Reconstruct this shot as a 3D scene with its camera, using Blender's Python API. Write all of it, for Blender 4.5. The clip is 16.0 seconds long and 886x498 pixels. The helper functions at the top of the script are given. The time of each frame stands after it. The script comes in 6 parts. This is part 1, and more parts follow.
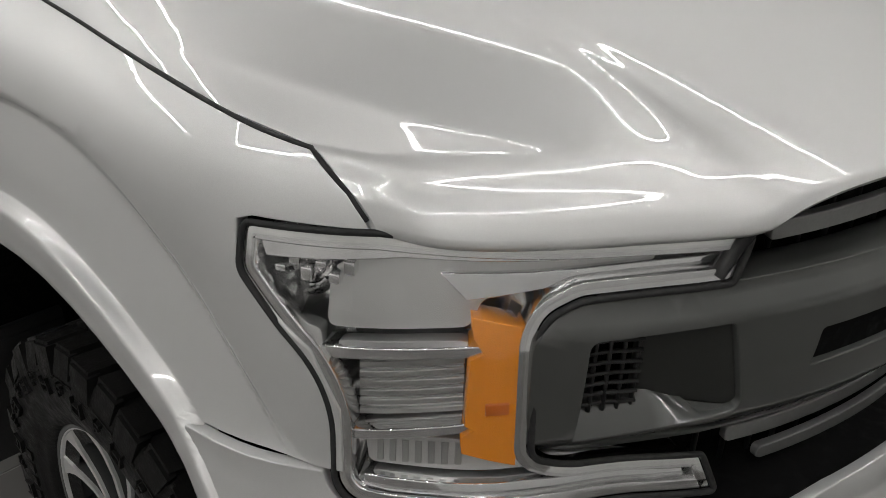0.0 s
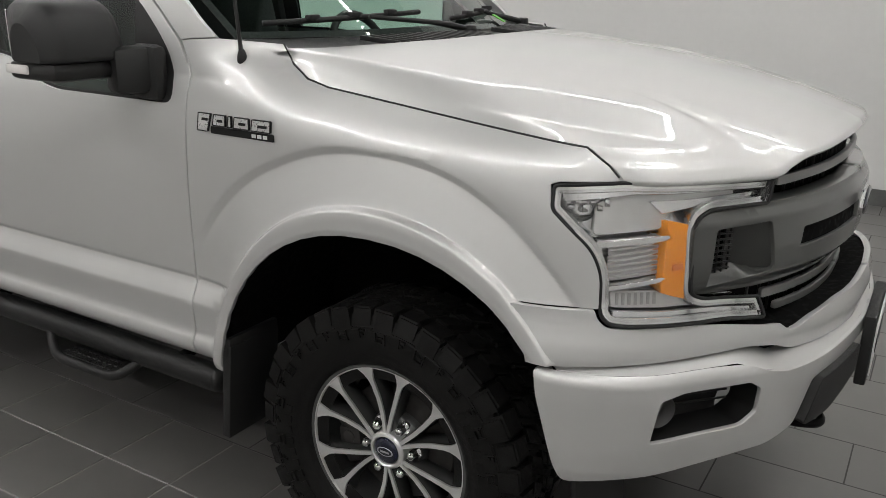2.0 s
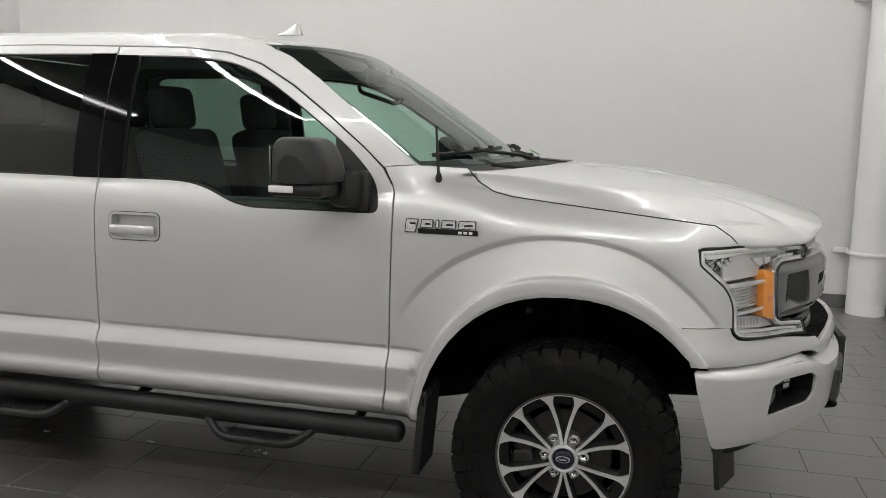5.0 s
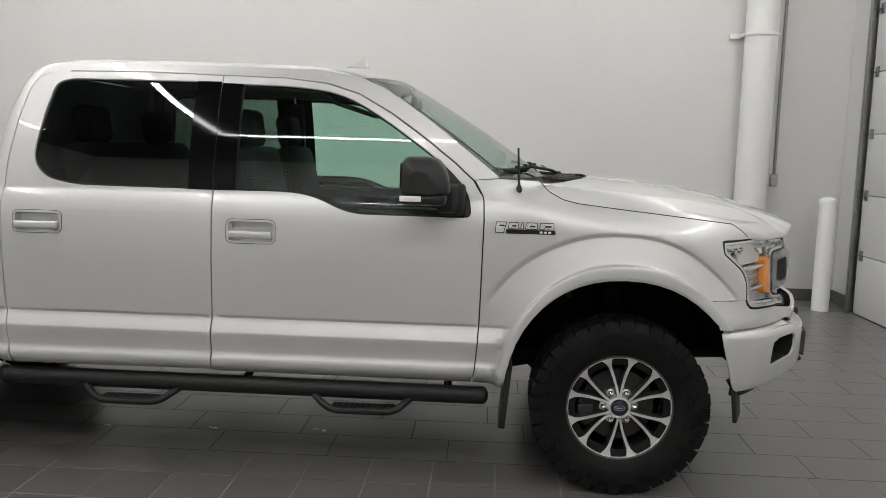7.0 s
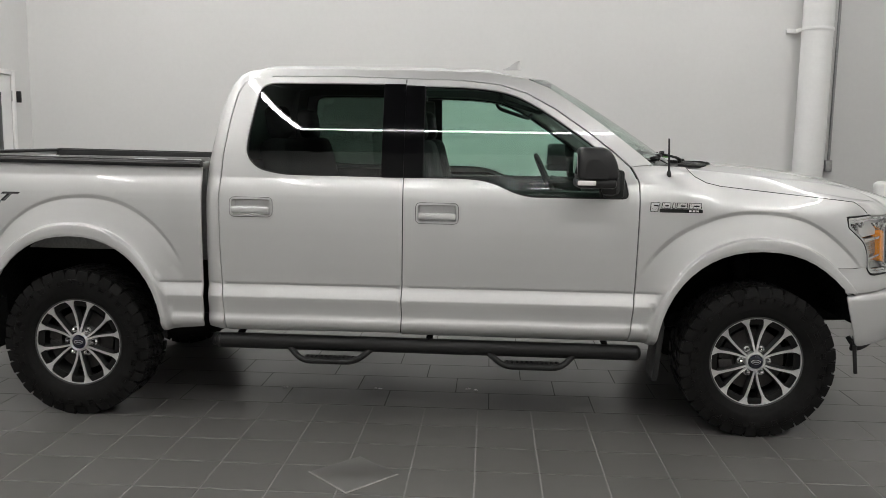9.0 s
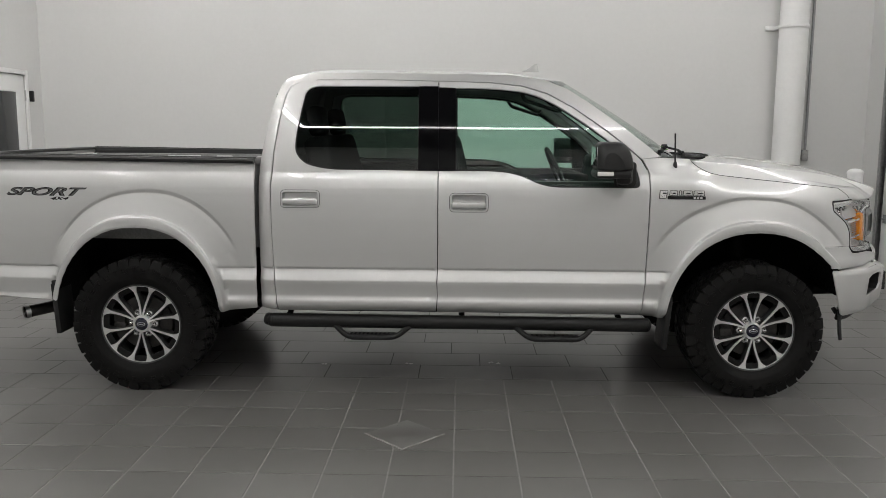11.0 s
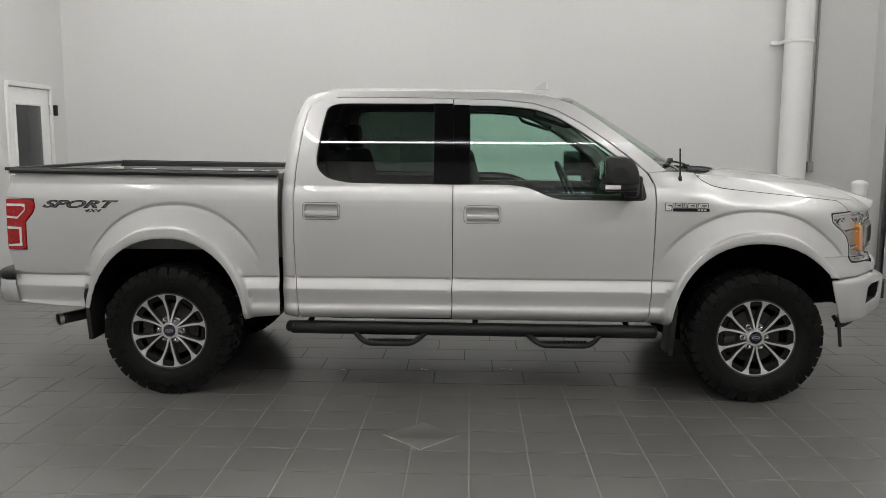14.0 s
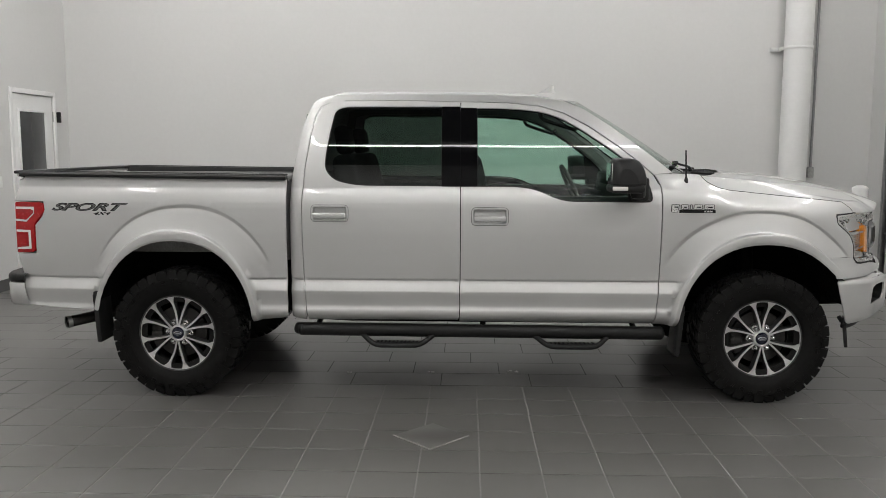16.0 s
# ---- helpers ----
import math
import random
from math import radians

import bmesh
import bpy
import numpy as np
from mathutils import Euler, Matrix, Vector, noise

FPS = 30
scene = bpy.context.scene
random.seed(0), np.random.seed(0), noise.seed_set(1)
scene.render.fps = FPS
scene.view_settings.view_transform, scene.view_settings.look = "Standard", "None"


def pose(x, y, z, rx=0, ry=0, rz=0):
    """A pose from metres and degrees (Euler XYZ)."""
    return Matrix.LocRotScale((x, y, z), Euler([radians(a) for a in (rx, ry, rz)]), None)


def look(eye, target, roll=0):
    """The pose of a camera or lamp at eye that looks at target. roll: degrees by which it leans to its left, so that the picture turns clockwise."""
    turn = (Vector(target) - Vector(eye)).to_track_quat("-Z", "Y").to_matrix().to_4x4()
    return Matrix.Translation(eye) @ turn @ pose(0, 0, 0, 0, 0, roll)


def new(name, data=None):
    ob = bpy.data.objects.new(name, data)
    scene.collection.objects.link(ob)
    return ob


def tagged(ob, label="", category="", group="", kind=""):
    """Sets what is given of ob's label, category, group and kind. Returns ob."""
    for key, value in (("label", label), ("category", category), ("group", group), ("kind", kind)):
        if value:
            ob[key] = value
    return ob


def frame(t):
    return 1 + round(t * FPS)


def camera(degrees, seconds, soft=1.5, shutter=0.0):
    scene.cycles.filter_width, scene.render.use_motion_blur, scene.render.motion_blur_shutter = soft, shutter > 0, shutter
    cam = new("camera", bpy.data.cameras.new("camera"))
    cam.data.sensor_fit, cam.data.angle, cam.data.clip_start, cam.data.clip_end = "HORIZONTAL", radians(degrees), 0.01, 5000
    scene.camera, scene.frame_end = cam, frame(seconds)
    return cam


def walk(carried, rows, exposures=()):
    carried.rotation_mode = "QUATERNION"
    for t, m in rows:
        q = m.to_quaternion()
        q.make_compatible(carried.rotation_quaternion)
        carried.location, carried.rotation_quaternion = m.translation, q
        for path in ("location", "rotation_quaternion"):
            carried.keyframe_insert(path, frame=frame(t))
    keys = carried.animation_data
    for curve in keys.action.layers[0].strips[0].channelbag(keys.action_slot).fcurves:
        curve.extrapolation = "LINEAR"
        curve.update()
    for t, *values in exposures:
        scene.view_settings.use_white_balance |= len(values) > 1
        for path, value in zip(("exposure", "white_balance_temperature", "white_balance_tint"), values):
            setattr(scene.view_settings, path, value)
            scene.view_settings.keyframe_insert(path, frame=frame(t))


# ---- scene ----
import mathutils

cam = camera(55.8, 16.0, soft=0.6)
PATH = [
    (0, (2.932, -1.337, 1.555), (1.734, -0.028, 0.632), 1.6),
    (0.5, (2.906, -1.652, 1.59), (1.774, -0.272, 0.686), 0.8),
    (1, (2.875, -1.988, 1.592), (1.81, -0.494, 0.796), 1.0),
    (1.5, (2.884, -2.275, 1.597), (1.87, -0.695, 0.908), 1.2),
    (2, (2.946, -2.521, 1.594), (1.977, -0.883, 0.98), 1.2),
    (2.5, (2.951, -2.756, 1.598), (2.031, -1.065, 1.053), 1.2),
    (3, (2.861, -2.992, 1.575), (1.98, -1.256, 1.116), 1.3),
    (3.5, (2.714, -3.177, 1.55), (1.906, -1.39, 1.157), 1.6),
    (4, (2.534, -3.359, 1.54), (1.811, -1.523, 1.216), 1.7),
    (6.5, (1.429, -4.491, 1.589), (1.277, -2.514, 1.323), 1.4),
    (7, (1.203, -4.675, 1.577), (1.103, -2.693, 1.331), 1.6),
    (7.5, (1.002, -4.833, 1.576), (0.907, -2.849, 1.342), 0.9),
    (8, (0.801, -5.05, 1.587), (0.701, -3.069, 1.334), 1.0),
    (8.5, (0.627, -5.238, 1.593), (0.514, -3.258, 1.335), 0.8),
    (9, (0.409, -5.332, 1.568), (0.302, -3.353, 1.301), 0.9),
    (9.2, (0.343, -5.395, 1.586), (0.235, -3.417, 1.315), 0.6),
    (11.3, (0.086, -5.875, 1.598), (0.047, -3.896, 1.312), 0.4),
    (11.5, (0.11, -5.888, 1.601), (0.071, -3.909, 1.314), 0.4),
    (12, (0.169, -5.922, 1.605), (0.124, -3.944, 1.312), 0.4),
    (12.5, (0.171, -5.961, 1.607), (0.117, -3.981, 1.327), 0.3),
    (13, (0.12, -5.998, 1.634), (0.059, -4.018, 1.355), 0.4),
    (13.5, (0.086, -6.032, 1.626), (0.02, -4.051, 1.358), 0.4),
    (14, (0.061, -6.067, 1.627), (-0.003, -4.085, 1.365), 0.3),
    (14.5, (0.047, -6.095, 1.618), (-0.015, -4.112, 1.365), 0.3),
    (15, (0.028, -6.122, 1.607), (-0.031, -4.138, 1.362), 0.3),
    (15.5, (0.006, -6.119, 1.59), (-0.051, -4.134, 1.35), 0.3),
    (16, (-0.005, -6.103, 1.582), (-0.062, -4.118, 1.343), 0.2),
]
walk(cam, [(t, look(eye, target, roll)) for t, eye, target, roll in PATH],
     [(0, -0.22), (0.6, -0.08), (1.5, 0.08), (2.5, 0.15), (8.5, 0.12), (11.3, 0.0), (16, 0.0)])

# ---- world and light ----
world = bpy.data.worlds.new("room_world")
scene.world = world
world.use_nodes = True
world.node_tree.nodes["Background"].inputs[0].default_value = (0.5, 0.52, 0.55, 1)
world.node_tree.nodes["Background"].inputs[1].default_value = 0.02
LED_STRENGTH = 54.0
LED_COLOUR = (1.0, 0.985, 0.965, 1)


# ---- materials ----
def material(name, colour, rough=0.5, metal=0.0, grain=0.0, grain_size=40.0, blotch=0.0, blotch_size=1.5, bump=0.0, bump_size=60.0,
             coat=0.0, coat_rough=0.03, vary=0.0, spec=0.5):
    """A surface with fine grain, broad blotches and relief; vary: brightness from piece to piece."""
    mat = bpy.data.materials.new(name)
    mat.use_nodes = True
    tree = mat.node_tree
    n, link = tree.nodes, tree.links.new
    bsdf = n["Principled BSDF"]
    bsdf.inputs["Base Color"].default_value = (*colour, 1)
    bsdf.inputs["Roughness"].default_value = rough
    bsdf.inputs["Metallic"].default_value = metal
    bsdf.inputs["Coat Weight"].default_value = coat
    bsdf.inputs["Coat Roughness"].default_value = coat_rough
    bsdf.inputs["Specular IOR Level"].default_value = spec
    co = n.new("ShaderNodeTexCoord")
    value = None
    for amount, size, detail in ((grain, grain_size, 3), (blotch, blotch_size, 5)):
        if not amount:
            continue
        tex = n.new("ShaderNodeTexNoise")
        tex.inputs["Scale"].default_value = size
        tex.inputs["Detail"].default_value = detail
        link(co.outputs["Object"], tex.inputs["Vector"])
        ramp = n.new("ShaderNodeMapRange")
        ramp.inputs["From Min"].default_value, ramp.inputs["From Max"].default_value = 0.3, 0.7
        ramp.inputs["To Min"].default_value, ramp.inputs["To Max"].default_value = 1 - amount, 1 + amount
        link(tex.outputs["Fac"], ramp.inputs["Value"])
        if value is None:
            value = ramp.outputs[0]
        else:
            mul = n.new("ShaderNodeMath")
            mul.operation = "MULTIPLY"
            link(value, mul.inputs[0]), link(ramp.outputs[0], mul.inputs[1])
            value = mul.outputs[0]
    if vary:
        info = n.new("ShaderNodeObjectInfo")
        ramp = n.new("ShaderNodeMapRange")
        ramp.inputs["To Min"].default_value, ramp.inputs["To Max"].default_value = 1 - vary, 1 + vary
        link(info.outputs["Random"], ramp.inputs["Value"])
        if value is None:
            value = ramp.outputs[0]
        else:
            mul = n.new("ShaderNodeMath")
            mul.operation = "MULTIPLY"
            link(value, mul.inputs[0]), link(ramp.outputs[0], mul.inputs[1])
            value = mul.outputs[0]
    if value is not None:
        mix = n.new("ShaderNodeVectorMath")
        mix.operation = "SCALE"
        mix.inputs[0].default_value = colour
        link(value, mix.inputs["Scale"])
        link(mix.outputs[0], bsdf.inputs["Base Color"])
        soft = n.new("ShaderNodeMath")
        soft.operation = "MULTIPLY"
        soft.inputs[1].default_value = rough
        link(value, soft.inputs[0])
        link(soft.outputs[0], bsdf.inputs["Roughness"])
    if bump:
        tex = n.new("ShaderNodeTexNoise")
        tex.inputs["Scale"].default_value = bump_size
        tex.inputs["Detail"].default_value = 4
        link(co.outputs["Object"], tex.inputs["Vector"])
        relief = n.new("ShaderNodeBump")
        relief.inputs["Strength"].default_value = bump
        relief.inputs["Distance"].default_value = 0.01
        link(tex.outputs["Fac"], relief.inputs["Height"])
        link(relief.outputs[0], bsdf.inputs["Normal"])
    return mat


def glass(name, tint, rough=0.0):
    """A single pane: tinted clear view with a mirror gloss by Fresnel."""
    mat = bpy.data.materials.new(name)
    mat.use_nodes = True
    n, link = mat.node_tree.nodes, mat.node_tree.links.new
    n.remove(n["Principled BSDF"])
    clear, gloss, mix, facing, curve, fres = (n.new("ShaderNode" + k) for k in ("BsdfTransparent", "BsdfGlossy", "MixShader", "LayerWeight", "Math", "Math"))
    clear.inputs[0].default_value = (*tint, 1)
    gloss.inputs["Roughness"].default_value = rough
    facing.inputs["Blend"].default_value = 0.5
    curve.operation, fres.operation = "POWER", "MULTIPLY_ADD"
    curve.inputs[1].default_value = 5.0
    fres.inputs[1].default_value, fres.inputs[2].default_value = 0.93, 0.06
    link(facing.outputs["Facing"], curve.inputs[0])
    link(curve.outputs[0], fres.inputs[0])
    link(fres.outputs[0], mix.inputs[0])
    link(clear.outputs[0], mix.inputs[1])
    link(gloss.outputs[0], mix.inputs[2])
    link(mix.outputs[0], n["Material Output"].inputs[0])
    return mat


def glow(name, colour, strength):
    mat = bpy.data.materials.new(name)
    mat.use_nodes = True
    b = mat.node_tree.nodes["Principled BSDF"]
    b.inputs["Base Color"].default_value = (0.8, 0.8, 0.8, 1)
    b.inputs["Emission Color"].default_value = colour
    b.inputs["Emission Strength"].default_value = strength
    return mat


PAINT = material("silver_paint", (0.595, 0.595, 0.587), 0.47, 0.55, grain=0.05, grain_size=900, coat=1.0, coat_rough=0.02)
PAINT_GREY = material("dark_grey_paint", (0.062, 0.064, 0.06), 0.32, 0.35, grain=0.05, grain_size=900, coat=1.0, coat_rough=0.05)
BLACK_PLASTIC = material("black_plastic", (0.012, 0.012, 0.012), 0.5, grain=0.15, grain_size=300, bump=0.12, bump_size=700, spec=0.4)
BLACK_GLOSS = material("black_gloss", (0.004, 0.004, 0.0045), 0.05, spec=0.14)
BLACK_POWDER = material("black_powder_coat", (0.010, 0.010, 0.010), 0.42, grain=0.15, grain_size=200, bump=0.25, bump_size=500, spec=0.35)
RUBBER = material("tyre_rubber", (0.009, 0.0088, 0.0085), 0.5, grain=0.25, grain_size=60, blotch=0.25, blotch_size=9, bump=0.15, bump_size=250, spec=0.12)
# also colours the tubes that stand for shade in the hood and handle gaps
SEAL = material("rubber_seal", (0.01, 0.01, 0.01), 0.7, grain=0.2, grain_size=120)
LINER = material("wheel_liner", (0.004, 0.004, 0.004), 0.95, grain=0.3, grain_size=50, spec=0.1)
FRAME_BLACK = material("chassis_black", (0.004, 0.004, 0.004), 0.75, grain=0.3, grain_size=30, spec=0.12)
CHROME = material("chrome", (0.82, 0.82, 0.82), 0.06, 1.0, grain=0.02, grain_size=50)
STEEL = material("steel", (0.45, 0.45, 0.44), 0.3, 1.0, grain=0.1, grain_size=40)
MACHINED = material("machined_aluminium", (0.74, 0.74, 0.73), 0.33, 0.75, grain=0.05, grain_size=400, coat=0.6)
RIM_DARK = material("dark_rim_paint", (0.075, 0.077, 0.075), 0.4, 0.4, grain=0.08, grain_size=200, coat=0.6)
BRAKE = material("cast_iron", (0.055, 0.052, 0.05), 0.55, 0.7, grain=0.2, grain_size=60)
INTERIOR = material("interior_trim", (0.022, 0.022, 0.022), 0.75, grain=0.2, grain_size=120)
SEAT_CLOTH = material("seat_cloth", (0.014, 0.014, 0.015), 0.9, grain=0.12, grain_size=90, bump=0.05, bump_size=150)
HEADLINER = material("headliner", (0.55, 0.55, 0.53), 0.95, grain=0.05, grain_size=120)
PILLAR_GREY = material("pillar_lining_grey", (0.30, 0.30, 0.29), 0.85, grain=0.06, grain_size=120)
BEDLINER = material("bed_liner", (0.20, 0.20, 0.196), 0.7, grain=0.2, grain_size=90, blotch=0.2, bump=0.3, bump_size=200)
REFLECTOR = material("lamp_reflector", (0.74, 0.74, 0.735), 0.16, 1.0, grain=0.03, grain_size=30)
LAMP_GREY = material("lamp_bezel", (0.42, 0.42, 0.41), 0.3, 0.8, grain=0.04, grain_size=80)
AMBER = material("amber_reflector", (0.82, 0.27, 0.005), 0.22, grain=0.08, grain_size=500, coat=0.8, bump=0.15, bump_size=600)
RED_LENS = material("red_lens", (0.36, 0.004, 0.006), 0.25, grain=0.15, grain_size=60, coat=0.5, spec=0.3)
WHITE_LENS = material("white_lens", (0.75, 0.72, 0.70), 0.15, coat=1.0, grain=0.03)
BLUE_ENAMEL = material("blue_enamel", (0.003, 0.0045, 0.020), 0.15, coat=0.6)
DECAL_BLACK = material("decal_black", (0.008, 0.008, 0.008), 0.45, spec=0.3)
DECAL_GREY = material("decal_grey", (0.11, 0.11, 0.11), 0.4)
GRILLE_SLAT = material("grille_slat_grey", (0.26, 0.26, 0.255), 0.35, 0.6, grain=0.05, grain_size=200)
GREEN_TAG = material("green_sticker", (0.10, 0.45, 0.04), 0.5)
GLASS_FRONT = glass("green_tinted_glass", (0.64, 0.84, 0.75))
GLASS_REAR = glass("privacy_glass", (0.18, 0.235, 0.205))
GLASS_SHIELD = glass("windscreen_glass", (0.72, 0.87, 0.80))
GLASS_CLEAR = glass("lamp_lens", (0.95, 0.95, 0.95), 0.02)

WALL = material("wall_paint", (0.65, 0.647, 0.637), 0.55, grain=0.012, grain_size=20, blotch=0.02, blotch_size=0.6, bump=0.05, bump_size=160)
CEILING = material("ceiling_dark", (0.045, 0.045, 0.047), 0.8, grain=0.1, grain_size=6)
TILE = material("grey_porcelain_tile", (0.120, 0.116, 0.110), 0.31, grain=0.03, grain_size=14, blotch=0.08, blotch_size=1.6, vary=0.05, spec=0.8)
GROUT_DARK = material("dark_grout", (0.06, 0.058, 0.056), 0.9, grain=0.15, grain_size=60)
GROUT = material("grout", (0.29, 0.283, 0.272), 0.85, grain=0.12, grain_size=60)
BASE_TILE = material("skirting_tile", (0.10, 0.10, 0.098), 0.4, grain=0.06, grain_size=60, blotch=0.1, blotch_size=3)
WHITE_PAINT = material("white_gloss_paint", (0.78, 0.78, 0.77), 0.4, grain=0.015, grain_size=30, blotch=0.02, bump=0.05, bump_size=60)
DOOR_PANEL = material("sectional_door_white", (0.72, 0.72, 0.71), 0.45, grain=0.02, grain_size=40, blotch=0.03, bump=0.08, bump_size=120)
GALVANISED = material("galvanised_steel", (0.33, 0.33, 0.33), 0.42, 0.9, grain=0.15, grain_size=30)
DARK_PANE = material("dark_window_pane", (0.035, 0.037, 0.038), 0.12, grain=0.1, grain_size=6)
LED = glow("led_diffuser", LED_COLOUR, LED_STRENGTH)
LED_DOUBLE = glow("led_diffuser_double", LED_COLOUR, LED_STRENGTH * 2.0)


# ---- mesh helpers ----
def mesh_object(name, bm, mat, parent=None, label="", smooth=True):
    me = bpy.data.meshes.new(name)
    bm.normal_update()
    bm.to_mesh(me)
    bm.free()
    me.materials.append(mat)
    if smooth:
        me.shade_smooth()
    ob = new(name, me)
    if parent is not None:
        ob.parent = parent
    if label:
        tagged(ob, label)
    return ob


def part(name, bm, mat, parent, label="", angle=35):
    """One mesh object under a thing or a part, smooth but for edges sharper than angle."""
    for e in bm.edges:
        if len(e.link_faces) == 2 and e.calc_face_angle(0) > radians(angle):
            e.smooth = False
    return mesh_object(name, bm, mat, parent, label)


def thing(name, label, category, group="", kind=""):
    return tagged(new(name), label, category, group, kind)


def box(size, at, bevel=0.0, turn=(0, 0, 0), bm=None, segments=2):
    """A box of that size about its middle, its edges rounded, added to bm."""
    b = bmesh.new()
    bmesh.ops.create_cube(b, size=1, matrix=Matrix.Diagonal((*size, 1)))
    if bevel:
        bmesh.ops.bevel(b, geom=b.edges[:], offset=bevel, segments=segments, profile=0.5, affect="EDGES")
    b.transform(pose(*at, *turn))
    return joined(bm, b)


def joined(bm, b):
    if bm is None:
        return b
    me = bpy.data.meshes.new("tmp")
    b.to_mesh(me)
    b.free()
    bm.from_mesh(me)
    bpy.data.meshes.remove(me)
    return bm


def rod(a, b, r, sides=16, bm=None, r2=None, bevel=0.0):
    """A round bar from a to b."""
    a, b = Vector(a), Vector(b)
    m = bmesh.new()
    bmesh.ops.create_cone(m, cap_ends=True, segments=sides, radius1=r, radius2=r if r2 is None else r2, depth=(b - a).length)
    if bevel:
        bmesh.ops.bevel(m, geom=[e for e in m.edges if len(e.link_faces) == 2 and e.calc_face_angle(0) > 1.0], offset=bevel, segments=2, profile=0.5, affect="EDGES")
    m.transform(Matrix.Translation((a + b) / 2) @ (b - a).to_track_quat("Z", "Y").to_matrix().to_4x4())
    return joined(bm, m)


def ball(at, r, scale=(1, 1, 1), bm=None, u=16, v=10):
    m = bmesh.new()
    bmesh.ops.create_uvsphere(m, u_segments=u, v_segments=v, radius=r)
    m.transform(Matrix.Translation(at) @ Matrix.Diagonal((*scale, 1)))
    return joined(bm, m)


def tube(points, r, sides=14, bm=None, caps=True):
    """A round pipe swept along points."""
    bm = bm or bmesh.new()
    pts = [Vector(p) for p in points]
    rings = []
    side = None
    for i, p in enumerate(pts):
        d = (pts[min(i + 1, len(pts) - 1)] - pts[max(i - 1, 0)]).normalized()
        if side is None:
            side = d.orthogonal().normalized()
        side = (side - d * side.dot(d)).normalized()
        up = d.cross(side)
        rr = r(i / (len(pts) - 1)) if callable(r) else r
        rings.append([bm.verts.new(p + rr * (math.cos(2 * math.pi * k / sides) * side + math.sin(2 * math.pi * k / sides) * up)) for k in range(sides)])
    for a, b in zip(rings, rings[1:]):
        for k in range(sides):
            bm.faces.new((a[k], a[(k + 1) % sides], b[(k + 1) % sides], b[k]))
    if caps:
        bm.faces.new(rings[0][::-1])
        bm.faces.new(rings[-1])
    return bm


def rounded(points, radius=0.08, steps=5):
    """A polyline with its inner corners rounded."""
    pts = [Vector(p) for p in points]
    out = [pts[0]]
    for a, b, c in zip(pts, pts[1:], pts[2:]):
        r = min(radius, (a - b).length * 0.45, (c - b).length * 0.45)
        p, q = b + (a - b).normalized() * r, b + (c - b).normalized() * r
        for k in range(steps + 1):
            t = k / steps
            out.append(p * (1 - t) ** 2 + b * 2 * t * (1 - t) + q * t * t)
    return out + [pts[-1]]


def lathe(profile, sides=64, bm=None, axis="Y", at=(0, 0, 0)):
    """A solid of revolution: profile rows of (radius, along the axis)."""
    bm = bm or bmesh.new()
    rings = []
    for r, h in profile:
        ring = []
        for k in range(sides):
            a = 2 * math.pi * k / sides
            p = Vector((r * math.cos(a), h, r * math.sin(a))) if axis == "Y" else Vector((r * math.cos(a), r * math.sin(a), h))
            ring.append(bm.verts.new(p + Vector(at)))
        rings.append(ring)
    for a, b in zip(rings, rings[1:]):
        for k in range(sides):
            bm.faces.new((a[k], a[(k + 1) % sides], b[(k + 1) % sides], b[k]))
    return bm


def loft(rows, bm=None, closed=False):
    """A sheet through rows of points, all of one length."""
    bm = bm or bmesh.new()
    vs = [[bm.verts.new(p) for p in row] for row in rows]
    n = len(rows[0])
    for a, b in zip(vs, vs[1:]):
        for k in range(n if closed else n - 1):
            bm.faces.new((a[k], a[(k + 1) % n], b[(k + 1) % n], b[k]))
    return bm


def flat_plate(outline, y0, y1, bm=None, holes=()):
    """A plate with that outline in x and z, from y0 to y1."""
    bm = bm or bmesh.new()
    for y, flip in ((y0, False), (y1, True)):
        vs, tris = fill(outline, holes, [])
        made = [bm.verts.new((a, y, b)) for a, b in vs]
        for t in tris:
            bm.faces.new([made[i] for i in (t[::-1] if flip else t)])
    for loop in (outline, *holes):
        lower = [bm.verts.new((a, y0, b)) for a, b in loop]
        upper = [bm.verts.new((a, y1, b)) for a, b in loop]
        for k in range(len(loop)):
            j = (k + 1) % len(loop)
            bm.faces.new((lower[k], lower[j], upper[j], upper[k]))
    bmesh.ops.recalc_face_normals(bm, faces=bm.faces[:])
    return bm


def inside(p, loop):
    x, y = p
    hit = False
    for (x0, y0), (x1, y1) in zip(loop, loop[1:] + loop[:1]):
        if (y0 > y) != (y1 > y) and x < (x1 - x0) * (y - y0) / (y1 - y0) + x0:
            hit = not hit
    return hit


def near_loop(p, arr, far):
    a, b = arr, np.roll(arr, -1, axis=0)
    d = b - a
    t = np.clip(((p - a) * d).sum(1) / np.maximum((d * d).sum(1), 1e-12), 0, 1)
    return (((a + t[:, None] * d - p) ** 2).sum(1)).min() < far * far


def fill(outline, holes, points):
    """Triangles within an outline and outside its holes, through the points."""
    verts, edges = [], []
    for loop in (outline, *holes):
        base = len(verts)
        verts += [Vector(p) for p in loop]
        edges += [(base + k, base + (k + 1) % len(loop)) for k in range(len(loop))]
    verts += [Vector(p) for p in points]
    vs, _, faces, *_ = mathutils.geometry.delaunay_2d_cdt(verts, edges, [], 1, 1e-6)
    tris = []
    for f in faces:
        c = sum((Vector(vs[i]) for i in f), Vector((0, 0))) / len(f)
        if inside(c, list(outline)) and not any(inside(c, list(h)) for h in holes):
            tris.append(f)
    return [(v[0], v[1]) for v in vs], tris


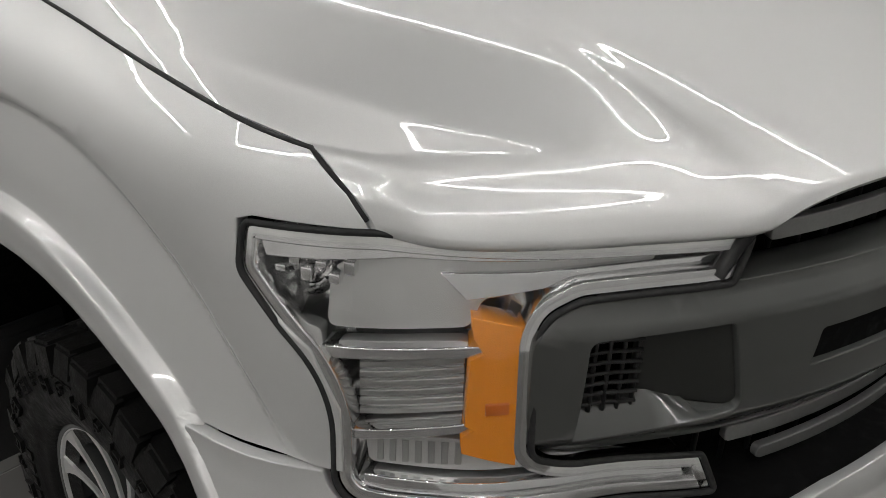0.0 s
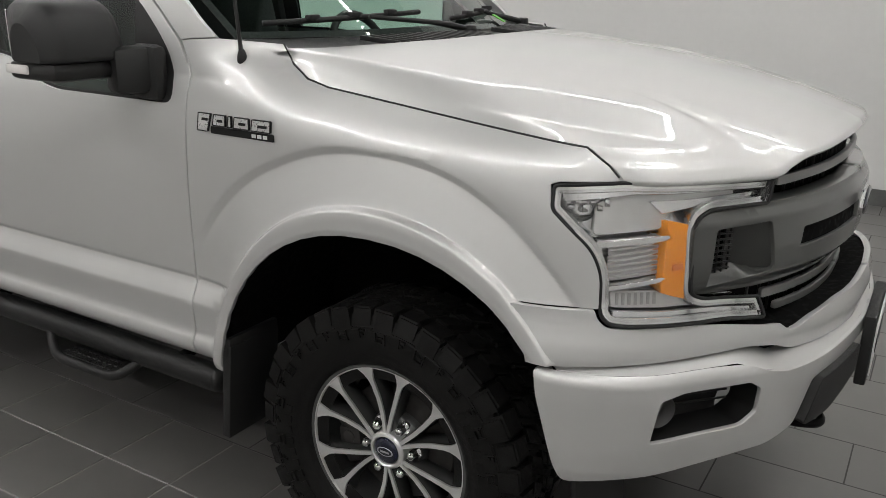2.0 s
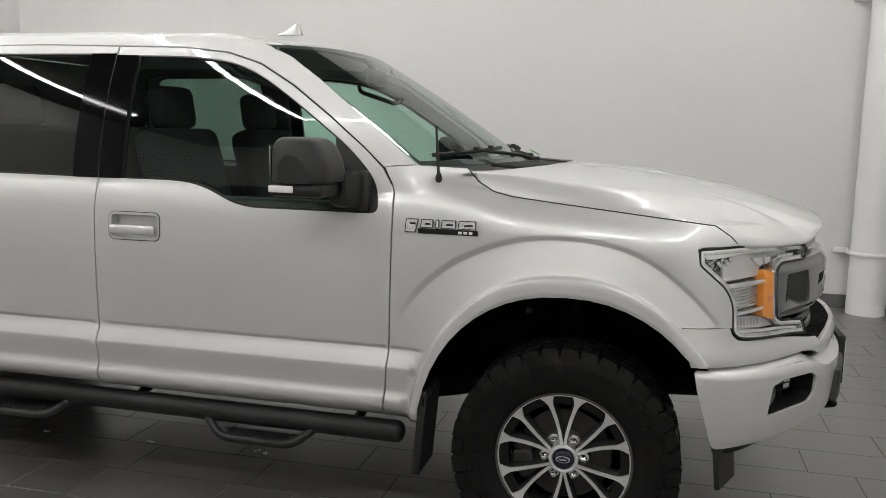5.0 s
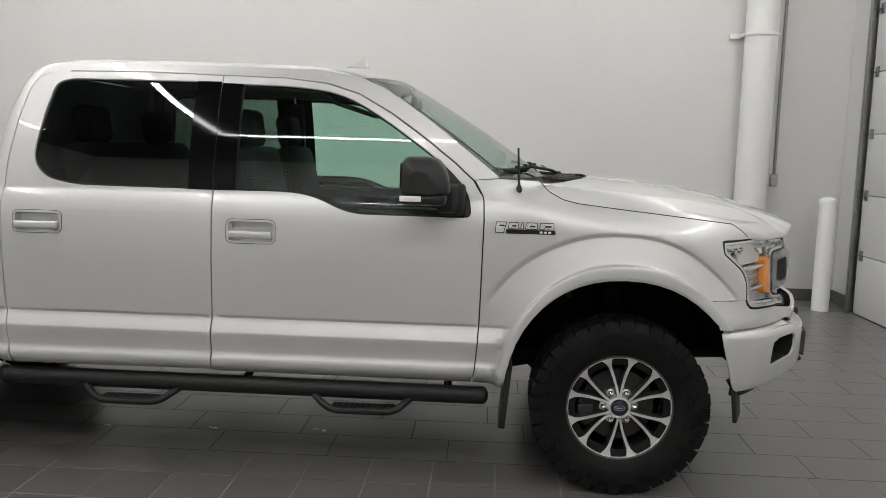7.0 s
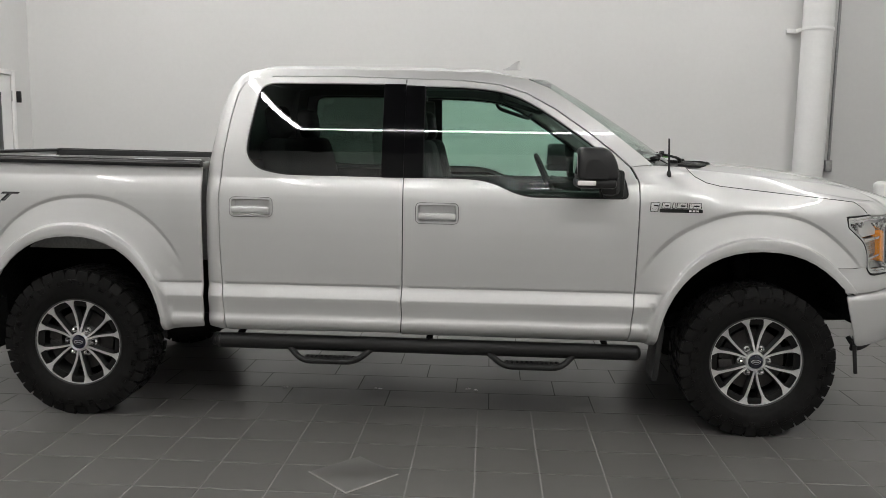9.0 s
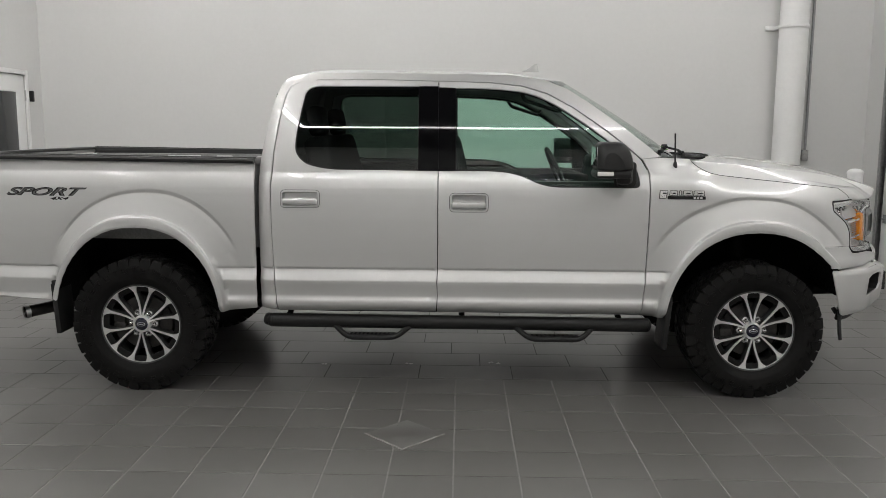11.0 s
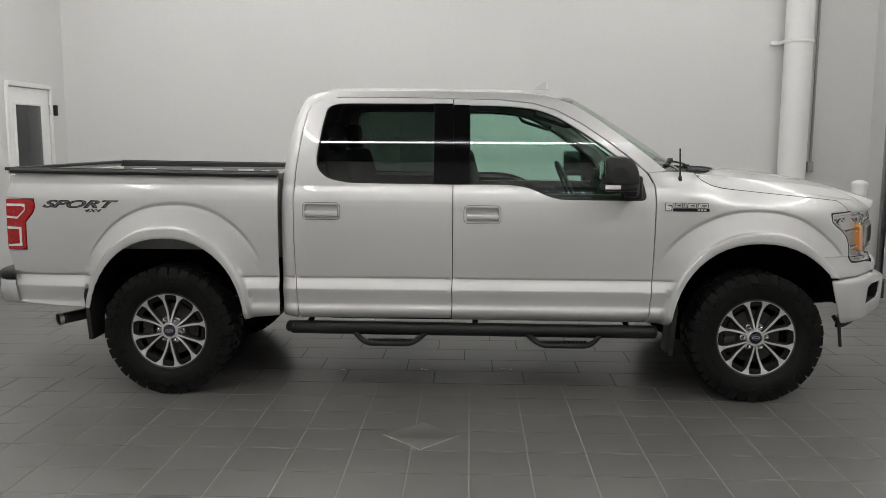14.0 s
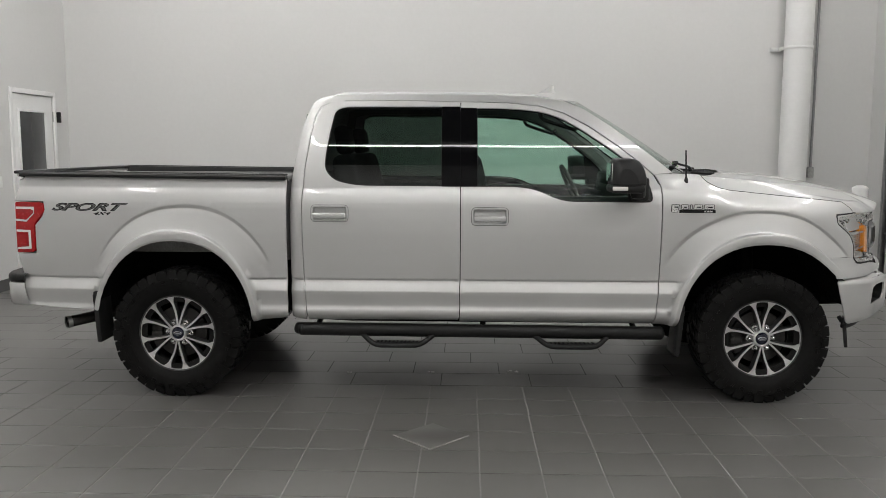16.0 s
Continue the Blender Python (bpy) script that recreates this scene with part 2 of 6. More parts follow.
def dense(loop, step=0.03):
    out = []
    for a, b in zip(loop, list(loop[1:]) + [loop[0]]):
        n = max(1, math.ceil(math.dist(a, b) / step))
        out += [(a[0] + (b[0] - a[0]) * k / n, a[1] + (b[1] - a[1]) * k / n) for k in range(n)]
    return out


def round_loop(loop, r, steps=5):
    """A closed outline with its corners rounded; r one radius or one for each corner."""
    out = []
    n = len(loop)
    for i in range(n):
        a, b, c = Vector(loop[i - 1]), Vector(loop[i]), Vector(loop[(i + 1) % n])
        q = r[i] if isinstance(r, (list, tuple)) else r
        q = min(q, (a - b).length * 0.49, (c - b).length * 0.49)
        if q < 1e-4:
            out.append((b.x, b.y))
            continue
        p0, p1 = b + (a - b).normalized() * q, b + (c - b).normalized() * q
        for k in range(steps + 1):
            t = k / steps
            p = p0 * (1 - t) ** 2 + b * 2 * t * (1 - t) + p1 * t * t
            out.append((p.x, p.y))
    return out


def curve_through(points, per=8):
    """A smooth line (Catmull-Rom) through 2D or 3D points."""
    pts = [np.array(p, float) for p in points]
    pts = [2 * pts[0] - pts[1], *pts, 2 * pts[-1] - pts[-2]]
    out = []
    for a, b, c, d in zip(pts, pts[1:], pts[2:], pts[3:]):
        for k in range(per):
            t = k / per
            out.append(tuple(0.5 * (2 * b + (c - a) * t + (2 * a - 5 * b + 4 * c - d) * t * t + (3 * b - a - 3 * c + d) * t ** 3)))
    return out + [tuple(pts[-2])]


def table(rows):
    """A function by straight lines between rows of (x, value)."""
    xs, vs = zip(*sorted(rows))
    return lambda x: float(np.interp(x, xs, vs))


def smooth_table(rows, reach=0.05):
    """The same with its corners rounded off."""
    line = table(rows)
    return lambda x: sum(line(x + reach * k / 4) * (5 - abs(k)) for k in range(-4, 5)) / 25


def ease(a, b, x):
    t = min(1, max(0, (x - a) / (b - a)))
    return t * t * (3 - 2 * t)


class Skin:
    """A standing surface over a line in plan. u runs along the line, z up; depth(u, z) is how far it stands out."""

    def __init__(self, plan, start, depth, levels=None):
        self.p = np.array(curve_through(plan, 12))
        self.u = start + np.concatenate(([0], np.cumsum(np.hypot(*np.diff(self.p, axis=0).T))))
        self.depth = depth
        self.levels = levels
        d = np.gradient(self.p, axis=0)
        self.n = np.stack((d[:, 1], -d[:, 0]), 1) / np.hypot(d[:, 0], d[:, 1])[:, None]

    def at(self, u, z, out=0.0):
        p = [np.interp(u, self.u, self.p[:, k]) for k in (0, 1)]
        if u < self.u[0]:
            p[0] += u - self.u[0]
        n = np.array([np.interp(u, self.u, self.n[:, k]) for k in (0, 1)])
        n /= np.hypot(*n)
        s = self.depth(u, z) + out
        return Vector((p[0] + n[0] * s, p[1] + n[1] * s, z))

    def normal(self, u, z, e=0.0025):
        a = self.at(u + e, z) - self.at(u - e, z)
        b = self.at(u, z + e) - self.at(u, z - e)
        return a.cross(b).normalized()

    def u_at(self, x):
        """The u at which the bare line reaches x."""
        return x if x < self.p[0, 0] else float(np.interp(x, self.p[:, 0], self.u))


def panel(name, skin, outline, mat, parent, holes=(), step=0.045, rows=0.025, lip=0.018, out=0.0, label="", both=True, extra=(), skip=None):
    """A sheet-metal panel with that outline in u and z, its edges turned in; with its mirror twin on the other side."""
    outline = dense(outline)
    holes = [dense(h) for h in holes]
    lo, hi = np.min(outline, axis=0), np.max(outline, axis=0)
    arrays = [np.array(o) for o in (outline, *holes)]
    pts = []
    levels = [z for z in skin.levels if lo[1] < z < hi[1]] if skin.levels else list(np.arange(math.ceil(lo[1] / rows) * rows, hi[1], rows))
    for z in levels:
        for u in np.arange(math.ceil(lo[0] / step) * step, hi[0], step):
            if (skip is None or not skip(u, z)) and inside((u, z), outline) and not any(inside((u, z), h) for h in holes) and not any(near_loop(np.array((u, z)), a, 0.008) for a in arrays):
                pts.append((u, z))
    for p in extra:
        if inside(p, outline) and not any(inside(p, h) for h in holes) and not any(near_loop(np.array(p), a, 0.006) for a in arrays):
            pts.append(p)
    vs, tris = fill(outline, holes, pts)
    made = []
    for side in ((1, -1) if both else (1,)):
        verts, norms, faces = [], [], []
        for u, z in vs:
            verts.append(skin.at(u, z, out))
            norms.append(skin.normal(u, z))
        for t in tris:
            a, b, c = (verts[i] for i in t[:3])
            faces.append(tuple(t) if (b - a).cross(c - a).dot(norms[t[0]]) > 0 else tuple(t[::-1]))
        if lip:
            for loop in (outline, *holes):
                area = sum(a[0] * b[1] - a[1] * b[0] for a, b in zip(loop, loop[1:] + loop[:1]))
                turn = 1 if (area > 0) == (loop is outline) else -1
                base = len(verts)
                k = len(loop)
                for i, (u, z) in enumerate(loop):
                    d = Vector(loop[(i + 1) % k]) - Vector(loop[i - 1])
                    d = Vector((d.y, -d.x)).normalized() * turn
                    n = skin.normal(u, z)
                    away = (skin.at(u + d.x * 0.004, z + d.y * 0.004) - skin.at(u, z)).normalized()
                    p = skin.at(u, z, out)
                    verts += [p, p + away * 0.0015 - n * 0.003, p + away * 0.0015 - n * lip]
                    norms += [n, (away + n * 0.3).normalized(), away]
                for i in range(k):
                    for s in (0, 1):
                        a, b, c, d = base + 3 * i + s, base + 3 * ((i + 1) % k) + s, base + 3 * ((i + 1) % k) + s + 1, base + 3 * i + s + 1
                        q = (verts[b] - verts[a]).cross(verts[d] - verts[a])
                        faces.append((a, b, c, d) if q.dot(norms[a + 1 if s == 0 else a]) > 0 else (a, d, c, b))
        if side < 0:
            verts = [Vector((v.x, -v.y, v.z)) for v in verts]
            norms = [Vector((v.x, -v.y, v.z)) for v in norms]
            faces = [f[::-1] for f in faces]
        me = bpy.data.meshes.new(name)
        me.from_pydata(verts, [], faces)
        me.shade_smooth()
        me.normals_split_custom_set_from_vertices([tuple(v) for v in norms])
        me.materials.append(mat)
        ob = new(name, me)
        ob.parent = parent
        if label:
            tagged(ob, label)
        made.append(ob)
    return made


def mirrored(ob, parent=None):
    """The twin of a part on the truck's other side."""
    bm = bmesh.new()
    bm.from_mesh(ob.data)
    for v in bm.verts:
        v.co.y = -v.co.y
    bmesh.ops.reverse_faces(bm, faces=bm.faces[:])
    me = bpy.data.meshes.new(ob.data.name)
    bm.to_mesh(me)
    bm.free()
    me.materials.append(ob.data.materials[0])
    twin = new(ob.name.split(".")[0], me)
    twin.parent = parent or ob.parent
    if "label" in ob:
        tagged(twin, ob["label"])
    return twin


# ---- the room ----
WEST, EAST, SOUTH, NORTH, TOP = -5.1, 5.0, -9.5, 4.55, 5.4
T = 0.2


def slab(name, x0, x1, y0, y1, z0, z1, mat, label, category, bevel=0.0):
    ob = mesh_object(name, box((x1 - x0, y1 - y0, z1 - z0), ((x0 + x1) / 2, (y0 + y1) / 2, (z0 + z1) / 2), bevel), mat, smooth=False)
    return tagged(ob, label, category, kind="structure")


floor = slab("floor", WEST - T, EAST + T, SOUTH - T, NORTH + T, -0.15, -0.003, GROUT, "grey porcelain tiled showroom floor with pale grout", "floor")
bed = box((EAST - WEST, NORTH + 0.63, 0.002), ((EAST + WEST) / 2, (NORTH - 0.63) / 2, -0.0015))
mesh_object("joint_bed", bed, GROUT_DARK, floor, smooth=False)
wall_north = slab("wall_north", WEST - T, EAST + T, NORTH, NORTH + T, 0, TOP, WALL, "plain off-white painted back wall", "wall")
wall_south = slab("wall_south", WEST - T, EAST + T, SOUTH - T, SOUTH, 0, TOP, WALL, "plain off-white painted wall", "wall")
ceiling = slab("ceiling", WEST - T, EAST + T, SOUTH - T, NORTH + T, TOP, TOP + 0.15, CEILING, "dark painted ceiling with linear lights", "ceiling")

# west wall with its doorway
DOOR_S, DOOR_N, DOOR_H = 3.22, 4.15, 2.19
bm = box((T, DOOR_S - SOUTH, TOP), (WEST - T / 2, (DOOR_S + SOUTH) / 2, TOP / 2))
box((T, NORTH - DOOR_N, TOP), (WEST - T / 2, (NORTH + DOOR_N) / 2, TOP / 2), bm=bm)
box((T, DOOR_N - DOOR_S, TOP - DOOR_H), (WEST - T / 2, (DOOR_N + DOOR_S) / 2, (TOP + DOOR_H) / 2), bm=bm)
wall_west = tagged(mesh_object("wall_west", bm, WALL, smooth=False), "off-white painted wall with a white door", "wall", kind="structure")
# east wall with the opening of the overhead door
GATE_S, GATE_N, GATE_H = -0.2, 3.85, 3.6
bm = box((T, GATE_S - SOUTH, TOP), (EAST + T / 2, (GATE_S + SOUTH) / 2, TOP / 2))
box((T, NORTH - GATE_N, TOP), (EAST + T / 2, (NORTH + GATE_N) / 2, TOP / 2), bm=bm)
box((T, GATE_N - GATE_S, TOP - GATE_H), (EAST + T / 2, (GATE_N + GATE_S) / 2, (TOP + GATE_H) / 2), bm=bm)
wall_east = tagged(mesh_object("wall_east", bm, WALL, smooth=False), "off-white painted wall round an overhead door", "wall", kind="structure")

# skirting
bm = box((EAST - WEST, 0.012, 0.13), ((EAST + WEST) / 2, NORTH - 0.006, 0.065), 0.002)
tagged(mesh_object("baseboard", bm, BASE_TILE, smooth=False), "dark grey tile skirting along the back wall", "skirting", kind="structure")
bm = box((0.012, DOOR_S - 0.1 - SOUTH, 0.13), (WEST + 0.006, (DOOR_S - 0.1 + SOUTH) / 2, 0.065), 0.002)
box((0.012, NORTH - 0.012 - DOOR_N - 0.1, 0.13), (WEST + 0.006, (NORTH - 0.012 + DOOR_N + 0.1) / 2, 0.065), 0.002, bm=bm)
tagged(mesh_object("baseboard", bm, BASE_TILE, smooth=False), "dark grey tile skirting beside the door", "skirting", kind="structure")
bm = box((0.012, NORTH - 0.012 - GATE_N - 0.13, 0.13), (EAST - 0.006, (NORTH - 0.012 + GATE_N + 0.13) / 2, 0.065), 0.002)
tagged(mesh_object("baseboard", bm, BASE_TILE, smooth=False), "dark grey tile skirting beside the overhead door", "skirting", kind="structure")

# white personnel door
door = thing("door_1", "white steel door with a narrow dark window", "door", kind="structure")
part("door_leaf", box((0.045, DOOR_N - DOOR_S - 0.008, DOOR_H - 0.012), (WEST - 0.03, (DOOR_N + DOOR_S) / 2, DOOR_H / 2), 0.003), WHITE_PAINT, door)
bm = box((0.024, 0.055, DOOR_H + 0.055), (WEST + 0.006, DOOR_N + 0.0275, (DOOR_H + 0.055) / 2), 0.004)
box((0.024, 0.055, DOOR_H + 0.055), (WEST + 0.006, DOOR_S - 0.0275, (DOOR_H + 0.055) / 2), 0.004, bm=bm)
box((0.024, DOOR_N - DOOR_S, 0.055), (WEST + 0.006, (DOOR_N + DOOR_S) / 2, DOOR_H + 0.0275), 0.004, bm=bm)
part("door_frame", bm, WHITE_PAINT, door)
part("window_pane", box((0.012, 0.57, 0.90), (WEST - 0.008, 3.66, 1.535), 0.002), DARK_PANE, door, "narrow dark glass pane")
bm = bmesh.new()
for y in (3.365, 3.955):
    box((0.02, 0.03, 0.96), (WEST - 0.004, y, 1.535), 0.004, bm=bm)
for z in (1.07, 2.0):
    box((0.02, 0.56, 0.03), (WEST - 0.004, 3.66, z), 0.004, bm=bm)
part("window_frame", bm, WHITE_PAINT, door)
for z in (0.25, 1.1, 1.95):
    part("hinge", rod((WEST + 0.004, DOOR_N - 0.004, z - 0.06), (WEST + 0.004, DOOR_N - 0.004, z + 0.06), 0.009, 10), STEEL, door, "dark steel butt hinge")
latch = tagged(part("wall_latch", box((0.05, 0.035, 0.13), (WEST + 0.025, 4.255, 1.945), 0.008), BLACK_PLASTIC, None), "small black latch fixed to the white wall", "latch")
bm = rod((WEST, DOOR_S + 0.07, 1.02), (WEST + 0.05, DOOR_S + 0.07, 1.02), 0.012, 10)
rod((WEST + 0.05, DOOR_S + 0.065, 1.02), (WEST + 0.05, DOOR_S + 0.19, 1.02), 0.009, 10, bm)
part("door_handle", bm, STEEL, door, "steel lever handle")
switch = tagged(part("light_switch", box((0.008, 0.075, 0.12), (WEST + 0.004, 2.9, 1.2), 0.003), WHITE_PAINT, None), "white light switch plate on the wall", "switch")

# sectional overhead door with its track
gate = thing("door_2", "white sectional overhead door with small dark windows", "overhead door", kind="structure")
PANEL_H = GATE_H / 6
for i in range(6):
    z = PANEL_H * (i + 0.5)
    section = part("door_section", box((0.05, GATE_N - GATE_S + 0.06, PANEL_H - 0.008), (EAST - 0.03, (GATE_N + GATE_S) / 2, z), 0.006), DOOR_PANEL, gate)
    if i == 2:
        for y in (3.1, 2.2, 1.3, 0.4):
            bm = bmesh.new()
            for s in (-1, 1):
                box((0.02, 0.6, 0.035), (EAST - 0.06, y, z + s * 0.15), 0.005, bm=bm)
                box((0.02, 0.035, 0.27), (EAST - 0.06, y + s * 0.282, z), 0.005, bm=bm)
            part("window_frame", bm, WHITE_PAINT, section)
            part("pane", box((0.008, 0.53, 0.265), (EAST - 0.059, y, z), 0), DARK_PANE, section)
    for y in (GATE_N - 0.06, 1.8, GATE_S + 0.06):
        if i < 5:
            bm = box((0.012, 0.07, 0.10), (EAST - 0.061, y, PANEL_H * (i + 1)), 0.003)
            rod((EAST - 0.075, y - 0.04, PANEL_H * (i + 1)), (EAST - 0.075, y + 0.10, PANEL_H * (i + 1)), 0.007, 8, bm)
            part("hinge", bm, GALVANISED, gate, "galvanised hinge with roller")
for y, s in ((GATE_N + 0.05, 1), (GATE_S - 0.05, -1)):
    bm = box((0.06, 0.012, GATE_H + 0.2), (EAST - 0.085, y + s * 0.03, (GATE_H + 0.2) / 2), 0.002)
    box((0.012, 0.05, GATE_H + 0.2), (EAST - 0.115, y + s * 0.005, (GATE_H + 0.2) / 2), 0.002, bm=bm)
    box((0.012, 0.09, GATE_H + 0.2), (EAST - 0.012, y + s * 0.035, (GATE_H + 0.2) / 2), 0.002, bm=bm)
    box((0.045, 0.012, GATE_H + 0.2), (EAST - 0.035, y + s * 0.075, (GATE_H + 0.2) / 2), 0.002, bm=bm)
    part("track", bm, GALVANISED, gate, "galvanised steel roller track")
    for i in range(8):
        part("bracket", box((0.075, 0.03, 0.05), (EAST - 0.05, y + s * 0.055, 0.35 + i * 0.44), 0.004), GALVANISED, gate)
part("bottom_seal", box((0.05, GATE_N - GATE_S + 0.06, 0.02), (EAST - 0.03, (GATE_N + GATE_S) / 2, 0.008), 0.004), SEAL, gate, "black rubber bottom seal")

# column with its bracket, conduit and box
column = thing("pipe_column", "white painted wrapped pipe rising along the back wall", "pipe")
px, py, pr = 3.985, 4.35, 0.163
prof = []
for i in range(45):
    z = i * TOP / 44
    swell = 0.0005 * math.sin(i * 2.4)
    prof += [(pr + swell, z), (pr + swell, z + 0.10), (pr - 0.0006, z + 0.113), (pr - 0.0006, z + 0.118)]
prof = prof[:-3]
bm = lathe(prof, 40, axis="Z", at=(px, py, 0))
part("wrapped_pipe", bm, WHITE_PAINT, column)
for z in (0.55, 2.8):
    bm = lathe([(pr + 0.003, z - 0.02), (pr + 0.009, z - 0.018), (pr + 0.009, z + 0.018), (pr + 0.003, z + 0.02)], 40, axis="Z", at=(px, py, 0))
    box((0.13, 0.03, 0.05), (px - pr - 0.05, NORTH - 0.03, z), 0.004, bm=bm)
    box((0.03, 0.19, 0.04), (px - pr - 0.002, NORTH - 0.1, z), 0.004, bm=bm)
    part("bracket", bm, WHITE_PAINT, column, "white painted wall bracket and strap")
conduit = thing("electrical_conduit", "thin grey conduit ending in a small outlet box", "conduit")
part("tube", rod((4.275, NORTH - 0.03, 1.36), (4.275, NORTH - 0.03, TOP), 0.016, 10), GALVANISED, conduit)
part("outlet_box", box((0.075, 0.05, 0.13), (4.275, NORTH - 0.025, 1.30), 0.006), GALVANISED, conduit)
part("cover_plate", box((0.07, 0.006, 0.12), (4.275, NORTH - 0.053, 1.30), 0.002), STEEL, conduit)

# bollard
bollard = thing("bollard", "white painted steel bollard with domed cap", "bollard")
prof = [(0.085, 0.0), (0.085, 1.1), (0.082, 1.12)]
part("post", lathe(prof, 32, axis="Z", at=(4.66, 3.99, 0)), WHITE_PAINT, bollard)
part("cap", lathe([(0.09, 1.095), (0.091, 1.125), (0.083, 1.14), (0.06, 1.155), (0.03, 1.163), (0.0005, 1.165)], 32, axis="Z", at=(4.66, 3.99, 0)), WHITE_PAINT, bollard)


# linear lights under the ceiling
def linear_light(a, b, width=0.07, lamp=LED):
    a, b = Vector((*a, TOP - 0.06)), Vector((*b, TOP - 0.06))
    ob = thing("linear_light", "slim white linear led light hung under the dark ceiling", "ceiling light", "linear lights")
    mid, d = (a + b) / 2, b - a
    size = (d.length, width + 0.02, 0.05) if abs(d.x) > abs(d.y) else (width + 0.02, d.length, 0.05)
    part("housing", box(size, mid + Vector((0, 0, 0.035)), 0.004), WHITE_PAINT, ob)
    size = (d.length - 0.01, width, 0.016) if abs(d.x) > abs(d.y) else (width, d.length - 0.01, 0.016)
    part("diffuser", box(size, mid), lamp, ob)
    return ob


LX0, LX1, LY0, LY1 = -2.1, 4.2, -6.2, 2.6
linear_light((LX0, LY0), (LX1, LY0), lamp=LED_DOUBLE)
linear_light((LX0, LY0 + 0.05), (LX0, LY1))
linear_light((LX1, LY0 + 0.05), (LX1, LY1))
linear_light((LX0, LY1), (LX1, LY1))
linear_light((-4.4, LY1), (-2.3, LY1))
linear_light((-4.4, LY0 + 0.05), (-4.4, LY1))


# ---- the truck ----
truck = thing("pickup_truck", "silver four-door pickup truck with lifted suspension and mud tyres", "pickup truck")
FX, RX, HUB_Z = 1.8415, -1.8415, 0.40
W = 0.94
DOOR_PROFILE = table([(0.44, -0.12), (0.485, -0.058), (0.503, -0.026), (0.525, 0.0), (0.548, 0.013), (0.566, 0.016), (0.592, 0.005), (0.605, 0.004), (0.688, 0.017), (0.697, 0.015),
                      (0.757, -0.010), (0.763, -0.010), (0.769, -0.003), (0.775, -0.003), (0.85, 0.001), (0.95, 0.005), (1.05, 0.007), (1.15, 0.005), (1.215, 0.001), (1.24, -0.002), (1.265, -0.007), (1.285, -0.0125), (1.30, -0.0175), (1.315, -0.0235), (1.335, -0.0325),
                      (1.40, -0.05)])
ARCH_PROFILE = table([(0.44, -0.12), (0.485, -0.05), (0.51, -0.012), (0.54, 0.004), (1.05, 0.006), (1.3, 0.0)])
FENDER_PROFILE = table([(z, DOOR_PROFILE(z)) for z in (0.44, 0.485, 0.503, 0.525, 0.548, 0.566, 0.592, 0.605, 0.688, 0.697, 0.757, 0.763, 0.769, 0.775, 0.85, 0.95, 1.05)] + [(1.15, 0.006), (1.5, 0.006)])
NOSE_PROFILE = table([(0.70, 0.02), (0.80, 0.02), (0.88, 0.012), (0.93, 0.0), (1.0, 0.002), (1.10, 0.003), (1.18, 0.004), (1.5, 0.004)])
# height of the gap beside the hood and how far the fender has turned in there
GAP_Z = smooth_table([(1.15, 1.400), (1.42, 1.382), (1.49, 1.364), (1.55, 1.345), (1.62, 1.330), (1.80, 1.311), (2.0, 1.292), (2.2, 1.273), (2.34, 1.259), (2.45, 1.249), (2.7, 1.235)])
GAP_IN = smooth_table([(1.15, 0.095), (1.55, 0.094), (1.83, 0.087), (2.02, 0.073), (2.15, 0.062), (2.25, 0.050), (2.34, 0.040), (2.45, 0.034), (2.7, 0.03)])


def shoulder(u, z):
    t = (GAP_Z(u) - z) / 0.17
    if t >= 1:
        return 0.0
    return -GAP_IN(u) * ((1 - t) ** 3 if t > 0 else 1 + 0.45 * (1 - math.exp(5.5 * t)))


FLARE = table([(0.95, 0.042), (1.0, 0.043), (1.012, 0.046), (1.086, 0.0455), (1.095, 0.0425), (1.105, 0.0250), (1.114, 0.0222), (1.262, -0.0065), (1.270, -0.0075), (1.292, -0.0005), (1.298, 0.0), (1.5, 0.0)])


ARCH_N = 2.2


def arch_a(cx):
    return 0.53 if cx > 0 else 0.497


def arch_mid(cx):
    return 1.83 if cx > 0 else -1.838


def arch_b(rho):
    return 0.605 + 0.13 * (rho - 1)


def arch_rho(x, z, cx):
    r = 1.15
    for k in range(4):
        r = ((abs(x - arch_mid(cx)) / arch_a(cx)) ** ARCH_N + (max(0.0, z - HUB_Z) / arch_b(min(r, 1.4))) ** ARCH_N) ** (1 / ARCH_N)
    return r


ARCH_SLIDE = smooth_table([(-0.60, -0.046), (-0.46, -0.021), (-0.30, 0.011), (0.0, 0.034), (0.22, 0.040), (0.40, 0.065), (0.60, 0.075)])
ARCH_SLIDE_REAR = smooth_table([(-0.60, 0.13), (-0.49, 0.110), (-0.337, 0.062), (-0.117, 0.024), (0.061, 0.001), (0.272, -0.027), (0.445, -0.050), (0.63, -0.080)])


def arch_fold(x, z, cx):
    """Where a point lies between the folds of the flare: they draw closer to the opening down its sides, and the outer one leans back."""
    r = arch_rho(x, z, cx)
    d = x - arch_mid(cx)
    near = 0.01 + 0.032 * min(1.0, abs(d) / 0.47) ** 2
    far = ARCH_SLIDE(d) if cx > 0 else ARCH_SLIDE_REAR(d)
    k = ease(1.06, 1.34, r)
    return r + (near * (1 - k) + far * k) * ease(1.0, 1.04, r)


CAB_EDGE = table([(0.4, -1.105), (1.36, -1.107), (1.50, -1.086), (1.70, -1.048), (1.78, -1.022), (1.85, -0.994), (1.877, -0.974), (1.90, -0.945), (1.925, -0.90)])


